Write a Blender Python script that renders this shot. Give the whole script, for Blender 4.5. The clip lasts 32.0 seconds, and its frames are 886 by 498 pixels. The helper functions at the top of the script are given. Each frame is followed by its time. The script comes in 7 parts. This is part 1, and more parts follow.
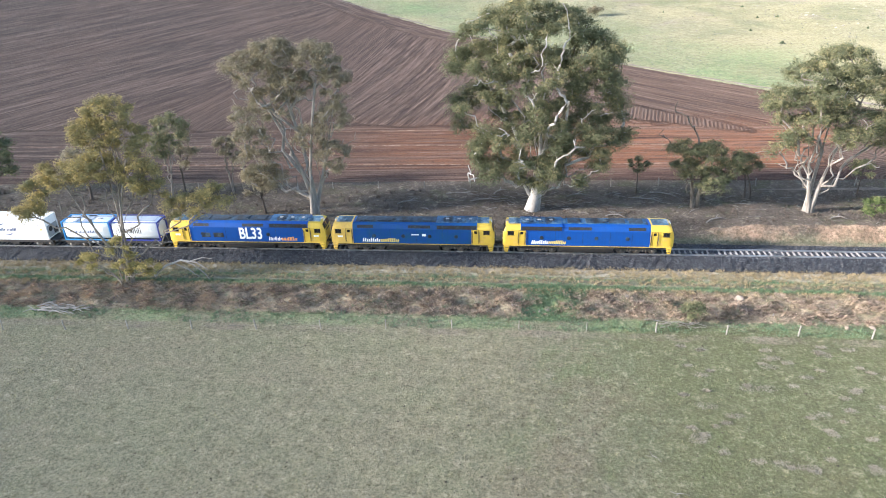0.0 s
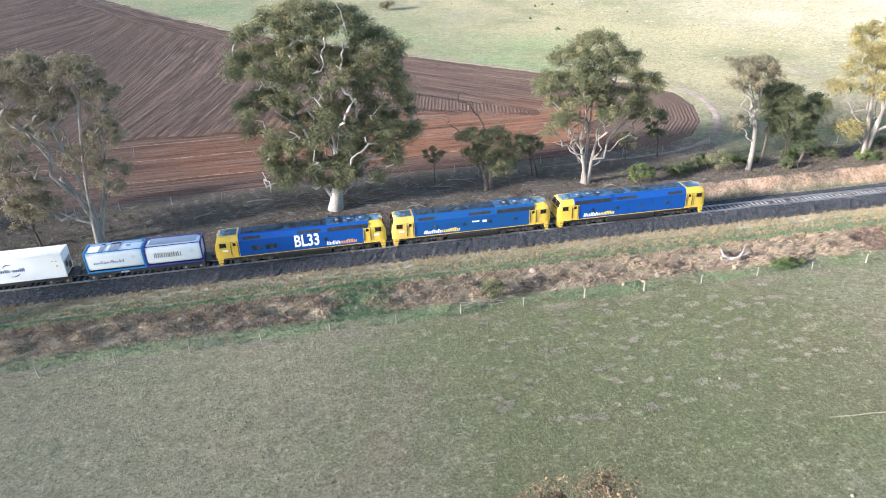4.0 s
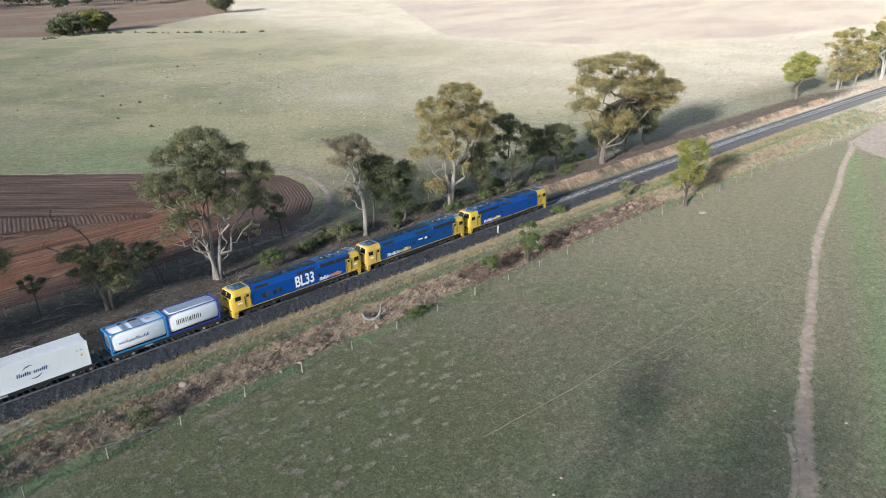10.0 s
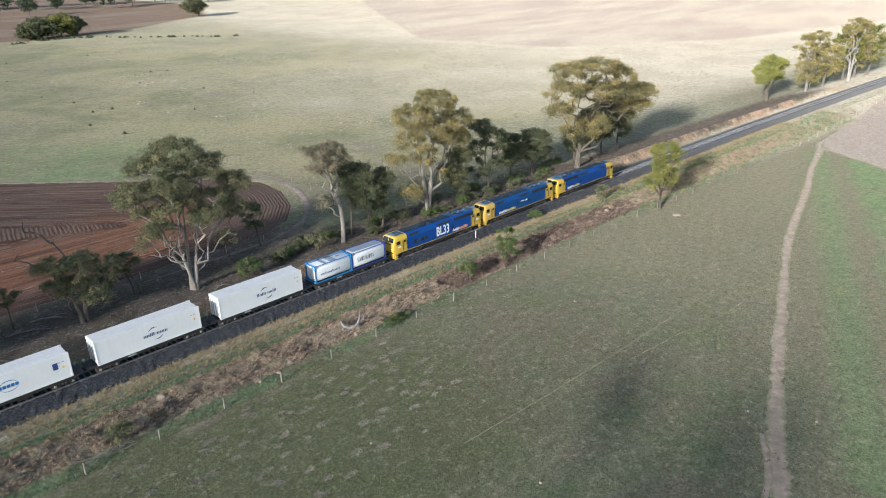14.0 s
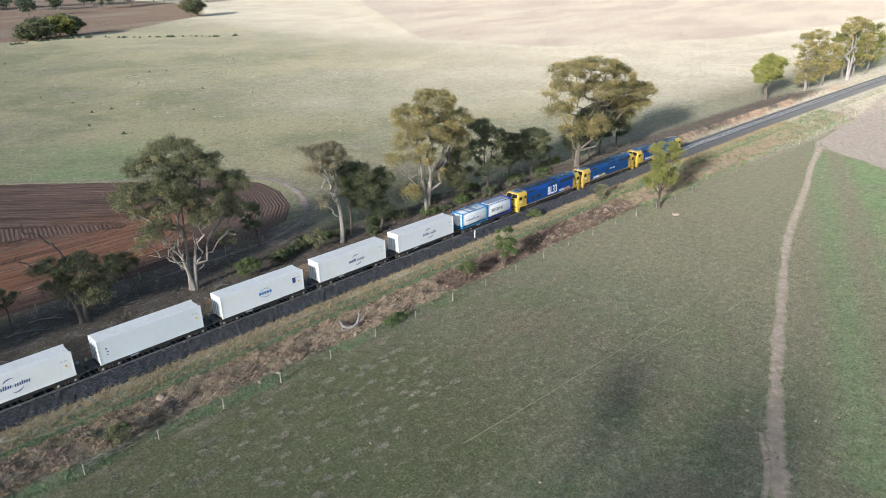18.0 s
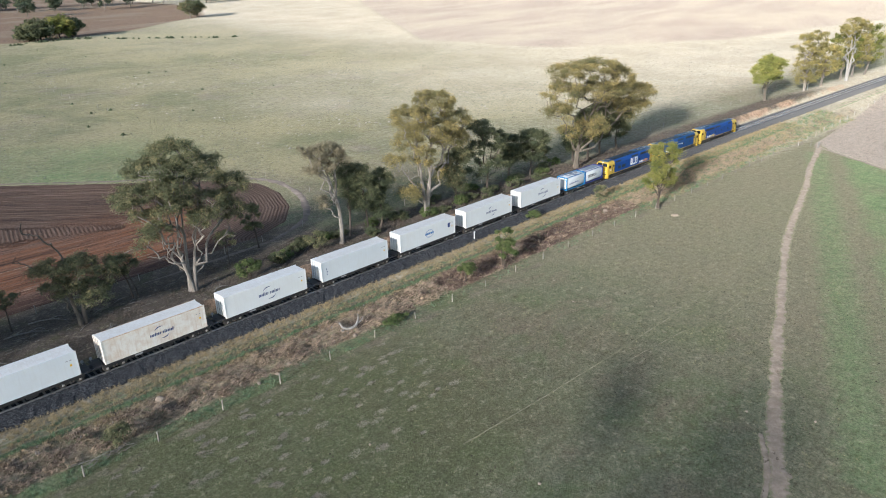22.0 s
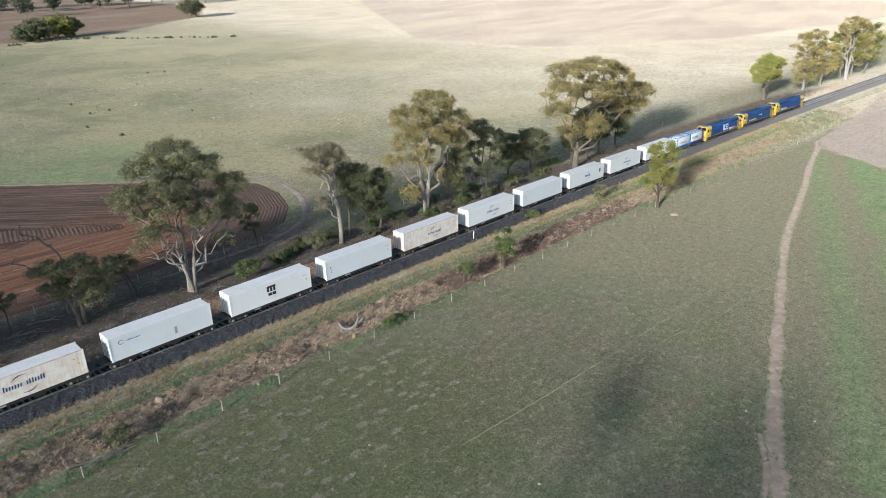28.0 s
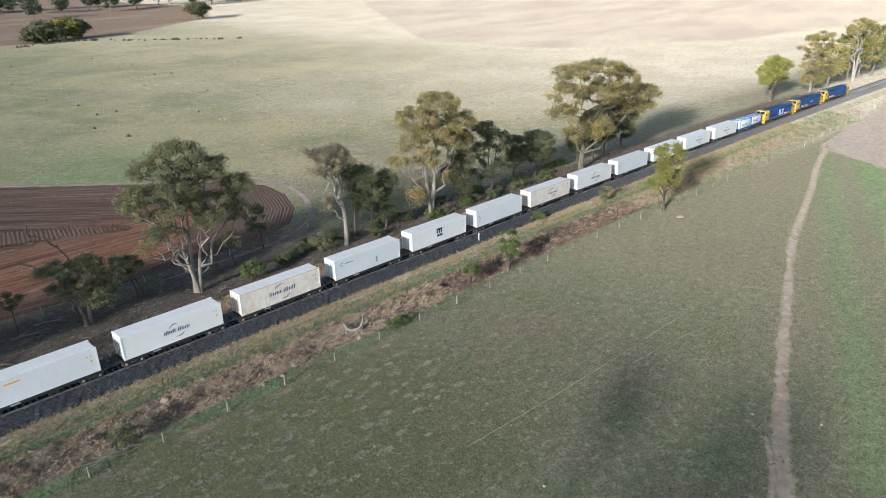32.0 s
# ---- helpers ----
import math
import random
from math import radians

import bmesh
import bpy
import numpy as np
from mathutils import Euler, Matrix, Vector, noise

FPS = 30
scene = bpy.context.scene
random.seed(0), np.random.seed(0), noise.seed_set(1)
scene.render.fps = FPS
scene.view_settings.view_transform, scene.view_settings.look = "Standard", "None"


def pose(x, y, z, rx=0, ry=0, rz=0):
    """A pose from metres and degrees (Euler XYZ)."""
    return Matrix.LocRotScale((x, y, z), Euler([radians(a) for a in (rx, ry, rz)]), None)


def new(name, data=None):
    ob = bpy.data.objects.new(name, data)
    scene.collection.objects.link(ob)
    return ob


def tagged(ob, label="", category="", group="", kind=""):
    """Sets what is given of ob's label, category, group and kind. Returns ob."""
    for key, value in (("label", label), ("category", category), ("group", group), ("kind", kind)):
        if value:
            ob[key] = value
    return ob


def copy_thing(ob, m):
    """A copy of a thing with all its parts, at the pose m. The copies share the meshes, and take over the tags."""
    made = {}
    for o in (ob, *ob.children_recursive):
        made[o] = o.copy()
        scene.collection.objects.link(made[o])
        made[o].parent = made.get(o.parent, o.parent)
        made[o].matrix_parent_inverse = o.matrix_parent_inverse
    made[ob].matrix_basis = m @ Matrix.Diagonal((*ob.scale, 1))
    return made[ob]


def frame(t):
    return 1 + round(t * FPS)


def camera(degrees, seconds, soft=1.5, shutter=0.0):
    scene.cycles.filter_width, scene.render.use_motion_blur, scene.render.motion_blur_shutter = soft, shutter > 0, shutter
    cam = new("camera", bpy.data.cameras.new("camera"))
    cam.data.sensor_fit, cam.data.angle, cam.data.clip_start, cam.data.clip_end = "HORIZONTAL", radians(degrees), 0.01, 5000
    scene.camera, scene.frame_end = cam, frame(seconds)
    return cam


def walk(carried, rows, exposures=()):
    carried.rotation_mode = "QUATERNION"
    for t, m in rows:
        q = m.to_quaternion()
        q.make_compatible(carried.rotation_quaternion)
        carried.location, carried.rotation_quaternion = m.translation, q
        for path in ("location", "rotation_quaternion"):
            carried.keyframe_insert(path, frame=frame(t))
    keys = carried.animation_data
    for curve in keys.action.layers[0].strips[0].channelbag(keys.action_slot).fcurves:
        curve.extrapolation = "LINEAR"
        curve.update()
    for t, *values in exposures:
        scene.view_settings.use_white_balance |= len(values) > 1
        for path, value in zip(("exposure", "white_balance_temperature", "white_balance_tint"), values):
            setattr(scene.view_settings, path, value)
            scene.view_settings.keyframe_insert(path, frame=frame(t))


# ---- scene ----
# camera: a hovering drone that slides a little, then pans along the railway
LENS = 66.93
PATH = [
    (0, -0.00, -0.00, 39.02, -26.74, 1.67, 5.19),
    (0.5, 1.28, 0.02, 39.02, -26.74, 1.55, 4.92),
    (1, 2.32, 0.04, 39.04, -26.76, 1.52, 4.87),
    (1.5, 3.00, 0.03, 39.07, -26.79, 1.51, 4.67),
    (2, 3.30, 0.01, 39.14, -26.80, 1.58, 4.30),
    (2.5, 3.37, -0.06, 39.21, -26.94, 1.67, 2.56),
    (3, 3.36, -0.15, 39.29, -27.14, 1.68, -1.06),
    (3.5, 3.28, -0.21, 39.38, -27.36, 1.68, -6.00),
    (4, 3.25, -0.24, 39.46, -27.60, 1.68, -10.83),
    (4.5, 3.28, -0.29, 39.56, -27.79, 1.71, -15.37),
    (6.5, 3.77, -0.42, 40.09, -28.47, 1.85, -26.12),
    (7, 3.78, -0.36, 40.14, -28.54, 1.76, -28.48),
    (7.5, 3.75, -0.27, 40.15, -27.40, 1.71, -30.32),
    (8, 3.77, -0.14, 40.13, -24.96, 1.64, -32.05),
    (8.5, 3.77, 0.00, 40.11, -22.60, 1.58, -33.78),
    (9, 3.65, 0.12, 40.09, -21.39, 1.56, -36.22),
    (9.5, 3.54, 0.22, 40.11, -21.49, 1.40, -40.51),
    (10, 3.43, 0.28, 40.15, -21.55, 1.30, -43.69),
    (10.5, 3.41, 0.29, 40.24, -21.51, 1.29, -44.18),
    (11, 3.43, 0.28, 40.35, -21.47, 1.30, -44.40),
    (12, 3.42, 0.22, 40.63, -21.44, 1.29, -45.03),
    (13, 3.37, 0.08, 40.85, -21.44, 1.32, -45.59),
    (14.5, 3.39, 0.01, 40.93, -21.44, 1.40, -45.66),
    (16.5, 3.42, 0.00, 40.95, -21.48, 1.44, -45.71),
    (19, 3.44, -0.01, 40.96, -21.47, 1.50, -45.75),
    (22, 3.45, -0.01, 40.98, -21.41, 1.50, -45.79),
    (25.5, 3.47, -0.01, 41.00, -21.39, 1.52, -45.81),
    (27.5, 3.50, 0.02, 41.05, -21.47, 1.57, -45.89),
    (28.5, 3.50, 0.02, 41.05, -21.45, 1.58, -45.84),
    (29.5, 3.50, 0.02, 41.06, -21.43, 1.60, -45.77),
    (30.5, 3.50, 0.03, 41.06, -21.43, 1.61, -45.72),
    (31, 3.50, 0.03, 41.06, -21.42, 1.61, -45.64),
    (31.5, 3.50, 0.03, 41.06, -21.37, 1.61, -45.54),
    (32, 3.50, 0.03, 41.06, -21.32, 1.61, -45.41),
]
cam = camera(LENS, 32.0, 1.0)
EXPOSURES = [(0, 2.14, 6350, 13), (4.5, 1.96, 6200, 13), (7, 1.75, 6080, 13), (8, 1.55, 6050, 12), (9, 1.02, 6060, 11), (10, 0.86, 6090, 10), (19, 0.82, 6170, 9), (32, 0.82, 6210, 9)]
walk(cam, [(t, pose(x, y, z, 90 + p, r, w)) for t, x, y, z, p, r, w in PATH], EXPOSURES)

# light: low sun along the railway from behind, and a bright sky
SUN_DIR = Vector((0.975, 0.23, 0.0)).normalized()
SUN_ELEV = radians(16)
world = bpy.data.worlds.new("sky")
scene.world = world
world.use_nodes = True
wn = world.node_tree.nodes
wl = world.node_tree.links
sky = wn.new("ShaderNodeTexSky")
sky.sky_type = "NISHITA"
sky.sun_disc = False
sky.sun_elevation = SUN_ELEV
sky.sun_rotation = math.atan2(-SUN_DIR.x, -SUN_DIR.y)
sky.dust_density = 1.0
sky.ozone_density = 1.0
wl.new(sky.outputs[0], wn["Background"].inputs[0])
wn["Background"].inputs[1].default_value = 0.135
sun = new("sun", bpy.data.lights.new("sun", "SUN"))
sun.data.energy = 3.5
sun.data.angle = radians(5.0)
sun.data.color = (1.0, 0.95, 0.90)
down = Vector((SUN_DIR.x * math.cos(SUN_ELEV), SUN_DIR.y * math.cos(SUN_ELEV), -math.sin(SUN_ELEV)))
sun.matrix_world = Matrix.Translation((-60, 0, 90)) @ down.to_track_quat("-Z", "Y").to_matrix().to_4x4()

# ---- helpers for materials ----
class Nodes:
    def __init__(self, name, rough=0.8, metal=0.0, spec=0.3):
        self.m = bpy.data.materials.new(name)
        self.m.use_nodes = True
        self.t = self.m.node_tree
        self.b = self.t.nodes["Principled BSDF"]
        self.b.inputs["Roughness"].default_value = rough
        self.b.inputs["Metallic"].default_value = metal
        self.b.inputs["Specular IOR Level"].default_value = spec
        if rough >= 0.85:
            self.b.inputs["Diffuse Roughness"].default_value = 1.0
        self.co = None

    def add(self, kind, **props):
        n = self.t.nodes.new(kind)
        if "operation" in props:
            n.operation = props["operation"]
        if "data_type" in props:
            n.data_type = props["data_type"]
        if "blend_type" in props:
            n.blend_type = props["blend_type"]
        if "attribute_name" in props:
            n.attribute_name = props["attribute_name"]
        return n

    def link(self, a, b):
        self.t.links.new(a, b)

    def coords(self, generated="Object"):
        if self.co is None:
            self.co = self.add("ShaderNodeTexCoord").outputs[generated]
        return self.co

    def noise(self, scale, detail=4, rough=0.6, stretch=None, dist=0.0):
        n = self.add("ShaderNodeTexNoise")
        n.inputs["Scale"].default_value = scale
        n.inputs["Detail"].default_value = detail
        n.inputs["Roughness"].default_value = rough
        n.inputs["Distortion"].default_value = dist
        src = self.coords()
        if stretch:
            mp = self.add("ShaderNodeMapping")
            mp.inputs["Scale"].default_value = stretch
            self.link(src, mp.inputs[0])
            src = mp.outputs[0]
        self.link(src, n.inputs["Vector"])
        return n.outputs[0]

    def ramp(self, fac, stops):
        n = self.add("ShaderNodeValToRGB")
        e = n.color_ramp.elements
        while len(e) < len(stops):
            e.new(0.5)
        for k, (p, c) in zip(e, stops):
            k.position = p
            k.color = (c, c, c, 1) if isinstance(c, (int, float)) else (*c, 1)
        self.link(fac, n.inputs[0])
        return n.outputs[0]

    def mix(self, fac, a, b, blend="MIX"):
        n = self.add("ShaderNodeMix", data_type="RGBA", blend_type=blend)
        for sock, v in ((n.inputs[0], fac), (n.inputs[6], a), (n.inputs[7], b)):
            if isinstance(v, (int, float)):
                sock.default_value = v
            elif isinstance(v, tuple):
                sock.default_value = (*v, 1)
            else:
                self.link(v, sock)
        return n.outputs[2]

    def math(self, op, a, b=0.0, clamp=False):
        n = self.add("ShaderNodeMath", operation=op)
        n.use_clamp = clamp
        for sock, v in ((n.inputs[0], a), (n.inputs[1], b)):
            if isinstance(v, (int, float)):
                sock.default_value = v
            else:
                self.link(v, sock)
        return n.outputs[0]

    def attr(self, name):
        return self.add("ShaderNodeAttribute", attribute_name=name).outputs["Fac"]

    def island(self):
        return self.add("ShaderNodeNewGeometry").outputs["Random Per Island"]

    def obrand(self):
        return self.add("ShaderNodeObjectInfo").outputs["Random"]

    def color(self, c):
        if isinstance(c, tuple):
            self.b.inputs["Base Color"].default_value = (*c, 1)
        else:
            self.link(c, self.b.inputs["Base Color"])
        return self

    def bump(self, h, strength=0.4, dist=0.05):
        n = self.add("ShaderNodeBump")
        n.inputs["Strength"].default_value = strength
        n.inputs["Distance"].default_value = dist
        self.link(h, n.inputs["Height"])
        self.link(n.outputs[0], self.b.inputs["Normal"])
        return self


def painted(name, c, rough=0.45, wear=0.25, dirt=(0.16, 0.13, 0.10), scale=1.2, metal=0.0, spec=0.4):
    k = Nodes(name, rough, metal, spec)
    grime = k.ramp(k.noise(scale, 6, 0.7), [(0.42, 0.0), (0.75, wear)])
    streak = k.ramp(k.noise(3.0, 3, 0.6, (1.4, 1.4, 0.12)), [(0.5, 0.0), (0.8, wear * 0.8)])
    base = k.mix(k.math("MULTIPLY", k.noise(9.0, 3), 0.18), c, tuple(v * 0.7 for v in c))
    col = k.mix(grime, base, dirt)
    col = k.mix(streak, col, tuple(v * 0.8 for v in dirt))
    k.color(col)
    k.bump(k.noise(14.0, 2), 0.08, 0.01)
    return k.m


MAT = {}
MAT["blue"] = painted("blue_paint", (0.005, 0.062, 0.275), 0.45, 0.25, (0.02, 0.04, 0.09), spec=0.22)

def weathered_roof(name, a, pale, dark):
    """Sun-bleached and soot-stained roof paint."""
    k = Nodes(name, 0.6)
    c = k.mix(k.ramp(k.noise(0.9, 5, 0.7), [(0.46, 0.0), (0.62, 0.85)]), a, pale)
    c = k.mix(k.ramp(k.noise(0.45, 4, 0.7, (1.6, 1, 1)), [(0.46, 0.0), (0.60, 0.9)]), c, dark)
    k.color(c)
    return k.m


MAT["roof_blue"] = weathered_roof("bleached_roof_paint", (0.010, 0.070, 0.170), (0.09, 0.16, 0.23), (0.014, 0.020, 0.030))
MAT["cab_roof"] = weathered_roof("bleached_cab_roof_paint", (0.04, 0.13, 0.21), (0.27, 0.33, 0.36), (0.03, 0.06, 0.09))
MAT["soot"] = weathered_roof("sooty_steel", (0.020, 0.030, 0.046), (0.045, 0.085, 0.125), (0.012, 0.013, 0.015))
MAT["yellow"] = painted("yellow_paint", (0.63, 0.425, 0.055), 0.48, 0.3, (0.36, 0.21, 0.06))
MAT["dull_yellow"] = painted("weathered_yellow_paint", (0.62, 0.41, 0.085), 0.55, 0.4, (0.30, 0.19, 0.08))
MAT["black"] = painted("black_steel", (0.018, 0.018, 0.02), 0.6, 0.4, (0.07, 0.055, 0.045))
MAT["under"] = painted("grimy_underframe", (0.020, 0.020, 0.021), 0.7, 0.5, (0.055, 0.048, 0.042), 2.5)
MAT["bogie"] = painted("dusty_bogie_steel", (0.036, 0.035, 0.034), 0.7, 0.6, (0.085, 0.070, 0.058), 3.0)
MAT["blue_worn"] = painted("worn_blue_paint", (0.007, 0.060, 0.235), 0.5, 0.55, (0.012, 0.085, 0.115), 0.9, spec=0.22)
MAT["wheel"] = painted("wheel_steel", (0.13, 0.12, 0.11), 0.5, 0.5, (0.09, 0.06, 0.045), metal=0.5)
MAT["hub"] = painted("pale_wheel_steel", (0.42, 0.40, 0.37), 0.45, 0.4, (0.12, 0.09, 0.07), metal=0.3)
MAT["white"] = painted("white_letter_paint", (0.82, 0.83, 0.84), 0.45, 0.12)
MAT["orange"] = painted("orange_letter_paint", (0.75, 0.33, 0.06), 0.45, 0.15)
MAT["gold"] = painted("gold_letter_paint", (0.78, 0.60, 0.12), 0.45, 0.15)
MAT["grey"] = painted("grey_steel", (0.30, 0.31, 0.32), 0.5, 0.4)
MAT["navy"] = painted("navy_letter_paint", (0.030, 0.055, 0.18), 0.5, 0.1)
MAT["black_ink"] = painted("black_letter_paint", (0.02, 0.02, 0.025), 0.5, 0.1)
MAT["logo_blue"] = painted("mid_blue_letter_paint", (0.03, 0.16, 0.42), 0.5, 0.1)
MAT["tag_yellow"] = painted("yellow_sticker", (0.75, 0.45, 0.03), 0.5, 0.1)
MAT["tank_blue"] = painted("teal_blue_frame_paint", (0.02, 0.20, 0.46), 0.45, 0.15, (0.08, 0.07, 0.06))
MAT["tank_indigo"] = painted("indigo_frame_paint", (0.028, 0.046, 0.248), 0.45, 0.15, (0.050, 0.043, 0.037))
MAT["tank_white"] = painted("white_tank_paint", (0.720, 0.747, 0.765), 0.35, 0.1, (0.360, 0.342, 0.306))
MAT["tank_deck"] = painted("grey_blue_deck_plate", (0.27, 0.32, 0.40), 0.5, 0.4, (0.14, 0.13, 0.12))
MAT["box_white"] = painted("white_container_paint", (0.70, 0.725, 0.735), 0.42, 0.14, (0.42, 0.36, 0.28), 0.5)
MAT["box_grey"] = painted("pale_grey_container_paint", (0.62, 0.665, 0.70), 0.42, 0.16, (0.40, 0.36, 0.30), 0.5)
MAT["box_rust"] = painted("rust_stained_white_container_paint", (0.72, 0.70, 0.655), 0.5, 0.55, (0.45, 0.25, 0.11), 0.9)
MAT["rust_edge"] = painted("rusty_container_edge", (0.62, 0.54, 0.44), 0.6, 0.9, (0.36, 0.16, 0.06), 1.6)
MAT["box_roof"] = painted("stained_container_roof", (0.68, 0.68, 0.67), 0.5, 0.35, (0.40, 0.33, 0.25), 0.9)
MAT["rail"] = painted("rail_steel", (0.55, 0.55, 0.56), 0.28, 0.12, (0.22, 0.16, 0.12), metal=0.85)

k = Nodes("window_glass", 0.06, 0.0, 0.6)
k.color((0.012, 0.014, 0.016))
MAT["glass"] = k.m

k = Nodes("lamp_lens", 0.1, 0.0, 0.6)
k.color((0.75, 0.75, 0.70))
MAT["lens"] = k.m


def wood(name, a, b, rough=0.85):
    k = Nodes(name, rough)
    n = k.noise(3.0, 5, 0.7, (1, 1, 0.2))
    c = k.mix(k.ramp(n, [(0.38, 0.0), (0.62, 1.0)]), a, b)
    c = k.mix(k.ramp(k.noise(0.9, 4, 0.7, (1, 1, 0.5)), [(0.48, 0.0), (0.66, 0.75)]), c, tuple(v * 0.62 for v in b))
    c = k.mix(k.math("MULTIPLY", k.obrand(), 0.5), c, tuple(v * 0.55 for v in a))
    k.color(c)
    k.bump(k.noise(22.0, 4, 0.7, (1, 1, 0.15)), 0.5, 0.02)
    return k.m


MAT["post"] = wood("weathered_grey_post", (0.336, 0.312, 0.276), (0.192, 0.172, 0.152))
MAT["post_white"] = wood("white_painted_post", (0.50, 0.475, 0.43), (0.34, 0.315, 0.28))
MAT["dead"] = wood("bleached_dead_wood", (0.510, 0.484, 0.451), (0.306, 0.281, 0.255))
MAT["log"] = wood("grey_fallen_timber", (0.300, 0.277, 0.255), (0.165, 0.150, 0.135))
MAT["bark_pale"] = wood("pale_gum_bark", (0.225, 0.192, 0.155), (0.11, 0.092, 0.074))
MAT["bark_white"] = wood("white_gum_bark", (0.345, 0.312, 0.275), (0.185, 0.162, 0.138))
MAT["bark_dark"] = wood("dark_rough_bark", (0.13, 0.105, 0.085), (0.07, 0.055, 0.045))
MAT["bark_grey"] = wood("grey_brown_bark", (0.30, 0.265, 0.225), (0.17, 0.145, 0.12))


def leaves(name, a, b, tip):
    k = Nodes(name, 0.75, 0.0, 0.12)
    k.b.inputs["Diffuse Roughness"].default_value = 1.0
    n = k.ramp(k.noise(0.4, 3, 0.6), [(0.36, 0.0), (0.66, 1.0)])
    c = k.mix(k.math("MULTIPLY", k.math("ADD", n, k.attr("tone")), 0.5), a, b)
    # outer leaves tinted: golden young tips, with some of the sun's highlight painted in
    c = k.mix(k.attr("tip"), c, tip)
    c = k.mix(k.math("MULTIPLY", k.island(), 0.25), c, tuple(v * 0.55 for v in a))
    k.color(c)
    tr = k.add("ShaderNodeBsdfTranslucent")
    k.link(c, tr.inputs[0])
    mx = k.add("ShaderNodeMixShader")
    mx.inputs[0].default_value = 0.28
    k.link(k.b.outputs[0], mx.inputs[1])
    k.link(tr.outputs[0], mx.inputs[2])
    k.link(mx.outputs[0], k.t.nodes["Material Output"].inputs[0])
    return k.m


MAT["leaf_gum"] = leaves("grey_green_gum_leaves", (0.106, 0.124, 0.071), (0.191, 0.194, 0.110), (0.329, 0.291, 0.152))
MAT["leaf_dark"] = leaves("dark_green_leaves", (0.082, 0.104, 0.060), (0.130, 0.145, 0.082), (0.22, 0.21, 0.11))
MAT["leaf_gold"] = leaves("golden_olive_leaves", (0.166, 0.163, 0.082), (0.292, 0.252, 0.116), (0.500, 0.380, 0.154))
MAT["leaf_thin"] = leaves("dull_brown_olive_leaves", (0.195, 0.178, 0.118), (0.27, 0.24, 0.165), (0.36, 0.30, 0.205))
MAT["leaf_fresh"] = leaves("fresh_yellow_green_leaves", (0.147, 0.171, 0.051), (0.240, 0.248, 0.077), (0.359, 0.320, 0.104))
# the fresh leaves copied about 1.4 times brighter for the sunlit far tree
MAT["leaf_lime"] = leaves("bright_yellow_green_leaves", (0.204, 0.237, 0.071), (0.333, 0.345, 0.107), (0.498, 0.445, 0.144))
MAT["leaf_bush"] = leaves("mid_green_bush_leaves", (0.078, 0.120, 0.045), (0.125, 0.165, 0.065), (0.20, 0.215, 0.09))
MAT["leaf_far"] = leaves("distant_grey_green_leaves", (0.072, 0.102, 0.072), (0.114, 0.138, 0.090), (0.156, 0.168, 0.096))


def tufts(name, a, b, c2):
    k = Nodes(name, 0.9, 0.0, 0.1)
    n = k.ramp(k.noise(0.45, 4, 0.65), [(0.35, 0.0), (0.65, 1.0)])
    c = k.mix(n, a, b)
    c = k.mix(k.ramp(k.island(), [(0.5, 0.0), (1.0, 0.9)]), c, c2)
    k.color(c)
    return k.m


MAT["weed"] = tufts("dry_brown_weeds", (0.246, 0.182, 0.152), (0.405, 0.312, 0.237), (0.590, 0.480, 0.335))
MAT["straw"] = tufts("straw_grass", (0.320, 0.245, 0.165), (0.420, 0.330, 0.218), (0.525, 0.415, 0.285))
MAT["lush"] = tufts("green_grass", (0.092, 0.162, 0.088), (0.145, 0.221, 0.120), (0.238, 0.297, 0.165))
MAT["pasture"] = tufts("pasture_tussocks", (0.182, 0.182, 0.085), (0.260, 0.240, 0.130), (0.377, 0.338, 0.195))
MAT["scrub"] = tufts("grey_brown_scrub_grass", (0.091, 0.073, 0.063), (0.130, 0.104, 0.086), (0.190, 0.151, 0.116))

# the ground: pasture, dry grass, lush strips, bare clay and tilled soil
k = Nodes("pasture_ground", 0.95, 0.0, 0.1)
tus = k.noise(0.95, 5, 0.78)
big = k.ramp(k.noise(0.035, 5, 0.62), [(0.36, 0.0), (0.64, 1.0)])
mid = k.ramp(k.noise(0.33, 6, 0.7), [(0.34, 0.0), (0.66, 1.0)])
fine = k.noise(3.4, 9, 0.82)
speck = k.ramp(k.noise(2.3, 6, 0.8), [(0.56, 0.0), (0.70, 1.0)])
dung = k.ramp(k.noise(0.85, 4, 0.85), [(0.70, 0.0), (0.76, 1.0)])
green = k.mix(mid, (0.126, 0.146, 0.082), (0.186, 0.191, 0.125))
green = k.mix(k.math("MULTIPLY", big, 0.7), green, (0.170, 0.142, 0.098))
green = k.mix(k.ramp(k.noise(0.11, 5, 0.65, None, 0.6), [(0.50, 0.0), (0.66, 0.7)]), green, (0.120, 0.152, 0.072))
green = k.mix(k.ramp(k.noise(0.075, 6, 0.7, (1, 1.6, 1), 0.8), [(0.51, 0.0), (0.64, 0.6)]), green, (0.190, 0.152, 0.110))
green = k.mix(k.ramp(k.noise(0.62, 3, 0.55), [(0.62, 0.0), (0.70, 0.5)]), green, (0.30, 0.265, 0.195))
green = k.mix(k.math("MULTIPLY", speck, 0.42), green, (0.30, 0.27, 0.18))
dry = k.mix(mid, (0.513, 0.449, 0.346), (0.619, 0.559, 0.454))
dry = k.mix(k.math("MULTIPLY", big, 0.40), dry, (0.323, 0.277, 0.195))
lush = k.mix(mid, (0.145, 0.212, 0.098), (0.225, 0.285, 0.140))
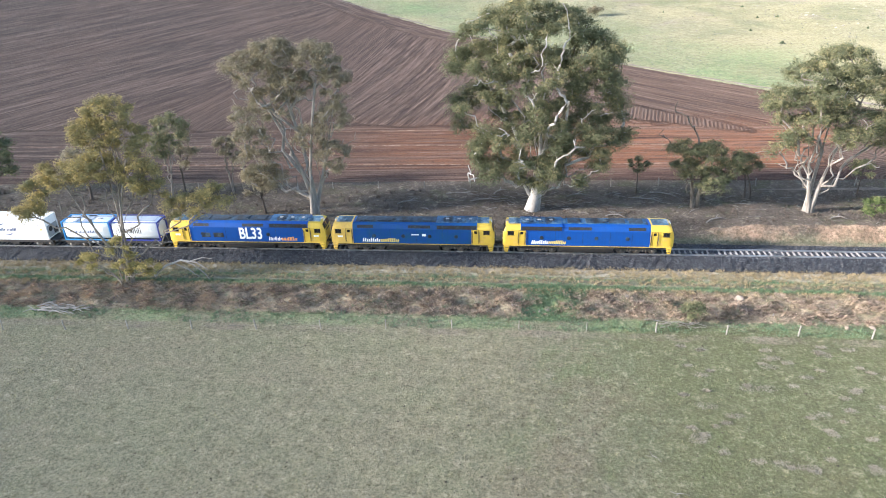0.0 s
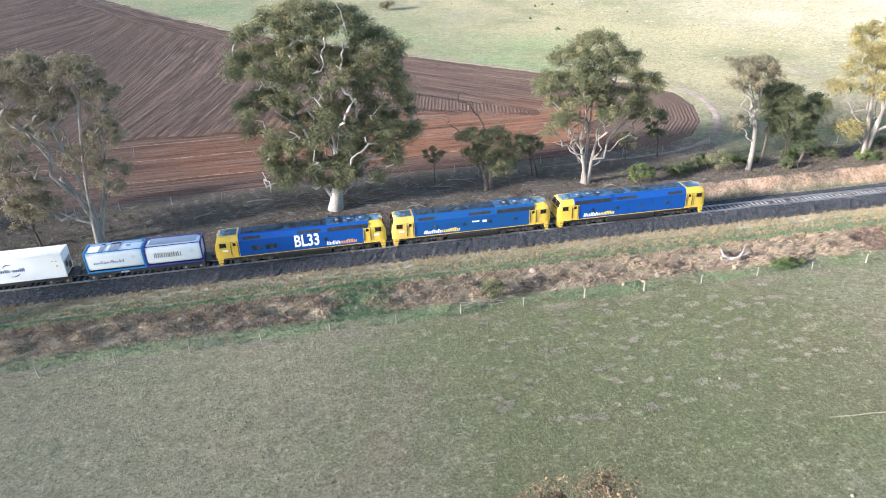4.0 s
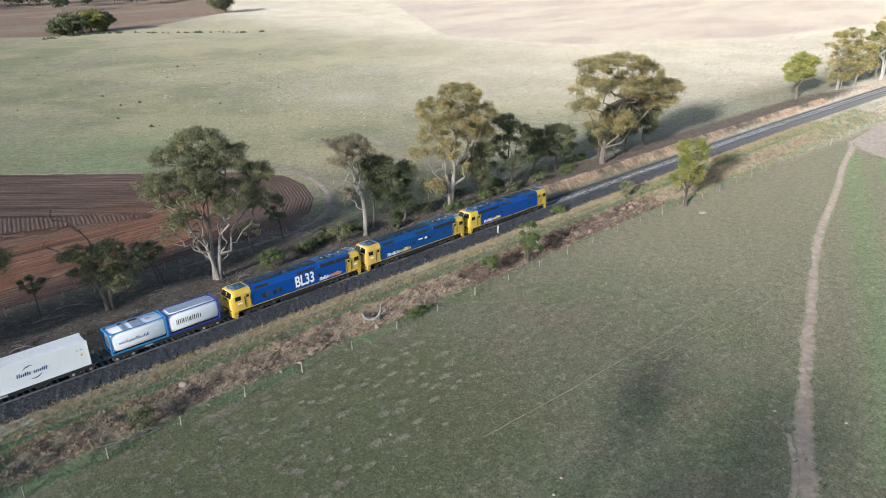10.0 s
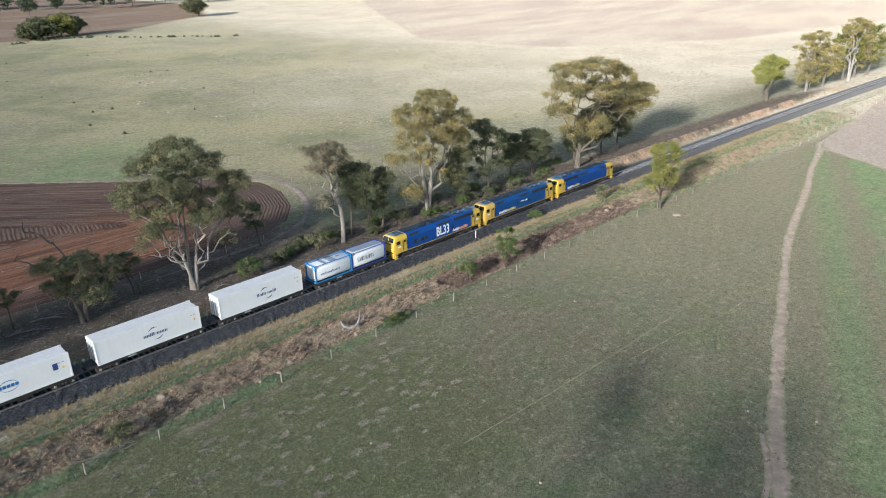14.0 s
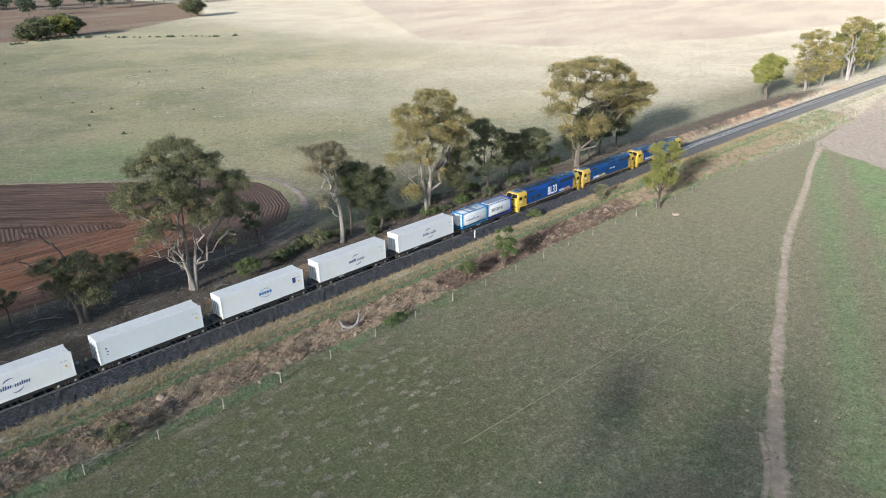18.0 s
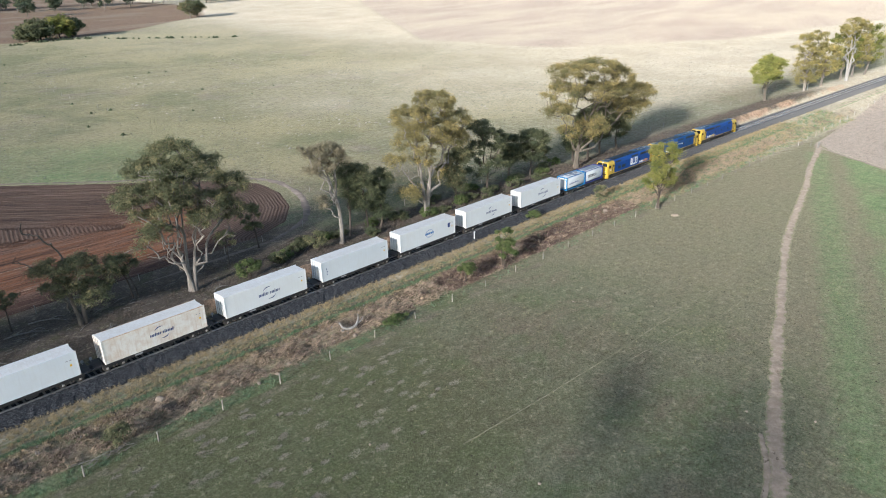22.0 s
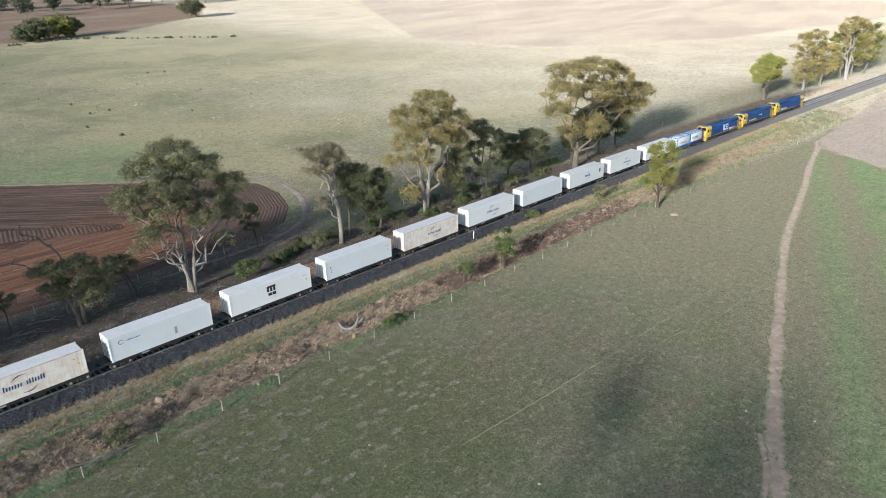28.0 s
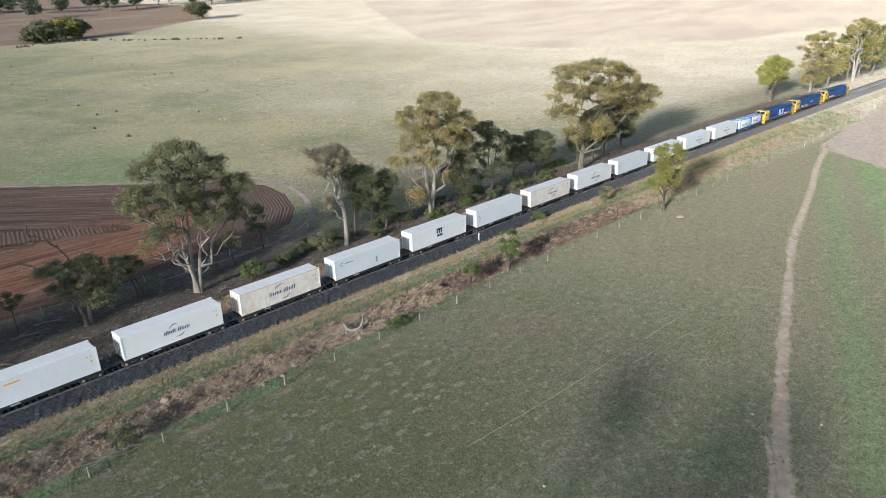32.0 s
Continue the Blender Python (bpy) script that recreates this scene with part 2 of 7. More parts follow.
# leaf litter, toned down to take in the shade under the trees
litter = k.mix(mid, (0.076, 0.062, 0.055), (0.129, 0.104, 0.088))
litter = k.mix(k.ramp(k.noise(0.3, 4, 0.7), [(0.52, 0.0), (0.66, 0.7)]), litter, (0.085, 0.088, 0.048))
clay = k.mix(mid, (0.338, 0.209, 0.142), (0.567, 0.392, 0.277))
clay = k.mix(k.ramp(k.noise(0.5, 5, 0.7, (1, 1, 0.4)), [(0.50, 0.0), (0.60, 0.8)]), clay, (0.230, 0.169, 0.115))
bare = k.mix(mid, (0.179, 0.144, 0.113), (0.265, 0.222, 0.176))
soil = k.mix(mid, (0.34, 0.285, 0.24), (0.42, 0.355, 0.30))
weed = k.mix(mid, (0.263, 0.217, 0.156), (0.419, 0.354, 0.234))
weed = k.mix(k.ramp(k.noise(0.22, 4, 0.7), [(0.50, 0.0), (0.62, 0.75)]), weed, (0.176, 0.131, 0.112))
edge = k.math("MULTIPLY", k.math("SUBTRACT", k.noise(0.9, 5, 0.7), 0.5), 0.9)


def cover(c, name, layer, hard=2.4):
    f = k.math("ADD", k.attr(name), edge)
    f = k.math("ADD", k.math("MULTIPLY", k.math("SUBTRACT", f, 0.5), hard), 0.5, True)
    return k.mix(f, c, layer)


pale = k.mix(mid, (0.210, 0.204, 0.118), (0.316, 0.292, 0.188))
pale = k.mix(k.ramp(k.noise(0.03, 4, 0.65), [(0.46, 0.0), (0.60, 0.7)]), pale, (0.172, 0.180, 0.096))
pale = k.mix(k.ramp(k.noise(0.05, 4, 0.65), [(0.56, 0.0), (0.68, 0.5)]), pale, (0.259, 0.208, 0.195))
pale = k.mix(k.ramp(k.noise(0.016, 5, 0.65, None, 0.5), [(0.47, 0.0), (0.60, 0.75)]), pale, (0.362, 0.322, 0.192))
pale = k.mix(k.ramp(k.noise(0.8, 5, 0.75), [(0.56, 0.0), (0.68, 0.6)]), pale, (0.124, 0.127, 0.066))
# paddock tone varies along x; the paler ends also take in haze and sun brightening
green = k.mix(k.math("MULTIPLY", k.attr("pale_ends"), 0.7), green, (0.255, 0.232, 0.152))
green = k.mix(k.math("MULTIPLY", k.attr("moss"), 0.6), green, (0.100, 0.112, 0.048))
gc = cover(green, "pale", pale, 1.3)
gc = cover(gc, "dry", dry, 1.3)
tilth = k.mix(k.ramp(k.noise(0.012, 4, 0.6, (1.0, 2.6, 1.0)), [(0.40, 0.0), (0.62, 1.0)]), (0.50, 0.43, 0.345), (0.41, 0.34, 0.285))
gc = k.mix(k.math("ADD", k.math("MULTIPLY", k.math("SUBTRACT", k.attr("tilth"), 0.5), 26.0), 0.5, True), gc, tilth)
gc = cover(gc, "weed", weed)
gc = cover(gc, "scar", k.mix(mid, (0.115, 0.072, 0.055), (0.20, 0.13, 0.10)))
gc = cover(gc, "litter", litter)
gc = cover(gc, "bare", bare)
gc = cover(gc, "lush", lush, 1.8)
gc = cover(gc, "clay", clay)
gc = cover(gc, "soil", soil, 3.5)
brown = k.mix(mid, (0.150, 0.098, 0.072), (0.210, 0.145, 0.108))
brown = k.mix(k.ramp(k.noise(0.02, 4, 0.6, (0.5, 2.4, 1.0)), [(0.48, 0.0), (0.60, 0.8)]), brown, (0.235, 0.190, 0.150))
gc = k.mix(k.math("ADD", k.math("MULTIPLY", k.math("SUBTRACT", k.attr("brown"), 0.5), 30.0), 0.5, True), gc, brown)
gc = k.mix(k.ramp(tus, [(0.36, 0.45), (0.50, 0.0)]), gc, (0.075, 0.068, 0.042))
gc = k.mix(k.ramp(tus, [(0.55, 0.0), (0.68, 0.45)]), gc, (0.45, 0.40, 0.28))
gc = k.mix(k.math("MULTIPLY", dung, 0.5), gc, (0.42, 0.38, 0.27))
gc = k.mix(k.ramp(fine, [(0.34, 0.85), (0.52, 0.0)]), gc, (0.045, 0.042, 0.026))
gc = k.mix(k.ramp(fine, [(0.54, 0.0), (0.70, 0.5)]), gc, (0.48, 0.43, 0.31))
k.color(gc)
k.bump(k.math("ADD", fine, k.math("MULTIPLY", tus, 1.2)), 0.85, 0.22)
MAT["ground"] = k.m

# ploughed soil with furrows across the attribute "furrow"
k = Nodes("ploughed_red_soil", 0.95, 0.0, 0.1)
u = k.attr("furrow")
cv = k.add("ShaderNodeCombineXYZ")
k.link(k.math("MULTIPLY", u, 1.0), cv.inputs[0])
k.link(k.math("MULTIPLY", k.attr("along"), 0.035), cv.inputs[1])


def streaks(scale, detail, rough):
    n = k.add("ShaderNodeTexNoise")
    n.inputs["Scale"].default_value = scale
    n.inputs["Detail"].default_value = detail
    n.inputs["Roughness"].default_value = rough
    k.link(cv.outputs[0], n.inputs["Vector"])
    return n.outputs[0]


broad = streaks(0.30, 4, 0.65)
narrow = streaks(1.5, 5, 0.8)
wob = k.math("MULTIPLY", k.noise(0.4, 3, 0.6), 0.6)
ph = k.math("MULTIPLY", k.math("ADD", u, wob), 6.2832 / 1.9)
wave = k.math("MULTIPLY_ADD", k.math("SINE", ph), 0.5)
wave.node.inputs[2].default_value = 0.5
clod = k.ramp(k.noise(2.2, 7, 0.8), [(0.45, 0.0), (0.72, 1.0)])
big = k.ramp(k.noise(0.022, 4, 0.6), [(0.38, 0.0), (0.62, 1.0)])
c = k.mix(big, (0.084, 0.055, 0.041), (0.114, 0.074, 0.054))
c = k.mix(k.attr("red"), c, (0.255, 0.105, 0.050))
c = k.mix(k.attr("dark_zone"), c, (0.080, 0.044, 0.034))
c = k.mix(k.attr("dark"), c, (0.048, 0.035, 0.030))
c = k.mix(k.ramp(broad, [(0.50, 0.0), (0.60, 0.6)]), c, (0.158, 0.108, 0.086))
c = k.mix(k.ramp(broad, [(0.36, 0.8), (0.48, 0.0)]), c, (0.052, 0.035, 0.030))
c = k.mix(k.ramp(narrow, [(0.53, 0.0), (0.60, 0.8)]), c, (0.215, 0.152, 0.120))
c = k.mix(k.ramp(narrow, [(0.38, 0.95), (0.47, 0.0)]), c, (0.034, 0.022, 0.018))
c = k.mix(k.math("MULTIPLY", wave, k.math("ADD", 0.18, k.math("MULTIPLY", k.attr("comb"), 0.6))), c, (0.055, 0.033, 0.027))
c = k.mix(k.math("MULTIPLY", k.math("SUBTRACT", 1.0, wave), k.math("MULTIPLY", k.math("SUBTRACT", k.attr("comb"), 0.3, True), 0.95)), c, (0.165, 0.125, 0.102))
c = k.mix(k.math("MULTIPLY", clod, 0.30), c, (0.21, 0.148, 0.116))
c = k.mix(k.ramp(k.noise(2.6, 6, 0.8), [(0.34, 0.8), (0.48, 0.0)]), c, (0.035, 0.022, 0.018))
k.color(c)
h = k.math("ADD", k.math("MULTIPLY", wave, -0.5), k.math("ADD", narrow, k.math("MULTIPLY", k.noise(2.4, 6, 0.8), 0.9)))
k.bump(h, 0.9, 0.25)
MAT["plough"] = k.m

k = Nodes("ballast_stone", 0.9, 0.0, 0.2)
v = k.add("ShaderNodeTexVoronoi")
v.inputs["Scale"].default_value = 10.0
k.link(k.coords(), v.inputs["Vector"])
cell = k.add("ShaderNodeSeparateColor")
k.link(v.outputs["Color"], cell.inputs[0])
c = k.ramp(cell.outputs[0], [(0.0, (0.012, 0.013, 0.016)), (0.65, (0.042, 0.045, 0.052)), (1.0, (0.115, 0.118, 0.125))])
c = k.mix(k.ramp(k.noise(0.7, 4), [(0.5, 0.0), (0.8, 0.25)]), c, (0.070, 0.064, 0.058))
# paler with x: distant haze and sun brightening are mixed into the stone colour
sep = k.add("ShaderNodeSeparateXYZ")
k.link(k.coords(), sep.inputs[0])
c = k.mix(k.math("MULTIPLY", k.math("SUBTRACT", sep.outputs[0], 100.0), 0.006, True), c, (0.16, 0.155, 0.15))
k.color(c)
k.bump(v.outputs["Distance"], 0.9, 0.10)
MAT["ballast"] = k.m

k = Nodes("concrete_sleeper", 0.85)
c = k.mix(k.ramp(k.noise(2.0, 5), [(0.35, 0.0), (0.7, 1.0)]), (0.272, 0.264, 0.252), (0.176, 0.164, 0.156))
k.color(k.mix(k.math("MULTIPLY", k.obrand(), 0.35), c, (0.176, 0.160, 0.144)))
MAT["sleeper"] = k.m

k = Nodes("field_stone", 0.85)
c = k.mix(k.noise(1.4, 5), (0.36, 0.29, 0.225), (0.22, 0.18, 0.145))
k.color(c)
k.bump(k.noise(5.0, 4), 0.5, 0.05)
MAT["stone"] = k.m

k = Nodes("worn_dirt_track", 0.95, 0.0, 0.1)
c = k.mix(k.ramp(k.noise(0.8, 6, 0.7), [(0.35, 0.0), (0.65, 1.0)]), (0.300, 0.250, 0.203), (0.190, 0.157, 0.124))
c = k.mix(k.ramp(k.noise(0.35, 5, 0.75, (1, 1, 1), 1.5), [(0.60, 0.0), (0.66, 1.0)]), c, (0.10, 0.08, 0.06))
c = k.mix(k.ramp(k.noise(0.5, 5, 0.7), [(0.48, 0.0), (0.62, 0.7)]), c, (0.20, 0.160, 0.127))
c = k.mix(k.ramp(k.math("ADD", k.math("MULTIPLY", k.attr("rim"), 0.5), k.noise(1.3, 5, 0.75)), [(0.72, 0.0), (0.90, 0.9)]), c, (0.150, 0.155, 0.088))
k.color(c)
k.bump(k.noise(1.5, 5, 0.7), 0.6, 0.12)
MAT["track"] = k.m

k = Nodes("pale_footpath", 0.95, 0.0, 0.1)
c = k.mix(k.ramp(k.noise(0.6, 6, 0.8), [(0.44, 0.0), (0.62, 1.0)]), (0.17, 0.165, 0.105), (0.31, 0.28, 0.21))
k.color(k.mix(k.ramp(k.noise(0.14, 4, 0.7), [(0.46, 0.0), (0.60, 0.8)]), c, (0.165, 0.16, 0.10)))
MAT["trail"] = k.m

k = Nodes("pale_lane_gravel", 0.95, 0.0, 0.1)
k.color(k.mix(k.ramp(k.noise(0.5, 5, 0.7), [(0.35, 0.0), (0.65, 1.0)]), (0.215, 0.182, 0.160), (0.125, 0.105, 0.092)))
k.bump(k.noise(1.6, 4, 0.7), 0.4, 0.08)
MAT["lane"] = k.m

k = Nodes("pale_dry_soil", 0.95, 0.0, 0.1)
k.color(k.mix(k.ramp(k.noise(0.9, 5, 0.75), [(0.42, 0.0), (0.58, 1.0)]), (0.16, 0.095, 0.066), (0.30, 0.215, 0.165)))
MAT["wheel_mark"] = k.m

k = Nodes("pasture_stone", 0.9)
k.color(k.mix(k.island(), (0.075, 0.080, 0.060), (0.22, 0.21, 0.18)))
MAT["fieldspeck"] = k.m

k = Nodes("pale_field_rock", 0.9)
k.color(k.mix(k.island(), (0.22, 0.20, 0.165), (0.42, 0.385, 0.33)))
k.bump(k.noise(4.0, 4), 0.4, 0.05)
MAT["pale_rock"] = k.m
MAT["fence_wire"] = painted("fence_wire", (0.16, 0.155, 0.15), 0.5, 0.2, metal=0.6)

k = Nodes("pale_far_lane", 0.95, 0.0, 0.1)
k.color(k.mix(k.noise(0.3, 4), (0.40, 0.36, 0.275), (0.31, 0.275, 0.21)))
MAT["far_lane"] = k.m

k = Nodes("dark_clods", 0.95, 0.0, 0.1)
k.color(k.mix(k.island(), (0.040, 0.034, 0.026), (0.085, 0.070, 0.052)))
MAT["clod"] = k.m
MAT["pale_tuft"] = tufts("bleached_pale_grass", (0.230, 0.210, 0.160), (0.275, 0.250, 0.195), (0.330, 0.300, 0.235))
MAT["dull_straw"] = tufts("dull_tan_grass", (0.240, 0.186, 0.112), (0.350, 0.280, 0.162), (0.48, 0.390, 0.23))
MAT["bark_chalk"] = wood("chalk_white_gum_bark", (0.496, 0.472, 0.440), (0.336, 0.312, 0.280))
MAT["bark_ash"] = wood("ash_grey_gum_bark", (0.387, 0.352, 0.312), (0.238, 0.207, 0.176))
MAT["dark_tuft"] = tufts("dark_olive_tussocks", (0.075, 0.085, 0.045), (0.120, 0.118, 0.066), (0.20, 0.18, 0.11))
# brighter golden leaves: sunlight on the far crowns is put into the colour
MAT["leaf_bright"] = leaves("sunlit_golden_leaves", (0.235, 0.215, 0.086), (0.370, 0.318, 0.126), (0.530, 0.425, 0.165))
MAT["dark_weed"] = tufts("dark_purple_brown_weeds", (0.106, 0.074, 0.067), (0.162, 0.115, 0.098), (0.288, 0.210, 0.162))
MAT["leaf_brown"] = leaves("dry_brown_leaves", (0.135, 0.098, 0.064), (0.225, 0.158, 0.100), (0.38, 0.26, 0.155))

# ---- mesh building ----
class Shape:
    """Collects simple solids into one mesh."""

    def __init__(self):
        self.v, self.f, self.s = [], [], []

    def put(self, verts, faces, smooth=False):
        o = len(self.v)
        self.v += [tuple(p) for p in verts]
        self.f += [tuple(i + o for i in q) for q in faces]
        self.s += [smooth] * len(faces)
        return self

    def box(self, cx, cy, cz, sx, sy, sz, ch=0.0, rz=0.0):
        x, y, z = sx / 2, sy / 2, sz / 2
        ch = min(ch, x * 0.9, y * 0.9, z * 0.9)
        if ch <= 0:
            vs = [(a * x, b * y, c * z) for a in (-1, 1) for b in (-1, 1) for c in (-1, 1)]
            fs = [(0, 1, 3, 2), (4, 6, 7, 5), (0, 4, 5, 1), (2, 3, 7, 6), (0, 2, 6, 4), (1, 5, 7, 3)]
        else:
            vs, fs, ix = [], [], {}
            for a in (-1, 1):
                for b in (-1, 1):
                    for c in (-1, 1):
                        for ax, p in enumerate(((a * x, b * (y - ch), c * (z - ch)), (a * (x - ch), b * y, c * (z - ch)), (a * (x - ch), b * (y - ch), c * z))):
                            ix[a, b, c, ax] = len(vs)
                            vs.append(p)
                        fs.append(tuple(ix[a, b, c, q] for q in range(3)))
            for s in (-1, 1):
                fs.append(tuple(ix[s, b, c, 0] for b, c in ((-1, -1), (1, -1), (1, 1), (-1, 1))))
                fs.append(tuple(ix[a, s, c, 1] for a, c in ((-1, -1), (1, -1), (1, 1), (-1, 1))))
                fs.append(tuple(ix[a, b, s, 2] for a, b in ((-1, -1), (1, -1), (1, 1), (-1, 1))))
                for r in (-1, 1):
                    fs.append((ix[s, r, -1, 0], ix[s, r, 1, 0], ix[s, r, 1, 1], ix[s, r, -1, 1]))
                    fs.append((ix[s, -1, r, 0], ix[s, 1, r, 0], ix[s, 1, r, 2], ix[s, -1, r, 2]))
                    fs.append((ix[-1, s, r, 1], ix[1, s, r, 1], ix[1, s, r, 2], ix[-1, s, r, 2]))
        if rz:
            q, w = math.cos(rz), math.sin(rz)
            vs = [(p[0] * q - p[1] * w, p[0] * w + p[1] * q, p[2]) for p in vs]
        return self.put([(p[0] + cx, p[1] + cy, p[2] + cz) for p in vs], fs)

    def prism(self, prof, x0, x1, axis="x"):
        """A profile of (a, b) pairs drawn out along an axis."""
        n = len(prof)
        at = {"x": lambda a, b, t: (t, a, b), "y": lambda a, b, t: (a, t, b), "z": lambda a, b, t: (a, b, t)}[axis]
        vs = [at(a, b, x0) for a, b in prof] + [at(a, b, x1) for a, b in prof]
        fs = [(i, (i + 1) % n, n + (i + 1) % n, n + i) for i in range(n)] + [tuple(range(n)), tuple(range(n, 2 * n))]
        return self.put(vs, fs)

    def loft(self, rings, caps=True, smooth=False):
        n = len(rings[0])
        vs = [p for r in rings for p in r]
        fs = []
        for j in range(len(rings) - 1):
            fs += [(j * n + i, j * n + (i + 1) % n, (j + 1) * n + (i + 1) % n, (j + 1) * n + i) for i in range(n)]
        self.put(vs, fs, smooth)
        if caps:
            self.put(rings[0], [tuple(range(n))])
            self.put(rings[-1], [tuple(range(n))])
        return self

    def tube(self, pts, radii, n=8, caps=True):
        rings = []
        for i, p in enumerate(pts):
            p = Vector(p)
            d = (Vector(pts[min(i + 1, len(pts) - 1)]) - Vector(pts[max(i - 1, 0)])).normalized()
            a = d.orthogonal().normalized() if abs(d.z) > 0.95 else d.cross(Vector((0, 0, 1))).normalized()
            b = d.cross(a)
            r = radii[i] if isinstance(radii, (list, tuple)) else radii
            rings.append([tuple(p + a * (r * math.cos(6.2832 * q / n)) + b * (r * math.sin(6.2832 * q / n))) for q in range(n)])
        return self.loft(rings, caps, True)

    def mesh(self, name, fix=True):
        m = bpy.data.meshes.new(name)
        m.from_pydata(self.v, [], self.f)
        m.polygons.foreach_set("use_smooth", self.s)
        if fix:
            bm = bmesh.new()
            bm.from_mesh(m)
            bmesh.ops.recalc_face_normals(bm, faces=bm.faces)
            bm.to_mesh(m)
            bm.free()
        return m


def part(name, shape, mat, parent, label=""):
    m = shape.mesh(name) if isinstance(shape, Shape) else shape
    if not m.materials:
        m.materials.append(MAT[mat])
    ob = new(name, m)
    ob.parent = parent
    if label:
        tagged(ob, label)
    return ob


def thing(name, label, category, group="", kind="", at=None):
    ob = tagged(new(name), label, category, group, kind)
    if at is not None:
        ob.matrix_basis = at
    return ob


def raw_mesh(name, verts, faces, mat, smooth=True, attrs=None):
    """A large mesh from numpy arrays; faces all have the same number of corners."""
    m = bpy.data.meshes.new(name)
    verts = np.asarray(verts, np.float32)
    faces = np.asarray(faces, np.int32)
    n, q = faces.shape
    m.vertices.add(len(verts))
    m.vertices.foreach_set("co", verts.ravel())
    m.loops.add(n * q)
    m.loops.foreach_set("vertex_index", faces.ravel())
    m.polygons.add(n)
    m.polygons.foreach_set("loop_start", np.arange(0, n * q, q, dtype=np.int32))
    m.polygons.foreach_set("use_smooth", np.full(n, smooth))
    for key, val in (attrs or {}).items():
        a = m.attributes.new(key, "FLOAT", "POINT")
        a.data.foreach_set("value", np.asarray(val, np.float32).ravel())
    m.update(calc_edges=True)
    m.validate()
    m.materials.append(MAT[mat])
    return m


# ---- the lie of the land ----
RAIL_Z = 1.80
TRACK_Y, TRACK_C = 73.85, -0.62e-4


def track_y(x):
    """The line runs almost straight and then bends gently to the right."""
    x = np.asarray(x, float)
    return TRACK_Y + TRACK_C * x ** 2 - 1.95e-4 * np.maximum(x - 120, 0) ** 2


def climb(x):
    """The line climbs a little where it bends."""
    return ((np.clip(np.asarray(x, float), 120, 420) - 120) / 111) ** 2


def heading(x):
    return math.atan(2 * TRACK_C * x - 3.9e-4 * max(x - 120, 0))


def sstep(a, b, x):
    u = np.clip((np.asarray(x, float) - a) / (b - a), 0, 1)
    return u * u * (3 - 2 * u)


def wobble(x, y, s, seed=0.0):
    """Cheap smooth unevenness from a few sines."""
    return (np.sin(x * s * 1.0 + 1.3 + seed) * np.sin(y * s * 1.27 + 0.7 + seed * 2) + 0.6 * np.sin(x * s * 2.3 + y * s * 1.1 + 2.1 + seed)
            + 0.4 * np.sin(-x * s * 3.1 + y * s * 3.7 + seed * 3)) / 2.0


def land(x, y):
    """Ground height: flat paddock, railway bank, low cutting beyond, hills far off."""
    x, y = np.asarray(x, float), np.asarray(y, float)
    xc = np.clip(x, -400, 420)
    v = y - track_y(xc)
    z = np.interp(v, [-30, -15.6, -13.0, -10.5, -8.0, -6.8, -3.6, 3.6, 4.2, 7.5, 12], [0, 0, 0.12, 0.45, 0.86, 1.0, 1.02, 1.02, 1.15, 1.65, 1.8])
    cut = sstep(18, 34, x) * (1 - sstep(230, 330, x))
    z = z + cut * (np.interp(v, [3.7, 4.3, 5.6, 9, 16], [0, 0.35, 1.45, 0.75, 0.0]) + (0.25 - 0.17 * sstep(90, 130, x)) * wobble(x, y, 1.1) * np.exp(-((v - 5.5) / 1.6) ** 2))
    z = z + climb(xc) * sstep(-17, -6, v) * (1 - sstep(40, 120, v))
    rough = np.exp(-((v + 10.3) / 2.4) ** 2)
    z = z + rough * (0.42 * wobble(x, y, 0.8) + 0.16 * wobble(x, y, 2.1, 1.0))
    z = z + 0.05 * wobble(x, y, 0.5, 2.0) * (np.abs(v) > 5)
    d = np.hypot(x, y)
    g = np.interp(d, [0, 200, 250, 400, 600, 900, 1200, 2000, 4500], [0, 0, .3, 6, 16, 32, 48, 75, 120])
    w = np.maximum(sstep(90, 230, y), sstep(550, 800, d)) * sstep(-260, 0, y + 0.6 * np.abs(x))
    return z + g * w + w * 0.8 * wobble(x, y, 0.02) * sstep(200, 350, d)


def gz(x, y):
    return float(land(x, y))


def seg_dist(x, y, pts):
    """Distance from points to a polyline."""
    best = np.full(np.shape(x), 1e9)
    for (ax, ay), (bx, by) in zip(pts[:-1], pts[1:]):
        dx, dy = bx - ax, by - ay
        t = np.clip(((x - ax) * dx + (y - ay) * dy) / (dx * dx + dy * dy), 0, 1)
        best = np.minimum(best, np.hypot(x - ax - t * dx, y - ay - t * dy))
    return best


def inside(x, y, poly):
    r = np.zeros(np.shape(x), bool)
    for (ax, ay), (bx, by) in zip(poly, poly[1:] + poly[:1]):
        if ay == by:
            continue
        r ^= ((ay > y) != (by > y)) & (x < (bx - ax) * (y - ay) / (by - ay) + ax)
    return r


PLOUGH = [(-420, 88), (-80, 93.5), (-20, 95.6), (17, 96.8), (46, 97.2), (58, 98), (66, 101.5), (72, 109), (76, 119), (77, 128), (74, 137), (55, 155.5), (30, 182.5),
          (-22, 240), (-49, 276), (-84, 328), (-130, 395), (-260, 470), (-420, 500)]
SOIL = [(196, 52), (300, 56), (420, 52), (420, -120), (120, -120), (140, -40), (176, 31), (189, 46)]
BROWN = [(-300, 650), (41, 560), (135, 511), (180, 520), (226, 540), (307, 595), (360, 700), (330, 1000), (-300, 1000)]
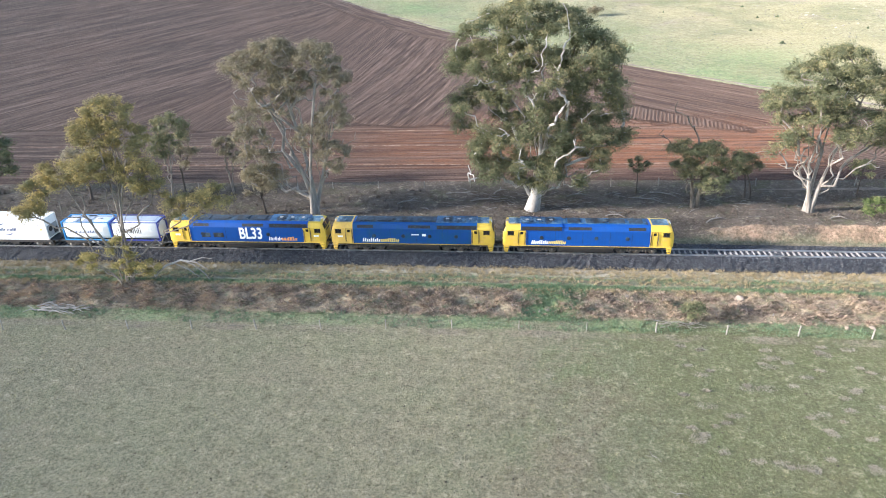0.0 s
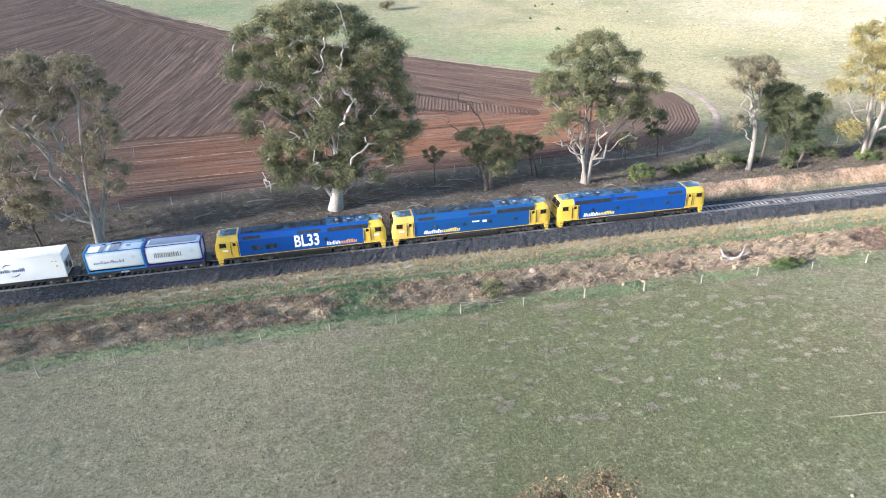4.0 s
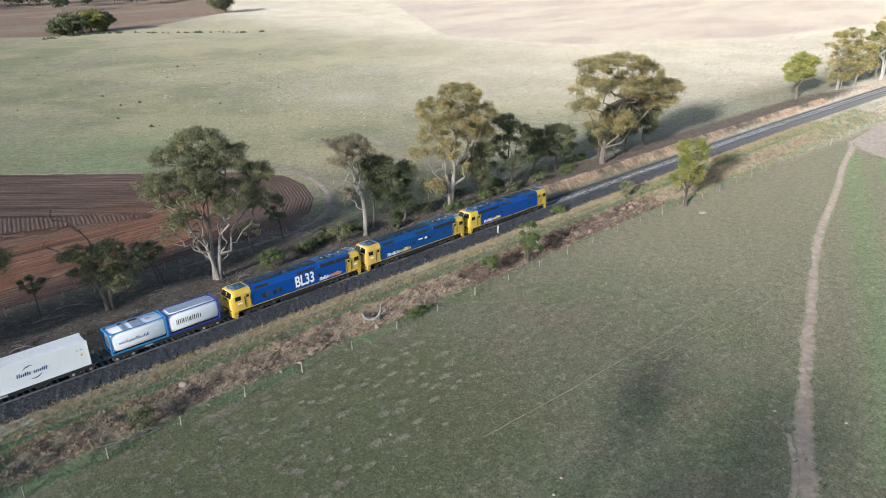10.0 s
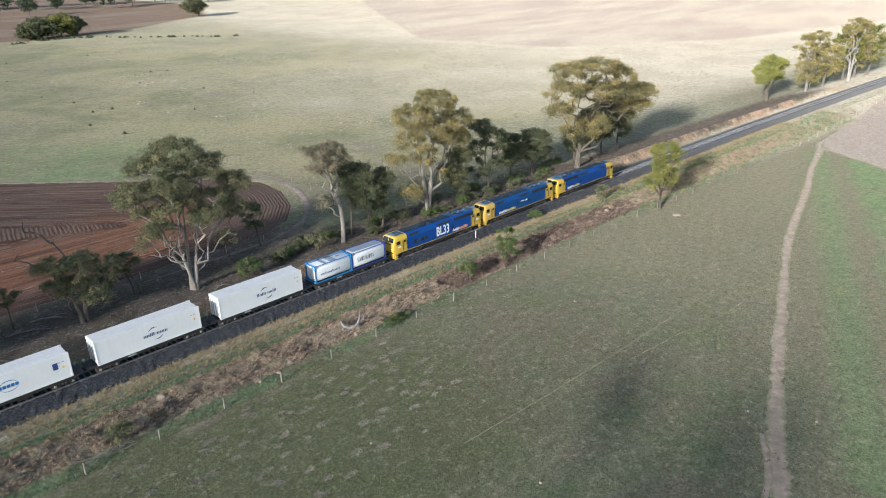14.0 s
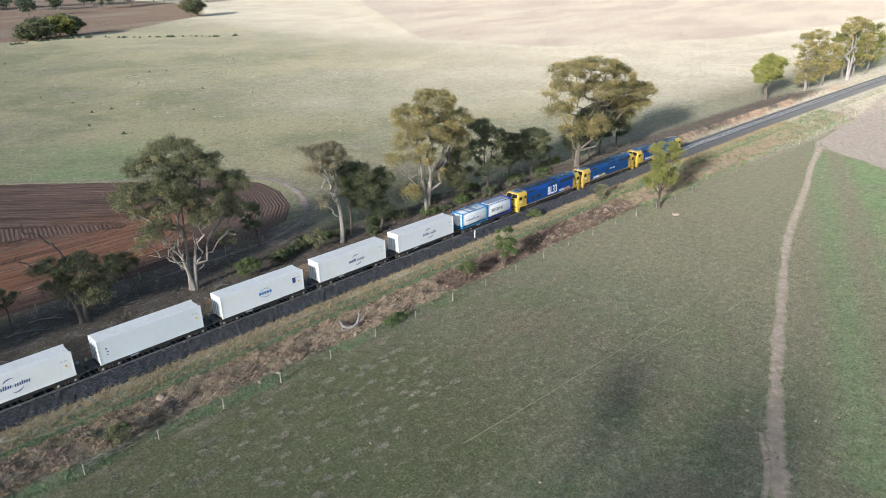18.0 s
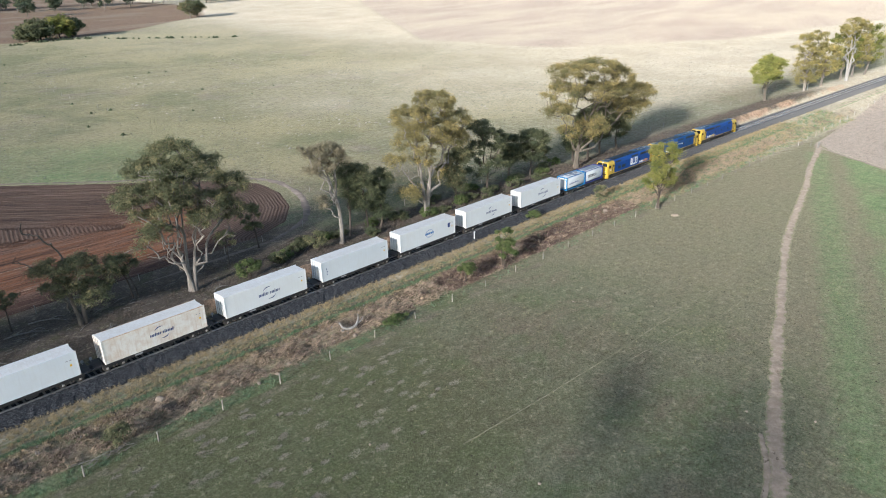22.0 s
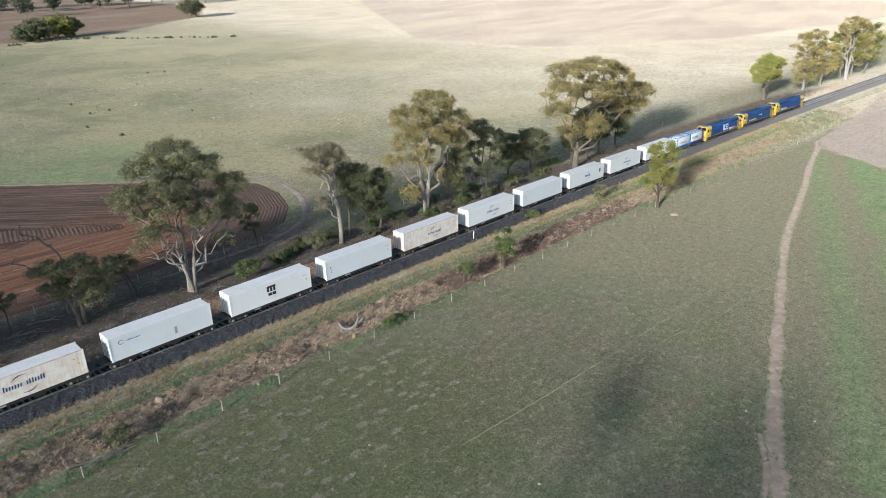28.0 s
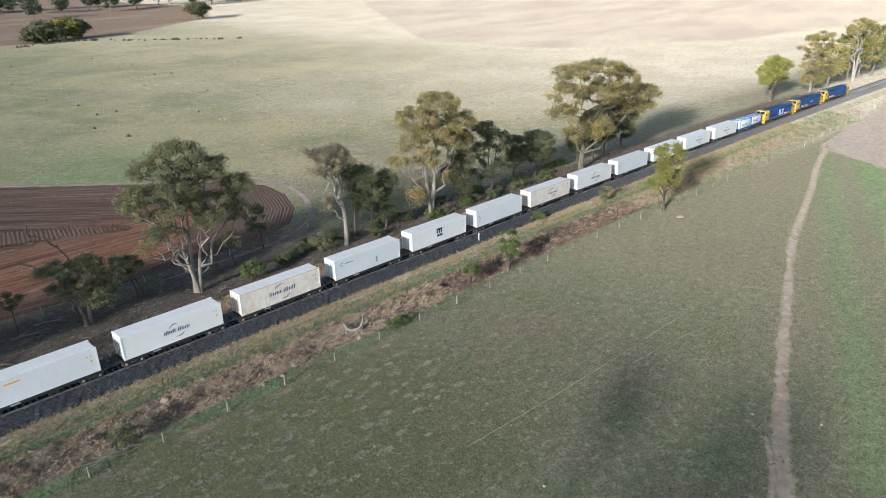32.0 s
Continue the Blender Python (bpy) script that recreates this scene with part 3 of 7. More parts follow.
TILTH = [(455, 543), (309, 317), (324, 225), (420, 170), (900, 90), (1500, 200), (1500, 900), (700, 900)]


def signed(x, y, poly):
    d = seg_dist(x, y, poly + poly[:1])
    return np.where(inside(x, y, poly), d, -d)


def build_ground():
    def grow(a, step, end, f=1.09):
        out = []
        while a < end:
            step *= f
            a += step
            out.append(a)
        return out
    xs = [-v for v in grow(100, 0.8, 3600)][::-1] + list(np.arange(-100, 300, 1.1)) + grow(300, 0.8, 4200)
    ys = [-v for v in grow(0, 0.9, 3000)][::-1] + list(np.arange(0, 56, 0.9)) + list(np.arange(56, 82, 0.35)) + list(np.arange(82, 100, 0.7)) + grow(100, 0.7, 4500, 1.05)
    X, Y = np.meshgrid(np.array(xs), np.array(ys))
    Z = land(X, Y)
    sp = signed(X, Y, PLOUGH)
    Z = Z - 0.45 * sstep(1.5, 4.0, sp)
    v = Y - track_y(np.clip(X, -400, 420))
    Z = Z - 0.12 * (np.abs(v) < 2.6)
    nx, ny = len(xs), len(ys)
    idx = np.arange(nx * ny).reshape(ny, nx)
    F = np.stack([idx[:-1, :-1], idx[:-1, 1:], idx[1:, 1:], idx[1:, :-1]], -1).reshape(-1, 4)
    band = lambda a, b, s: sstep(a - s, a + s, v) * (1 - sstep(b - s, b + s, v))
    w1 = wobble(X, Y, 0.25)
    far = np.hypot(X, Y)
    dry = sstep(130, 360, far * 0.3 + X * 0.8 + 25 * wobble(X, Y, 0.02)) * sstep(78, 110, Y) * 0.95
    # cloud shade far left and a sunlit band are drawn into the straw cover
    dry = dry * (1 - 0.65 * sstep(300, 390, far) * (1 - sstep(230, 340, X)))
    dry = np.maximum(dry, 0.48 * np.exp(-((far - 250) / 50) ** 2) * sstep(85, 160, X) * sstep(110, 150, Y) * (0.85 + 0.3 * wobble(X, Y, 0.05, 2)))
    palegrass = sstep(95, 135, Y) * 0.95
    dry = np.maximum(dry, 0.25 * sstep(75, 130, X) * band(3.5, 80, 5))
    dry = np.maximum(dry, np.maximum(band(-5.3, -3.2, 0.25), 0.5 * band(-6.6, -5.4, 0.2)) * (0.6 + 0.35 * w1))
    dry = np.maximum(dry, sstep(100, 230, X) * band(-16, 12, 3) * 0.75)
    grn = np.exp(-((seg_dist(X, Y, [(-60, 310), (-20, 255), (35, 195), (62, 165)]) - 6) / 14) ** 2) * (0.46 + 0.35 * wobble(X, Y, 0.08)) * (sp < 0)
    grn = np.maximum(grn, 0.52 * np.exp(-(seg_dist(X, Y, [(-40, 310), (10, 250), (55, 195), (75, 190)]) / 34) ** 2) * (0.75 + 0.5 * wobble(X, Y, 0.06, 3)) * (sp < 0))
    grn = np.maximum(grn, 0.6 * np.exp(-((Y - 0.34 * X + 14.5) / 3.5) ** 2) * (X > 60) * (X < 185))
    lush = np.maximum(band(-15.2, -12.6, 0.5) * (0.36 + 0.45 * wobble(X, Y, 0.16, 3)) * (1 - 0.6 * sstep(35, 70, X)), band(-7.85, -7.35, 0.15) * (0.75 + 0.4 * w1))
    lush = np.maximum(lush, band(-6.3, -5.8, 0.12) * (0.6 + 0.5 * wobble(X, Y, 0.3, 1)))
    lush = np.maximum(lush, grn)
    lush = np.maximum(lush, 0.95 * np.exp(-((X - 5.2 - 0.35 * (v + 10)) / 3.0) ** 2) * band(-13.5, -7.2, 1.0))
    lush = np.maximum(lush, 0.85 * sstep(2, 9, 0.34 * X - 14.5 - Y) * (Y > -40) * (Y < 45) * (0.8 + 0.4 * wobble(X, Y, 0.15)) * (X > 40) * (X < 185))
    lush = np.where(sp > 0, 0, lush)
    weed = band(-13.0, -8.2, 0.5) * (0.7 + 0.35 * w1) * (1 - sstep(210, 300, X))
    litter = band(4.5, 27, 1.2) * (sp < 2) * (1 - sstep(60, 75, X) * sstep(15, 19, v)) * (0.9 - 0.6 * sstep(85, 140, X) * sstep(9, 16, v)) * (1 - sstep(230, 300, X))
    scar = band(-12.6, -8.4, 0.5) * sstep(62, 70, X) * (1 - sstep(112, 120, X)) * (0.65 + 0.5 * wobble(X, Y, 0.3, 4))
    weed = weed * (1 - 0.75 * np.exp(-((X - 5.2 - 0.35 * (v + 10)) / 3.0) ** 2) * (v < 0))
    bare = np.maximum(band(-16.6, -15.1, 0.3) * (0.4 + 0.3 * w1), 0.8 * band(-7.15, -6.6, 0.12) * (0.7 + 0.4 * w1))
    bare = np.maximum(bare, 0.42 * np.exp(-(seg_dist(X, Y, [(58, 93), (72, 101), (81, 117), (82, 132), (78, 142)]) / 7.0) ** 2))
    bare = np.maximum(bare, 0.40 * np.exp(-((seg_dist(X, Y, [(84, 108), (92, 122), (104, 126)])) / 16.0) ** 2) * (0.8 + 0.5 * w1) * (v > 22))
    bare = np.maximum(bare, 0.8 * np.exp(-(np.maximum(np.abs(v) - 3.0, 0) / 0.9) ** 2))
    clay = sstep(18, 32, X) * (1 - sstep(250, 330, X)) * band(3.9, 6.2, 0.5) * (0.6 - 0.12 * sstep(110, 140, X) + 0.25 * wobble(X, Y, 0.35) + 0.3 * wobble(X, Y, 0.09, 6))
    soil = sstep(-1, 1, signed(X, Y, SOIL))
    wob = 6 * wobble(X, Y, 0.07, 5)
    moss = sstep(4, 20, X + wob) * (1 - sstep(40, 62, X + wob)) * sstep(26, 36, Y + 0.4 * wob) * (Y < 60)
    pale_ends = np.maximum(sstep(62, 100, X + wob) * (Y < 60) * (Y > 0), 0.8 * (1 - sstep(-8, 6, X + wob)) * (Y < 60) * (Y > 20))
    brown = np.clip(0.5 + signed(X, Y, BROWN) / 160, 0, 1)
    tilth = np.clip(0.5 + signed(X, Y, TILTH) / 160, 0, 1)
    m = raw_mesh("ground", np.stack([X, Y, Z], -1).reshape(-1, 3), F, "ground", True,
                 {"pale": palegrass, "dry": dry, "lush": lush, "weed": weed, "scar": scar, "litter": litter, "bare": bare, "clay": clay, "soil": soil, "brown": brown, "tilth": tilth, "moss": moss, "pale_ends": pale_ends})
    return tagged(new("ground", m), "grazed green and straw-coloured pasture with weedy railway banks", "ground", kind="structure")


def build_plough():
    xs, ys = np.arange(-330, 80, 1.0), np.arange(88, 470, 1.0)
    X, Y = np.meshgrid(xs, ys)
    sp = signed(X, Y, PLOUGH)
    Z = land(X, Y) + 0.05 - 0.25 * (1 - sstep(-1.0, 1.2, sp))
    near = seg_dist(X, Y, PLOUGH[:6])
    side = seg_dist(X, Y, PLOUGH[5:11])
    rim = seg_dist(X, Y, PLOUGH[9:16])
    main = (X + 30) * 0.986 - (Y - 125) * 0.164 + 3.0 * np.sin(Y * 0.03)
    fan = X * 0.93 - Y * 0.36
    t = sstep(-75, -35, X)
    main = fan * (1 - t) + main * t
    main = np.where(X > 2, rim, main)
    head = np.where((side < 17) & (X > 50), side * 3.0, np.where(near + 2.2 * wobble(X, Y, 0.12) < 30, near, np.where(rim < 12, rim, main)))
    ax = np.clip((X - 5) / 40, 0, 1)
    mid_y = 150 - 27.5 * ax ** 1.0
    rows = (np.abs(Y - mid_y) < 10.5 - 9.2 * ax) & (X > 6) & (X < 45)
    far_along = seg_dist(X, Y, [(-300, 20), (120, 20)])
    along = np.where((side < 17) & (X > 52), np.arctan2(Y - 118, X - 45) * 32, np.where(near + 2.2 * wobble(X, Y, 0.12) < 30, X, np.where(rim < 12, Y * 1.3, far_along)))
    u = np.where(rows, (X * 0.97 - Y * 0.2) * 2.7, head)
    red = sstep(0, 6, near) * (1 - sstep(20, 42, near + 6 * wobble(X, Y, 0.06))) * (0.8 + 0.2 * wobble(X, Y, 0.15)) * sstep(-60, -10, X + 0 * Y)
    # darker along the near edge and towards the left
    dark_zone = np.maximum((1 - sstep(4, 9, near)) * (Y < 112), 0.55 * (1 - sstep(-120, -45, X + 0.25 * (Y - 100))) * (0.75 + 0.25 * wobble(X, Y, 0.05)))
    red = red * (1 - sstep(46, 54, X) * (1 - sstep(15, 19, side)))
    nx, ny = len(xs), len(ys)
    idx = np.arange(nx * ny).reshape(ny, nx)
    F = np.stack([idx[:-1, :-1], idx[:-1, 1:], idx[1:, 1:], idx[1:, :-1]], -1).reshape(-1, 4)
    ok = (sp > -1.0).ravel()
    F = F[ok[F].all(1)]
    used = np.unique(F)
    re = np.zeros(nx * ny, int)
    re[used] = np.arange(len(used))
    pick = lambda a: a.ravel()[used]
    m = raw_mesh("ploughed_field", np.stack([pick(X), pick(Y), pick(Z)], -1), re[F], "plough", True,
                 {"furrow": pick(u), "along": pick(along), "comb": pick(rows * 0.8 - 0.2 * (X > 2) * (near > 30) * (1 - rows) + ((side < 17) & (X > 52)) * 0.8), "dark": pick(np.clip(1.0 * (1 - sstep(-80, 30, X + 0.05 * (Y - 100))) * (0.7 + 0.5 * wobble(X, Y, 0.04)), 0, 1)), "red": pick(np.clip(red, 0, 1)), "dark_zone": pick(np.clip(dark_zone, 0, 1))})
    return tagged(new("ploughed_field", m), "freshly ploughed red-brown field with curved furrows", "field", kind="structure")


def ribbon(name, pts, width, mat, label, lift=0.03, step=0.5, ragged=0.3, seed=1):
    """A worn strip of ground along a line."""
    rnd = random.Random(seed)
    line = []
    for (ax, ay), (bx, by) in zip(pts[:-1], pts[1:]):
        n = max(1, int(math.hypot(bx - ax, by - ay) / step))
        line += [(ax + (bx - ax) * i / n, ay + (by - ay) * i / n) for i in range(n)]
    line.append(pts[-1])
    P = np.array(line)
    for _ in range(12):
        P[1:-1] = (P[:-2] + 2 * P[1:-1] + P[2:]) / 4
    T = np.gradient(P, axis=0)
    T /= np.linalg.norm(T, axis=1, keepdims=True)
    N = np.stack([-T[:, 1], T[:, 0]], 1)
    cols = 5
    V = []
    wl_, wr_ = 1.0, 1.0
    for i in range(len(P)):
        wl_ = 0.7 * wl_ + 0.3 * (1 + rnd.uniform(-1, 1) * ragged * 2)
        wr_ = 0.7 * wr_ + 0.3 * (1 + rnd.uniform(-1, 1) * ragged * 2)
        w = width(i / len(P)) if callable(width) else width
        for j in range(cols):
            a = j / (cols - 1) * 2 - 1
            o = a * w / 2 * (wl_ if a < 0 else wr_)
            V.append((P[i, 0] + N[i, 0] * o, P[i, 1] + N[i, 1] * o, 0))
    V = np.array(V)
    V[:, 2] = land(V[:, 0], V[:, 1]) + lift
    edgev = np.tile([1, 0, 0, 0, 1], len(P)) > 0
    V[edgev, 2] -= lift * 1.6
    n = len(P)
    idx = np.arange(n * cols).reshape(n, cols)
    F = np.stack([idx[:-1, :-1], idx[:-1, 1:], idx[1:, 1:], idx[1:, :-1]], -1).reshape(-1, 4)
    rim = np.tile([1.0, 0.45, 0.0, 0.45, 1.0], n)
    return tagged(new(name, raw_mesh(name, V, F, mat, True, {"rim": rim})), label, "path", kind="structure")


build_ground()
build_plough()
ribbon("dirt_track", [(196, 51.5), (189.4, 49.2), (166.5, 44.4), (152.1, 40.5), (131.9, 36.0), (116.1, 32.2), (99.8, 27.0), (88.7, 23.6), (77.0, 19.9), (67.9, 16.8), (60.7, 14.2), (54.8, 11.7), (40, 6)],
       lambda t: 1.75 + 1.0 * sstep(0.75, 1.0, t) + 0.5 * (1 - sstep(0.0, 0.1, t)), "track", "worn cattle track of bare pale dirt across the paddock", 0.05, 0.3, 0.4, 3)
ribbon("dirt_track", [(62.5, 16.2), (57.5, 13.6), (53.5, 12.6), (40, 9)], 0.8, "track", "narrow worn side rut of the dirt track", 0.05, 0.3, 0.4, 4)
ribbon("footpath", [(42, 36.4), (48.3, 35.8), (57.3, 35.1), (65.7, 34.6), (87.8, 33.7), (112.4, 32.6)], 0.17, "trail", "faint pale animal trail through the grass", 0.03, 0.4, 0.4, 5)
ribbon("footpath", [(66, 32.6), (76.0, 31.2), (86.1, 29.0), (94.1, 29.2), (101.0, 28.2)], 0.11, "trail", "faint pale animal trail through the grass", 0.03, 0.4, 0.45, 6)
ribbon("field_lane", [(-90, 331), (-50.5, 279), (-23, 243), (29, 184.5), (55, 157.5), (75, 139.5), (79.8, 129), (78.5, 117), (74, 107), (67.5, 99), (59, 95), (46, 94.3), (36, 94.1)],
       lambda t: (1.0 + 0.8 * sstep(0.66, 0.74, t) * (1 - sstep(0.86, 0.95, t))) * (1 - 0.75 * sstep(0.95, 1.0, t)), "lane", "pale dirt lane round the edge of the ploughed field", 0.06, 0.8, 0.55, 7)
ribbon("field_lane", [(309, 317), (455, 543), (520, 640)], 1.3, "far_lane", "faint pale farm lane over the far pasture", 0.3, 4.0, 0.3, 8)
ribbon("service_track", [(-62, 68.3), (-20, 68.5), (8, 68.5), (30, 68.45), (48, 68.35)], 0.28, "trail", "pale wheel rut of the track-side service road", 0.04, 0.4, 0.4, 9)
ribbon("field_lane", [(192, 50.5), (186, 43), (177, 31), (160, 8), (140, -30)], 1.2, "track", "worn dirt edge between pasture and bare soil", 0.05, 0.8, 0.4, 10)
ribbon("service_track", [(-40, 66.65), (-6, 66.75), (10, 66.75), (24, 66.7)], 0.26, "trail", "pale wheel rut of the track-side service road", 0.04, 0.4, 0.5, 11)

for i, (y0, x0, x1) in enumerate(((123.3, -40, 12), (114.0, -90, 30), (104.2, -60, 44))):
    ribbon("wheel_mark", [(x0, y0 - 1.0), ((x0 + x1) / 2, y0), (x1, y0 + 0.8)], 0.26, "wheel_mark", "pale straight wheel mark on the ploughed headland", 0.13, 0.6, 0.5, 20 + i)

# ---- the railway ----
def build_railway():
    line = thing("railway_track", "single railway track on grey ballast with concrete sleepers", "railway track", kind="structure")
    # ballast bed with an uneven shoulder
    xs = np.arange(-140, 430, 0.45)
    prof = [(-3.7, -0.86), (-3.2, -0.62), (-2.6, -0.40), (-1.9, -0.18), (-1.3, -0.13), (-1.02, -0.15), (-0.7, -0.21), (0, -0.22), (0.7, -0.21), (1.02, -0.15), (1.3, -0.13), (1.9, -0.18), (2.6, -0.40), (3.2, -0.62), (3.7, -0.86)]
    rng = np.random.RandomState(4)
    V = []
    for x in xs:
        yc = float(track_y(x))
        for o, z in prof:
            V.append((x, yc + o * (1 + 0.03 * rng.randn()), RAIL_Z + float(climb(x)) + z + 0.035 * rng.randn()))
    n, c = len(xs), len(prof)
    idx = np.arange(n * c).reshape(n, c)
    F = np.stack([idx[:-1, :-1], idx[:-1, 1:], idx[1:, 1:], idx[1:, :-1]], -1).reshape(-1, 4)
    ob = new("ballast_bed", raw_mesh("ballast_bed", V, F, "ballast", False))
    ob.parent = line
    # loose stones on the shoulders
    V, F = [], []
    for i in range(9000):
        x = rng.uniform(-75, 140)
        o = rng.choice([-1, 1], p=[0.75, 0.25]) * rng.uniform(0.9, 3.6)
        z = RAIL_Z + float(climb(x)) + float(np.interp(abs(o), [1.3, 1.9, 2.6, 3.7], [-0.17, -0.2, -0.4, -0.86]))
        r = rng.uniform(0.05, 0.11)
        k0 = len(V)
        a = rng.uniform(0, 6.28)
        yc = float(track_y(x)) + o
        for q in range(3):
            V.append((x + r * math.cos(a + 2.09 * q), yc + r * math.sin(a + 2.09 * q), z - 0.02))
        V.append((x + rng.uniform(-.03, .03), yc, z + r * 1.1))
        F += [(k0, k0 + 1, k0 + 3), (k0 + 1, k0 + 2, k0 + 3), (k0 + 2, k0, k0 + 3)]
    ob = tagged(new("ballast_stones", raw_mesh("ballast_stones", V, F, "ballast", False)), kind="stuff")
    ob.parent = line
    # rails
    sec = [(-0.07, -0.16), (0.07, -0.16), (0.07, -0.14), (0.012, -0.11), (0.012, -0.04), (0.036, -0.03), (0.036, 0.0), (-0.036, 0.0), (-0.036, -0.03), (-0.012, -0.04), (-0.012, -0.11), (-0.07, -0.14)]
    for s in (-0.754, 0.754):
        sh = Shape()
        rings = []
        for x in np.arange(-140, 431, 5.0):
            yc = float(track_y(x))
            rings.append([(x, yc + s + a, RAIL_Z + float(climb(x)) + b) for a, b in sec])
        sh.loft(rings)
        part("rail", sh, "rail", line)
    # sleepers: a stretch one by one, the rest joined
    def sleeper_shape(x):
        sh = Shape()
        return sh.box(0, 0, 0, 0.24, 2.5, 0.2, 0.03)
    base = sleeper_shape(0).mesh("sleeper")
    base.materials.append(MAT["sleeper"])
    pitch = 0.66
    rest = Shape()
    for i in range(int(560 / pitch)):
        x = -135 + i * pitch
        ang = heading(x)
        if 16 <= x <= 213:
            ob = new("sleeper", base)
            ob.parent = line
            ob.matrix_basis = Matrix.Translation((x, float(track_y(x)), RAIL_Z + float(climb(x)) - 0.275)) @ Matrix.Rotation(ang + random.uniform(-.01, .01), 4, "Z")
        else:
            rest.box(x, float(track_y(x)), RAIL_Z + float(climb(x)) - 0.275, 0.25, 2.5, 0.2, 0.0, ang)
    tagged(part("sleepers", rest, "sleeper", line), kind="stuff")
    return line


build_railway()


# ---- rolling stock; every vehicle's own zero is on the rail head, at its middle, x forward ----
def bogie(parent, x, axles, wheelbase, wheel_r, frame_mat="bogie"):
    b = part("bogie", Shape().box(0, 0.98, wheel_r + 0.08, wheelbase + 0.9, 0.16, 0.34, 0.05).box(0, -0.98, wheel_r + 0.08, wheelbase + 0.9, 0.16, 0.34, 0.05)
             .box(0, 0, wheel_r + 0.1, 0.5, 2.0, 0.3, 0.04), frame_mat, parent)
    b.location.x = x
    hub = "hub" if axles == 2 else "wheel"
    for i in range(axles):
        ax = -wheelbase / 2 + i * wheelbase / (axles - 1)
        for s in (-1, 1):
            part("wheel", Shape().tube([(ax, s * 0.70, wheel_r), (ax, s * 0.83, wheel_r)], wheel_r, 18).tube([(ax, s * 0.66, wheel_r), (ax, s * 0.70, wheel_r)], wheel_r + 0.03, 18), "wheel", b)
        part("axle", Shape().tube([(ax, -0.7, wheel_r), (ax, 0.7, wheel_r)], 0.09, 8), "wheel", b)
        for s in (-1, 1):
            part("axle_box", Shape().box(ax, s * 1.08, wheel_r, 0.26, 0.08, 0.26, 0.05).tube([(ax, s * 1.08, wheel_r), (ax, s * 1.15, wheel_r)], 0.10, 10), hub, b)
    for s in (-1, 1):
        for i in range(axles - 1):
            cx = -wheelbase / 2 + (i + 0.5) * wheelbase / (axles - 1)
            for dx in (-0.16, 0.16):
                part("spring", Shape().tube([(cx + dx, s * 1.06, wheel_r - 0.12), (cx + dx, s * 1.06, wheel_r + 0.16)], 0.075, 8), "wheel", b)
    return b


def letter_bars(parent, name, x0, x1, z0, z1, y, n, mat, slant=0.1, gap=0.28, seed=0):
    """A row of plain slanted bars where a name is painted."""
    rnd = random.Random(seed)
    w = (x1 - x0) / n
    s = 1 if y > 0 else -1
    for i in range(n):
        a = x0 + i * w
        h = (z1 - z0) * (rnd.choice((0.72, 0.72, 0.72, 1.0)) if n > 5 else 1.0)
        b = a + w * (1 - gap)
        if y > 0:
            pr = [(-a, z0), (-b, z0), (-b - slant, z0 + h), (-a - slant, z0 + h)]
        else:
            pr = [(a, z0), (b, z0), (b + slant, z0 + h), (a + slant, z0 + h)]
        part("painted_bar", Shape().prism(pr, y, y + s * 0.008, "y"), mat, parent)


LOCO_L = 19.95


def wall_y(z):
    """Half-width of the carbody at a height over the rail."""
    return float(np.interp(z, [1.05, 3.15, 3.95, 4.15], [1.46, 1.46, 1.20, 0.85]))


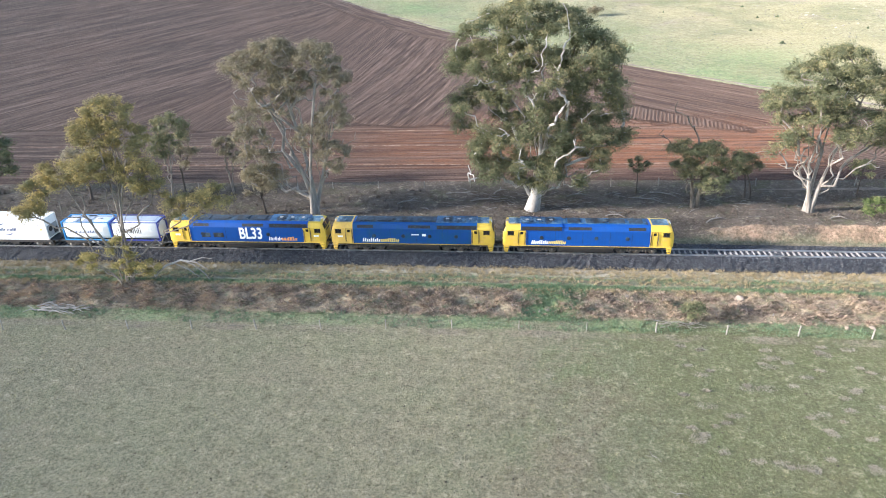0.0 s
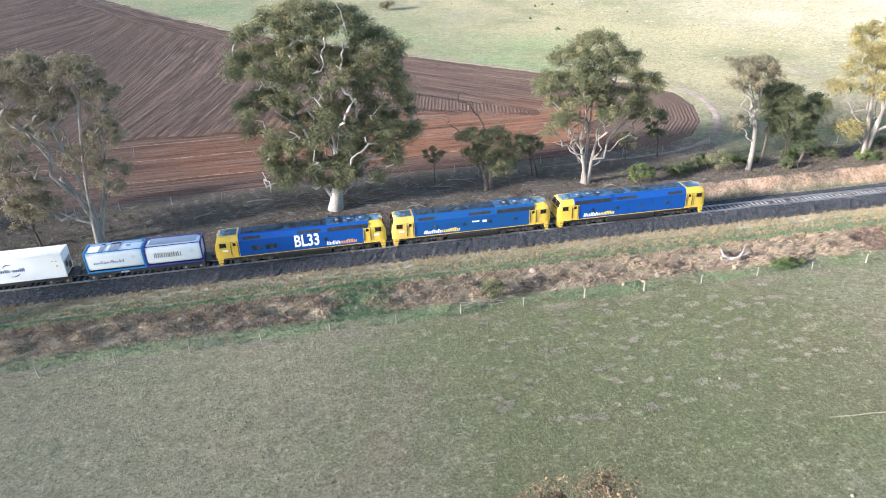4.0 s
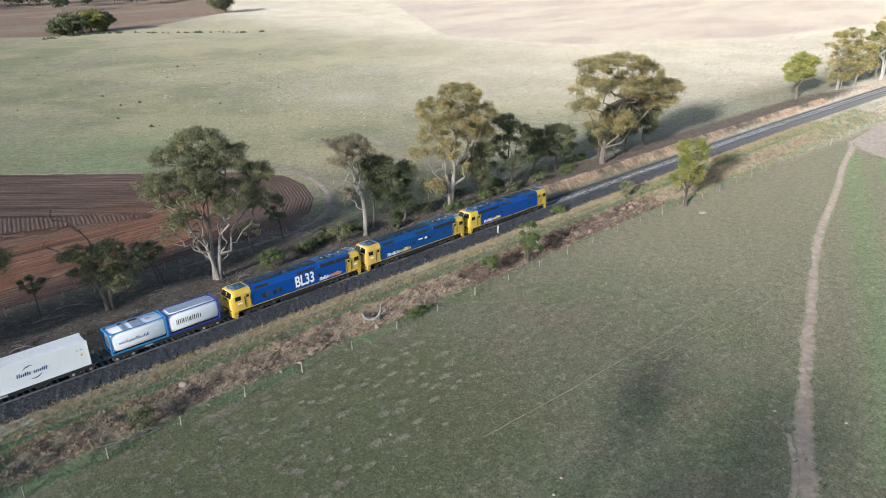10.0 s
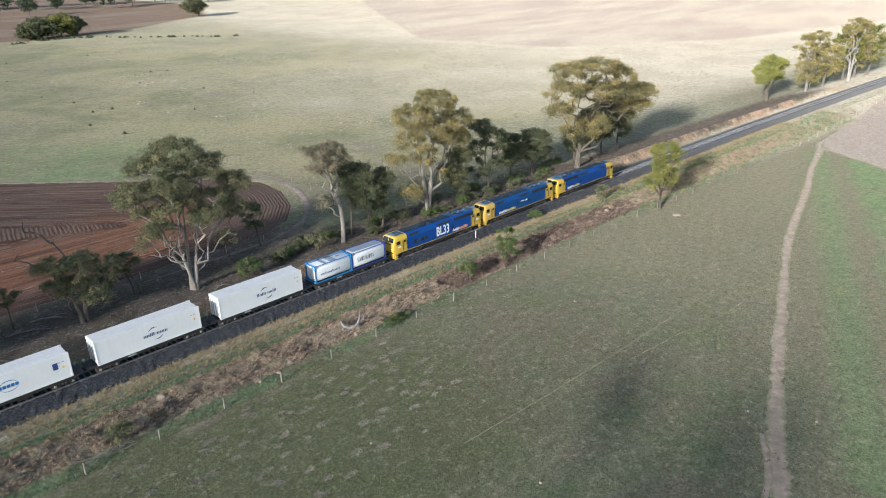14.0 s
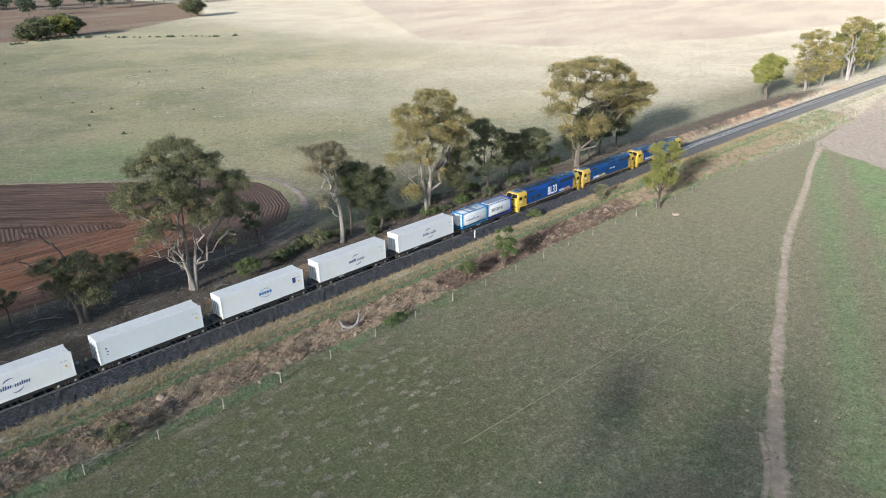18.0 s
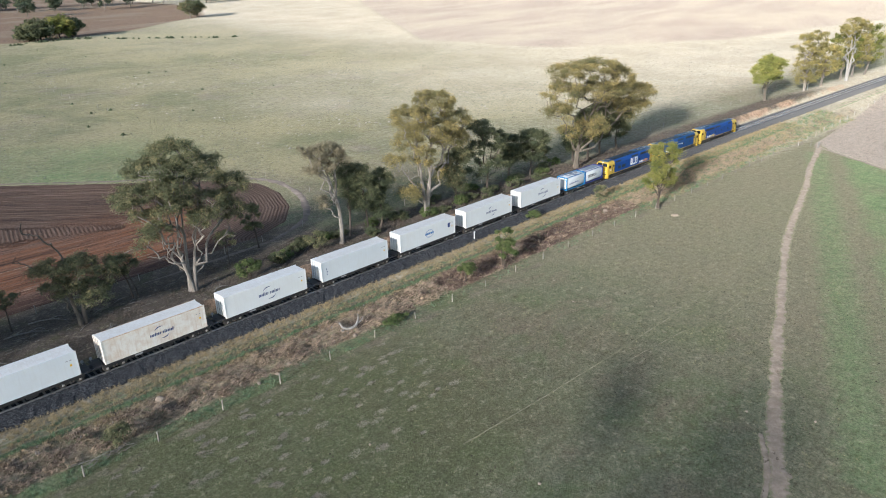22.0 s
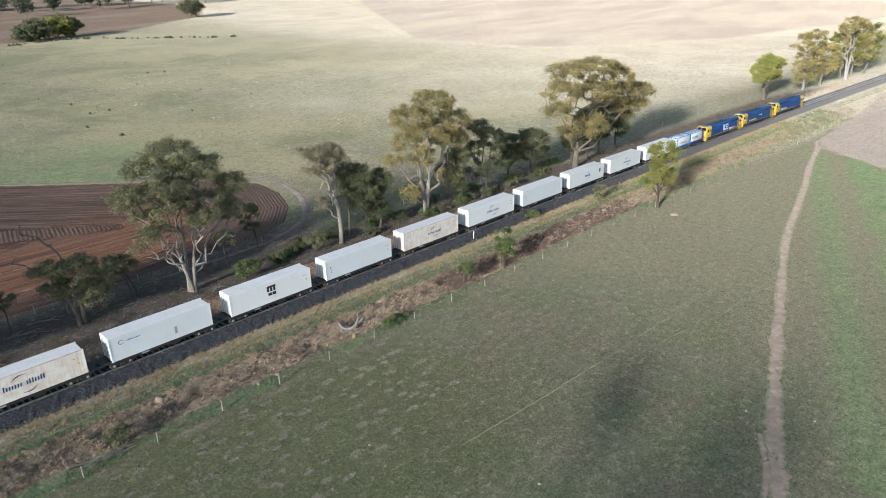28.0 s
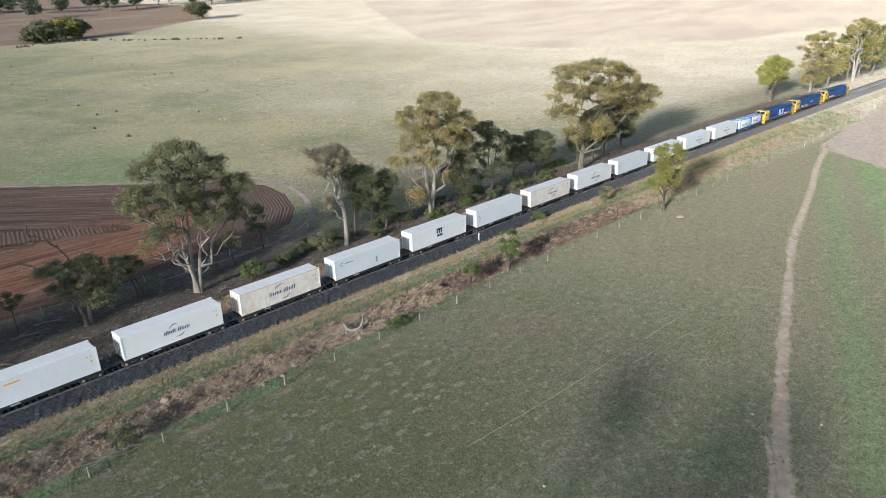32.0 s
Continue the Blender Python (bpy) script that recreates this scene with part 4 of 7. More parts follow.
def build_loco(name, label, cab_a, cab_b, number, logo2, roof="roof_blue", seed=0):
    """A double-cab diesel locomotive; the radiator end is at +x. cab_a is the radiator cab."""
    L = LOCO_L / 2
    e = thing(name, label, "locomotive", "coupled locomotives")
    c = 2.75
    half = [(1.46, 1.25), (1.46, 3.15), (1.20, 3.95), (0.85, 4.15)]
    prof = half + [(-a, b) for a, b in half[::-1]]
    coat = "blue_worn" if seed == 2 else "blue"
    part("carbody", Shape().prism(prof, -L + c, L - c), coat, e)
    # lighter upper band and roof skin, a touch proud
    sl = Shape()
    for s in (-1, 1):
        sl.put([(-L + c + 0.05, s * (wall_y(3.2) + 0.006), 3.2), (L - c - 0.05, s * (wall_y(3.2) + 0.006), 3.2), (L - c - 0.05, s * (wall_y(3.9) + 0.006), 3.9), (-L + c + 0.05, s * (wall_y(3.9) + 0.006), 3.9)], [(0, 1, 2, 3)])
    part("upper_band", sl, coat, e)
    rf = Shape().box(-0.8, 0, 4.175, LOCO_L - 2 * c - 2.2, 1.7, 0.05, 0.02)
    part("roof_panel", rf, roof, e, "dark grimy roof panels")
    for hx, hl in ((-5.6, 1.6), (-3.4, 1.9), (-0.9, 2.2), (1.6, 1.5)):
        part("roof_hatch", Shape().box(hx, 0, 4.24, hl, 1.25, 0.12, 0.03), "soot", e)
    for hx in (-2.2, -0.2):
        part("exhaust_pipe", Shape().tube([(hx, 0, 4.2), (hx, 0, 4.42)], 0.28, 12), "soot", e)
    # radiator section, flared, with three fans
    rx0, rx1 = L - 7.0, L - 2.1
    fl = [(1.47, 3.20), (1.42, 3.96), (1.05, 4.22), (-1.05, 4.22), (-1.42, 3.96), (-1.47, 3.20)]
    part("radiator_housing", Shape().prism(fl, rx0, rx1), coat, e)
    part("radiator_roof", Shape().box((rx0 + rx1) / 2, 0, 4.225, rx1 - rx0 - 0.1, 2.0, 0.03, 0.01), "roof_blue", e, "bleached radiator roof")
    for fx in (L - 2.9, L - 4.3, L - 5.7):
        fan = part("cooling_fan", Shape().tube([(fx, 0, 4.22), (fx, 0, 4.34)], 0.62, 20), "roof_blue", e)
        part("fan_hub", Shape().tube([(fx, 0, 4.34), (fx, 0, 4.40)], 0.22, 12), "grey", fan, "pale grey fan hub")
        for q in range(8):
            a = q * 6.2832 / 8
            part("fan_blade", Shape().box(fx + 0.38 * math.cos(a), 0.38 * math.sin(a), 4.355, 0.34, 0.09, 0.02, 0, a), "soot", fan)
    # louvres
    for gx0, gx1, z0, z1 in ((L - 6.9, L - 2.2, 3.24, 3.93), (L - 10.4, L - 7.7, 3.32, 3.80), (-L + 3.3, -L + 5.3, 3.32, 3.80)):
        for s in (-1, 1):
            flare = gx1 > L - 3
            ya = (1.475 if flare else wall_y(z0)) + 0.01
            yb = (1.43 if flare else wall_y(z1)) + 0.01
            gr = part("air_grille", Shape().put([(gx0, s * ya, z0), (gx1, s * ya, z0), (gx1, s * yb, z1), (gx0, s * yb, z1), (gx0, s * (ya - .06), z0), (gx1, s * (ya - .06), z0), (gx1, s * (yb - .06), z1), (gx0, s * (yb - .06), z1)],
                                                [(0, 1, 2, 3), (4, 5, 1, 0), (3, 2, 6, 7), (0, 3, 7, 4), (1, 2, 6, 5)]), "black", e)
            bars = Shape()
            for q in range(5):
                t = (q + 0.5) / 5
                bars.box((gx0 + gx1) / 2, s * (ya + (yb - ya) * t + 0.012), z0 + (z1 - z0) * t, gx1 - gx0, 0.02, 0.03)
            part("louvre", bars, "soot", gr)
    # round filters along the sides and panel seams
    for s in (-1, 1):
        for fx in ((L - 4.6, L - 7.8, L - 11.0, L - 14.6) if not number else (L - 7.2, L - 15.6)):
            part("round_vent", Shape().tube([(fx, s * 1.45, 2.25), (fx, s * 1.49, 2.25)], 0.24, 16).tube([(fx, s * 1.49, 2.25), (fx, s * 1.51, 2.25)], 0.16, 12), "soot", e)
        for fx in (L - 2.95, L - 6.2, L - 9.4, L - 12.6, -L + 4.8):
            part("panel_seam", Shape().box(fx, s * 1.461, 2.25, 0.03, 0.01, 1.75), "soot", e)
        part("sill_stripe", Shape().box(0, s * 1.452, 1.18, LOCO_L - 0.5, 0.07, 0.07, 0.02), "dull_yellow", e, "yellow sill stripe")
    part("underframe", Shape().box(0, 0, 1.10, LOCO_L - 0.5, 2.78, 0.24, 0.03), "under", e)
    # cabs
    for d, mat in ((1, cab_a), (-1, cab_b)):
        X = lambda t: d * (L - t)
        rings = []
        for t, wid, zt, zs in ((c, 1.46, 4.12, 3.25), (0.75, 1.46, 4.10, 3.25), (0.38, 1.42, 3.96, 3.20), (0.10, 1.34, 3.0, 2.9), (0.0, 1.26, 2.45, 2.4)):
            if t > 0.2:
                rings.append([(X(t), -wid, 1.2), (X(t), -wid, zs), (X(t), -wid * 0.86, zt - 0.12), (X(t), -wid * 0.66, zt), (X(t), wid * 0.66, zt), (X(t), wid * 0.86, zt - 0.12), (X(t), wid, zs), (X(t), wid, 1.2)])
            else:
                rings.append([(X(t), -wid, 1.2), (X(t), -wid, zs - 0.1), (X(t), -wid * 0.95, zs), (X(t), -wid * 0.6, zt), (X(t), wid * 0.6, zt), (X(t), wid * 0.95, zs), (X(t), wid, zs - 0.1), (X(t), wid, 1.2)])
        cab = part("cab", Shape().loft(rings), mat, e, "yellow driver's cab" if mat == "yellow" else "weathered yellow driver's cab")
        # blue-grey cab roof with a frame on it
        cr = part("cab_roof", Shape().box(X(1.6), 0, 4.135, 1.9, 1.75, 0.06, 0.02).box(X(1.35), 0.45, 4.2, 0.7, 0.5, 0.12, 0.02).box(X(2.0), -0.4, 4.2, 0.5, 0.6, 0.12, 0.02), "cab_roof", e)
        for s in (-1, 1):
            part("horn", Shape().tube([(X(0.75), s * 0.15, 4.22), (X(0.4), s * 0.15, 4.24)], [0.03, 0.09], 8), "grey", cr)
        # windscreens
        for s in (-1, 1):
            y0, y1 = 0.06 * s, 1.12 * s
            pts = [(X(0.345), y0, 3.80), (X(0.345), y1 * 0.97, 3.76), (X(0.09), y1 * 1.08, 2.92), (X(0.09), y0, 2.92)]
            pts = [(p[0] + d * 0.03, p[1], p[2] + 0.02) for p in pts]
            part("windscreen", Shape().put(pts + [(p[0] - d * 0.04, p[1], p[2] - 0.02) for p in pts], [(0, 1, 2, 3), (4, 5, 6, 7), (0, 1, 5, 4), (1, 2, 6, 5), (2, 3, 7, 6), (3, 0, 4, 7)]), "glass", cab)
            part("cab_window", Shape().box(X(0.95), s * 1.455, 2.80, 0.74, 0.04, 0.46, 0.015), "glass", cab)
            part("window_frame", Shape().box(X(0.95), s * 1.45, 2.54, 0.82, 0.05, 0.05).box(X(0.95), s * 1.45, 3.06, 0.82, 0.05, 0.05).box(X(0.95), s * 1.455, 2.80, 0.035, 0.06, 0.46), "black", cab)
            door = part("cab_door", Shape().box(X(2.25), s * 1.455, 2.22, 0.66, 0.035, 1.86, 0.015), mat, cab)
            part("door_window", Shape().box(X(2.25), s * 1.47, 2.84, 0.34, 0.02, 0.36, 0.008), "glass", door)
            for sx, sz, sw, sh_ in ((1.89, 2.22, 0.035, 1.9), (2.61, 2.22, 0.035, 1.9), (2.25, 3.17, 0.75, 0.04)):
                part("door_seam", Shape().box(X(sx), s * 1.474, sz, sw, 0.012, sh_), "under", door)
            part("louvre_panel", Shape().box(X(1.5), s * 1.463, 1.62, 0.5, 0.012, 0.3), "dull_yellow", cab)
            for gx in (1.82, 2.68):
                part("grab_rail", Shape().tube([(X(gx), s * 1.52, 1.5), (X(gx), s * 1.52, 2.9)], 0.03, 6), "soot", cab)
            stp = Shape().prism([(X(0.22), 1.25), (X(0.85), 1.25), (X(0.62), 0.32), (X(0.26), 0.32)], s * 1.30, s * 1.44, "y")
            step = part("step", stp, mat, e)
            for tz in (0.55, 0.9):
                part("tread", Shape().box(X(0.5), s * 1.45, tz, 0.42, 0.06, 0.05), "black", step)
            part("headlight", Shape().tube([(X(0.04), s * 0.85, 1.9), (X(-0.04), s * 0.85, 1.9)], 0.10, 12), "lens", cab)
            part("number_plate", Shape().box(X(1.15), s * 1.465, 2.12, 0.62, 0.02, 0.22), "white" if mat == "dull_yellow" or seed == 3 else "dull_yellow", cab)
        for s in (-1, 1):
            part("headlight", Shape().tube([(X(0.42), s * 0.12, 3.92), (X(0.30), s * 0.12, 3.92)], 0.09, 10), "lens", cab)
        part("anticlimber", Shape().box(X(0.0), 0, 1.33, 0.22, 2.5, 0.16, 0.03), "under", e)
        part("number_box", Shape().box(X(0.02), 0, 2.62, 0.06, 1.3, 0.16, 0.02), "black", cab)
        part("pilot", Shape().prism([(-1.3, 1.2), (1.3, 1.2), (1.2, 0.35), (-1.2, 0.35)], X(0.3), X(0.12)), mat, e)
        part("coupler", Shape().box(X(-0.25), 0, 0.9, 0.75, 0.28, 0.3, 0.05).box(X(-0.55), 0.05, 0.9, 0.2, 0.4, 0.34, 0.06), "under", e)
        for s in (-1, 1):
            part("brake_hose", Shape().tube([(X(-0.02), s * 0.5, 0.95), (X(-0.2), s * 0.52, 0.7), (X(-0.35), s * 0.5, 0.6)], 0.04, 6), "black", e)
    part("fuel_tank", Shape().prism([(1.32, 1.05), (1.38, 0.85), (1.2, 0.32), (-1.2, 0.32), (-1.38, 0.85), (-1.32, 1.05)], -3.1, 3.3), "under", e)
    for s in (-1, 1):
        part("air_tank", Shape().tube([(-3.9, s * 1.1, 0.8), (-3.25, s * 1.1, 0.8)], 0.2, 10), "under", e)
    for bx in (-L + 4.1, L - 4.1):
        bogie(e, bx, 3, 3.7, 0.52)
    # painted name as plain bars
    spans = {1: ((-L + 3.4, -L + 5.4, "white"), (-L + 5.4, -L + 7.5, "gold")), 2: ((-L + 3.9, -L + 6.1, "white"), (-L + 6.1, -L + 8.4, "gold")), 3: ((2.8, 4.4, "white"), (4.4, 6.4, "orange"))}[seed]
    for s in (-1, 1):
        for i, (a, b, m) in enumerate(spans):
            letter_bars(e, "painted_name", a, b, 1.45, 1.93, s * 1.462, 9 + i, m, 0.08, 0.42, i)
    if number:
        cu = bpy.data.curves.new("number", "FONT")
        cu.body, cu.size, cu.extrude, cu.align_x, cu.offset = number, 2.1, 0.006, "CENTER", 0.05
        tmp = bpy.data.objects.new("number", cu)
        scene.collection.objects.link(tmp)
        bpy.context.view_layer.update()
        m = bpy.data.meshes.new_from_object(tmp)
        bpy.data.objects.remove(tmp)
        m.materials.clear()
        for s in (-1, 1):
            ob = part("painted_number", m, "white", e, "large white painted number")
            ob.matrix_basis = Matrix.Translation((0.55 if s < 0 else -0.55, s * 1.468, 1.66)) @ Matrix.Rotation(0 if s < 0 else math.pi, 4, "Z") @ Matrix.Rotation(math.pi / 2, 4, "X") @ Matrix.Diagonal((0.70, 1, 1, 1))
        for s in (-1, 1):
            for px, pw in ((-5.2, 1.1), (-3.6, 1.3)):
                part("side_hatch", Shape().box(px if s < 0 else -px, s * 1.464, 2.1, pw, 0.02, 0.62, 0.008), "soot", e)
    if logo2:
        for s in (-1, 1):
            part("sticker", Shape().box(0.4, s * 1.465, 2.45, 0.9, 0.01, 0.16).box(1.5, s * 1.465, 2.4, 0.5, 0.01, 0.3, 0.005), "white", e)
    # the low roofline: everything above the side walls is drawn down
    for o in e.children_recursive:
        for v in o.data.vertices:
            if v.co.z > 3.15:
                v.co.z = 3.15 + (v.co.z - 3.15) * 0.68
    return e


def build_wagon():
    """A skeletal flat wagon for one long container."""
    w = thing("container_wagon", "dark skeletal container wagon with two-axle bogies", "wagon", "container wagons")
    part("underframe", Shape().box(0, 0, 0.78, 12.9, 0.55, 0.38, 0.03).box(0, 1.14, 0.82, 12.9, 0.14, 0.30, 0.02).box(0, -1.14, 0.82, 12.9, 0.14, 0.30, 0.02), "under", w)
    for x in (-6.0, -3.4, 0.0, 3.4, 6.0):
        part("cross_member", Shape().box(x, 0, 0.87, 0.28, 2.3, 0.2, 0.02), "under", w)
    for s in (-1, 1):
        part("end_deck", Shape().box(s * 6.72, 0, 0.96, 0.95, 2.3, 0.05, 0.01), "black", w)
        part("coupler", Shape().box(s * 7.05, 0, 0.85, 0.7, 0.26, 0.28, 0.04), "under", w)
        part("hand_brake", Shape().tube([(s * 6.9, 0.85, 0.95), (s * 6.9, 0.85, 1.35)], 0.03, 6).tube([(s * 6.9, 0.80, 1.35), (s * 6.9, 0.90, 1.35)], 0.18, 12), "grey", w)
        part("equipment_box", Shape().box(1.2, s * 0.95, 0.55, 1.1, 0.35, 0.4, 0.04), "under", w)
        part("air_tank", Shape().tube([(-1.6, s * 0.8, 0.55), (-0.6, s * 0.8, 0.55)], 0.17, 10), "under", w)
        part("data_panel", Shape().box(-2.4, s * 1.215, 0.82, 0.9, 0.02, 0.2), "grey", w)
        bogie(w, s * 5.05, 2, 1.75, 0.43)
    return w


def arc(cx, cz, rx, rz, a0, a1, w, s, y):
    """A tapering painted arc on a side wall."""
    sh = Shape()
    n = 14
    up, lo = [], []
    for i in range(n + 1):
        t = i / n
        a = a0 + (a1 - a0) * t
        h = w * math.sin(math.pi * min(1, t * 0.9 + 0.05))
        up.append((cx + (rx + h) * math.cos(a), cz + (rz + h) * math.sin(a)))
        lo.append((cx + rx * math.cos(a), cz + rz * math.sin(a)))
    m = n + 1
    sx = -1 if s > 0 else 1
    vs = [(sx * p[0], s * yy, p[1]) for yy in (y, y + 0.006) for p in up + lo]
    fs = []
    for i in range(n):
        fs += [(i, i + 1, m + i + 1, m + i), (2 * m + i, 2 * m + i + 1, 3 * m + i + 1, 3 * m + i), (i, i + 1, 2 * m + i + 1, 2 * m + i), (m + i, m + i + 1, 3 * m + i + 1, 3 * m + i)]
    fs += [(0, m, 3 * m, 2 * m), (n, m + n, 3 * m + n, 2 * m + n)]
    sh.put(vs, fs)
    return sh


RIBS = {"roof": Shape().box(0, 0, 0, 0.16, 2.14, 0.02, 0.008).mesh("roof_rib")}
RIBS["roof"].materials.append(MAT["box_roof"])


def build_container(style, paint, label, seed):
    """A forty-foot high-cube refrigerated container; zero at its underside."""
    e = thing("shipping_container", label, "container", "white containers on the train")
    Lc, W, H = 12.19, 2.44, 2.90
    part("box_body", Shape().box(0, 0, H / 2, Lc - 0.16, W - 0.06, H - 0.12, 0.02), paint, e)
    part("roof", Shape().box(0, 0, H - 0.035, Lc - 0.24, W - 0.2, 0.05, 0.015), "box_roof", e)
    for i in range(15):
        part("roof_rib", RIBS["roof"], "box_roof", e).location = (-Lc / 2 + 0.5 + i * (Lc - 1.0) / 14, 0, H - 0.016)
    for s in (-1, 1):
        part("top_rail", Shape().box(0, s * (W / 2 - 0.04), H - 0.06, Lc - 0.3, 0.08, 0.12, 0.02), "rust_edge" if paint == "box_rust" else paint, e)
        part("bottom_rail", Shape().box(0, s * (W / 2 - 0.04), 0.08, Lc - 0.3, 0.09, 0.16, 0.02), paint, e)
        for x in (-1, 1):
            post = part("corner_post", Shape().box(x * (Lc / 2 - 0.09), s * (W / 2 - 0.09), H / 2, 0.18, 0.18, H - 0.02, 0.02), paint, e)
            for zc in (0.06, H - 0.06):
                part("corner_casting", Shape().box(x * (Lc / 2 - 0.09), s * (W / 2 - 0.08), zc, 0.19, 0.17, 0.13, 0.015), "box_rust", post)
        door = part("door_leaf", Shape().box(-Lc / 2 + 0.045, s * 0.54, H / 2, 0.06, 1.05, H - 0.3, 0.015), paint, e)
        for q in (0.3, 0.78):
            part("lock_rod", Shape().tube([(-Lc / 2 - 0.01, s * q, 0.15), (-Lc / 2 - 0.01, s * q, H - 0.15)], 0.025, 6), "grey", door)
    unit = part("cooling_unit", Shape().box(Lc / 2 - 0.05, 0, 1.0, 0.10, 2.0, 1.55, 0.03), "grey", e, "grey refrigeration unit in the end wall")
    part("unit_fan", Shape().tube([(Lc / 2 - 0.02, -0.4, 1.25), (Lc / 2 + 0.015, -0.4, 1.25)], 0.36, 14), "black", unit)
    part("unit_grille", Shape().box(Lc / 2 + 0.005, 0.5, 0.75, 0.03, 0.8, 0.7, 0.01), "black", unit)
    y = W / 2 - 0.02
    for s in (-1, 1):
        m = lambda x: x if s < 0 else -x
        if style in ("arcs", "arcs_big", "arcs_small"):
            k = {"arcs": 1.0, "arcs_big": 1.25, "arcs_small": 0.9}[style]
            ox = {"arcs": 0.3, "arcs_big": 0.1, "arcs_small": 0.6}[style]
            letter_bars(e, "painted_name", ox - 1.6 * k, ox - 0.12 * k, 1.24, 1.24 + 0.46 * k, s * y, 7, "navy", 0.05, 0.5, seed)
            letter_bars(e, "painted_name", ox + 0.12 * k, ox + 1.6 * k, 1.24, 1.24 + 0.46 * k, s * y, 7, "navy", 0.05, 0.5, seed + 1)
            part("painted_arc", arc(ox, 1.45, 1.05 * k, 0.80 * k, 1.35, 2.55, 0.12, s, y), "navy", e)
            part("painted_arc", arc(ox, 1.45, 1.05 * k, 0.80 * k, -1.8, -0.6, 0.12, s, y), "navy", e)
        elif style == "ring":
            part("painted_ring", arc(0.2, 1.5, 0.85, 0.55, 0.2, 2.94, 0.07, s, y), "logo_blue", e)
            part("painted_ring", arc(0.2, 1.5, 0.85, 0.55, 3.34, 6.08, 0.07, s, y), "logo_blue", e)
            letter_bars(e, "painted_name", -0.75, 1.15, 1.33, 1.68, s * y, 5, "logo_blue", 0.03, 0.2, seed)
            part("sticker", Shape().box(m(4.6), s * y, 1.75, 0.5, 0.012, 0.75), "navy", e)
        elif style == "block":
            letter_bars(e, "painted_emblem", -0.75, 0.65, 1.55, 2.35, s * y, 3, "black_ink", 0.0, 0.35, seed)
            part("painted_emblem", Shape().box(m(-0.05), s * y, 2.22, 1.25, 0.012, 0.26, 0.004), "black_ink", e)
            letter_bars(e, "painted_name", -0.62, 0.62, 0.98, 1.38, s * y, 2, "black_ink", 0.0, 0.12, seed)
        elif style == "corner":
            part("painted_mark", arc(-4.7, 2.05, 0.3, 0.2, 0.3, 5.6, 0.09, s, y), "logo_blue", e)
            letter_bars(e, "painted_name", -4.2, -2.6, 2.0, 2.16, s * y, 9, "logo_blue", 0.02, 0.25, seed)
            part("sticker", Shape().box(m(1.5), s * y, 1.1, 0.3, 0.012, 0.9), "grey", e)
        elif style == "stripe":
            part("painted_stripe", Shape().box(m(-2.2), s * y, 2.25, 1.5, 0.012, 0.16), "orange", e)
        else:
            for qx, qz, qw, qh in ((-5.2, 1.75, 0.14, 0.22), (-5.1, 1.35, 0.22, 0.14), (-5.15, 1.0, 0.14, 0.16)):
                part("painted_mark", Shape().box(m(qx), s * y, qz, qw, 0.012, qh), "navy", e)
        if style != "corner":
            part("sticker", Shape().box(m(5.35), s * y, 1.45, 0.2, 0.012, 0.24), "tag_yellow", e)
            for q in (5.0, 5.4):
                part("sticker", Shape().box(m(q), s * y, 2.05, 0.22, 0.012, 0.09), "grey", e)
    return e


def m_side(x, s):
    return x if s < 0 else -x


def tank_round(c):
    """Flattens a circle towards the rounded square of an insulated tank jacket."""
    return math.copysign(abs(c) ** 0.45, c)


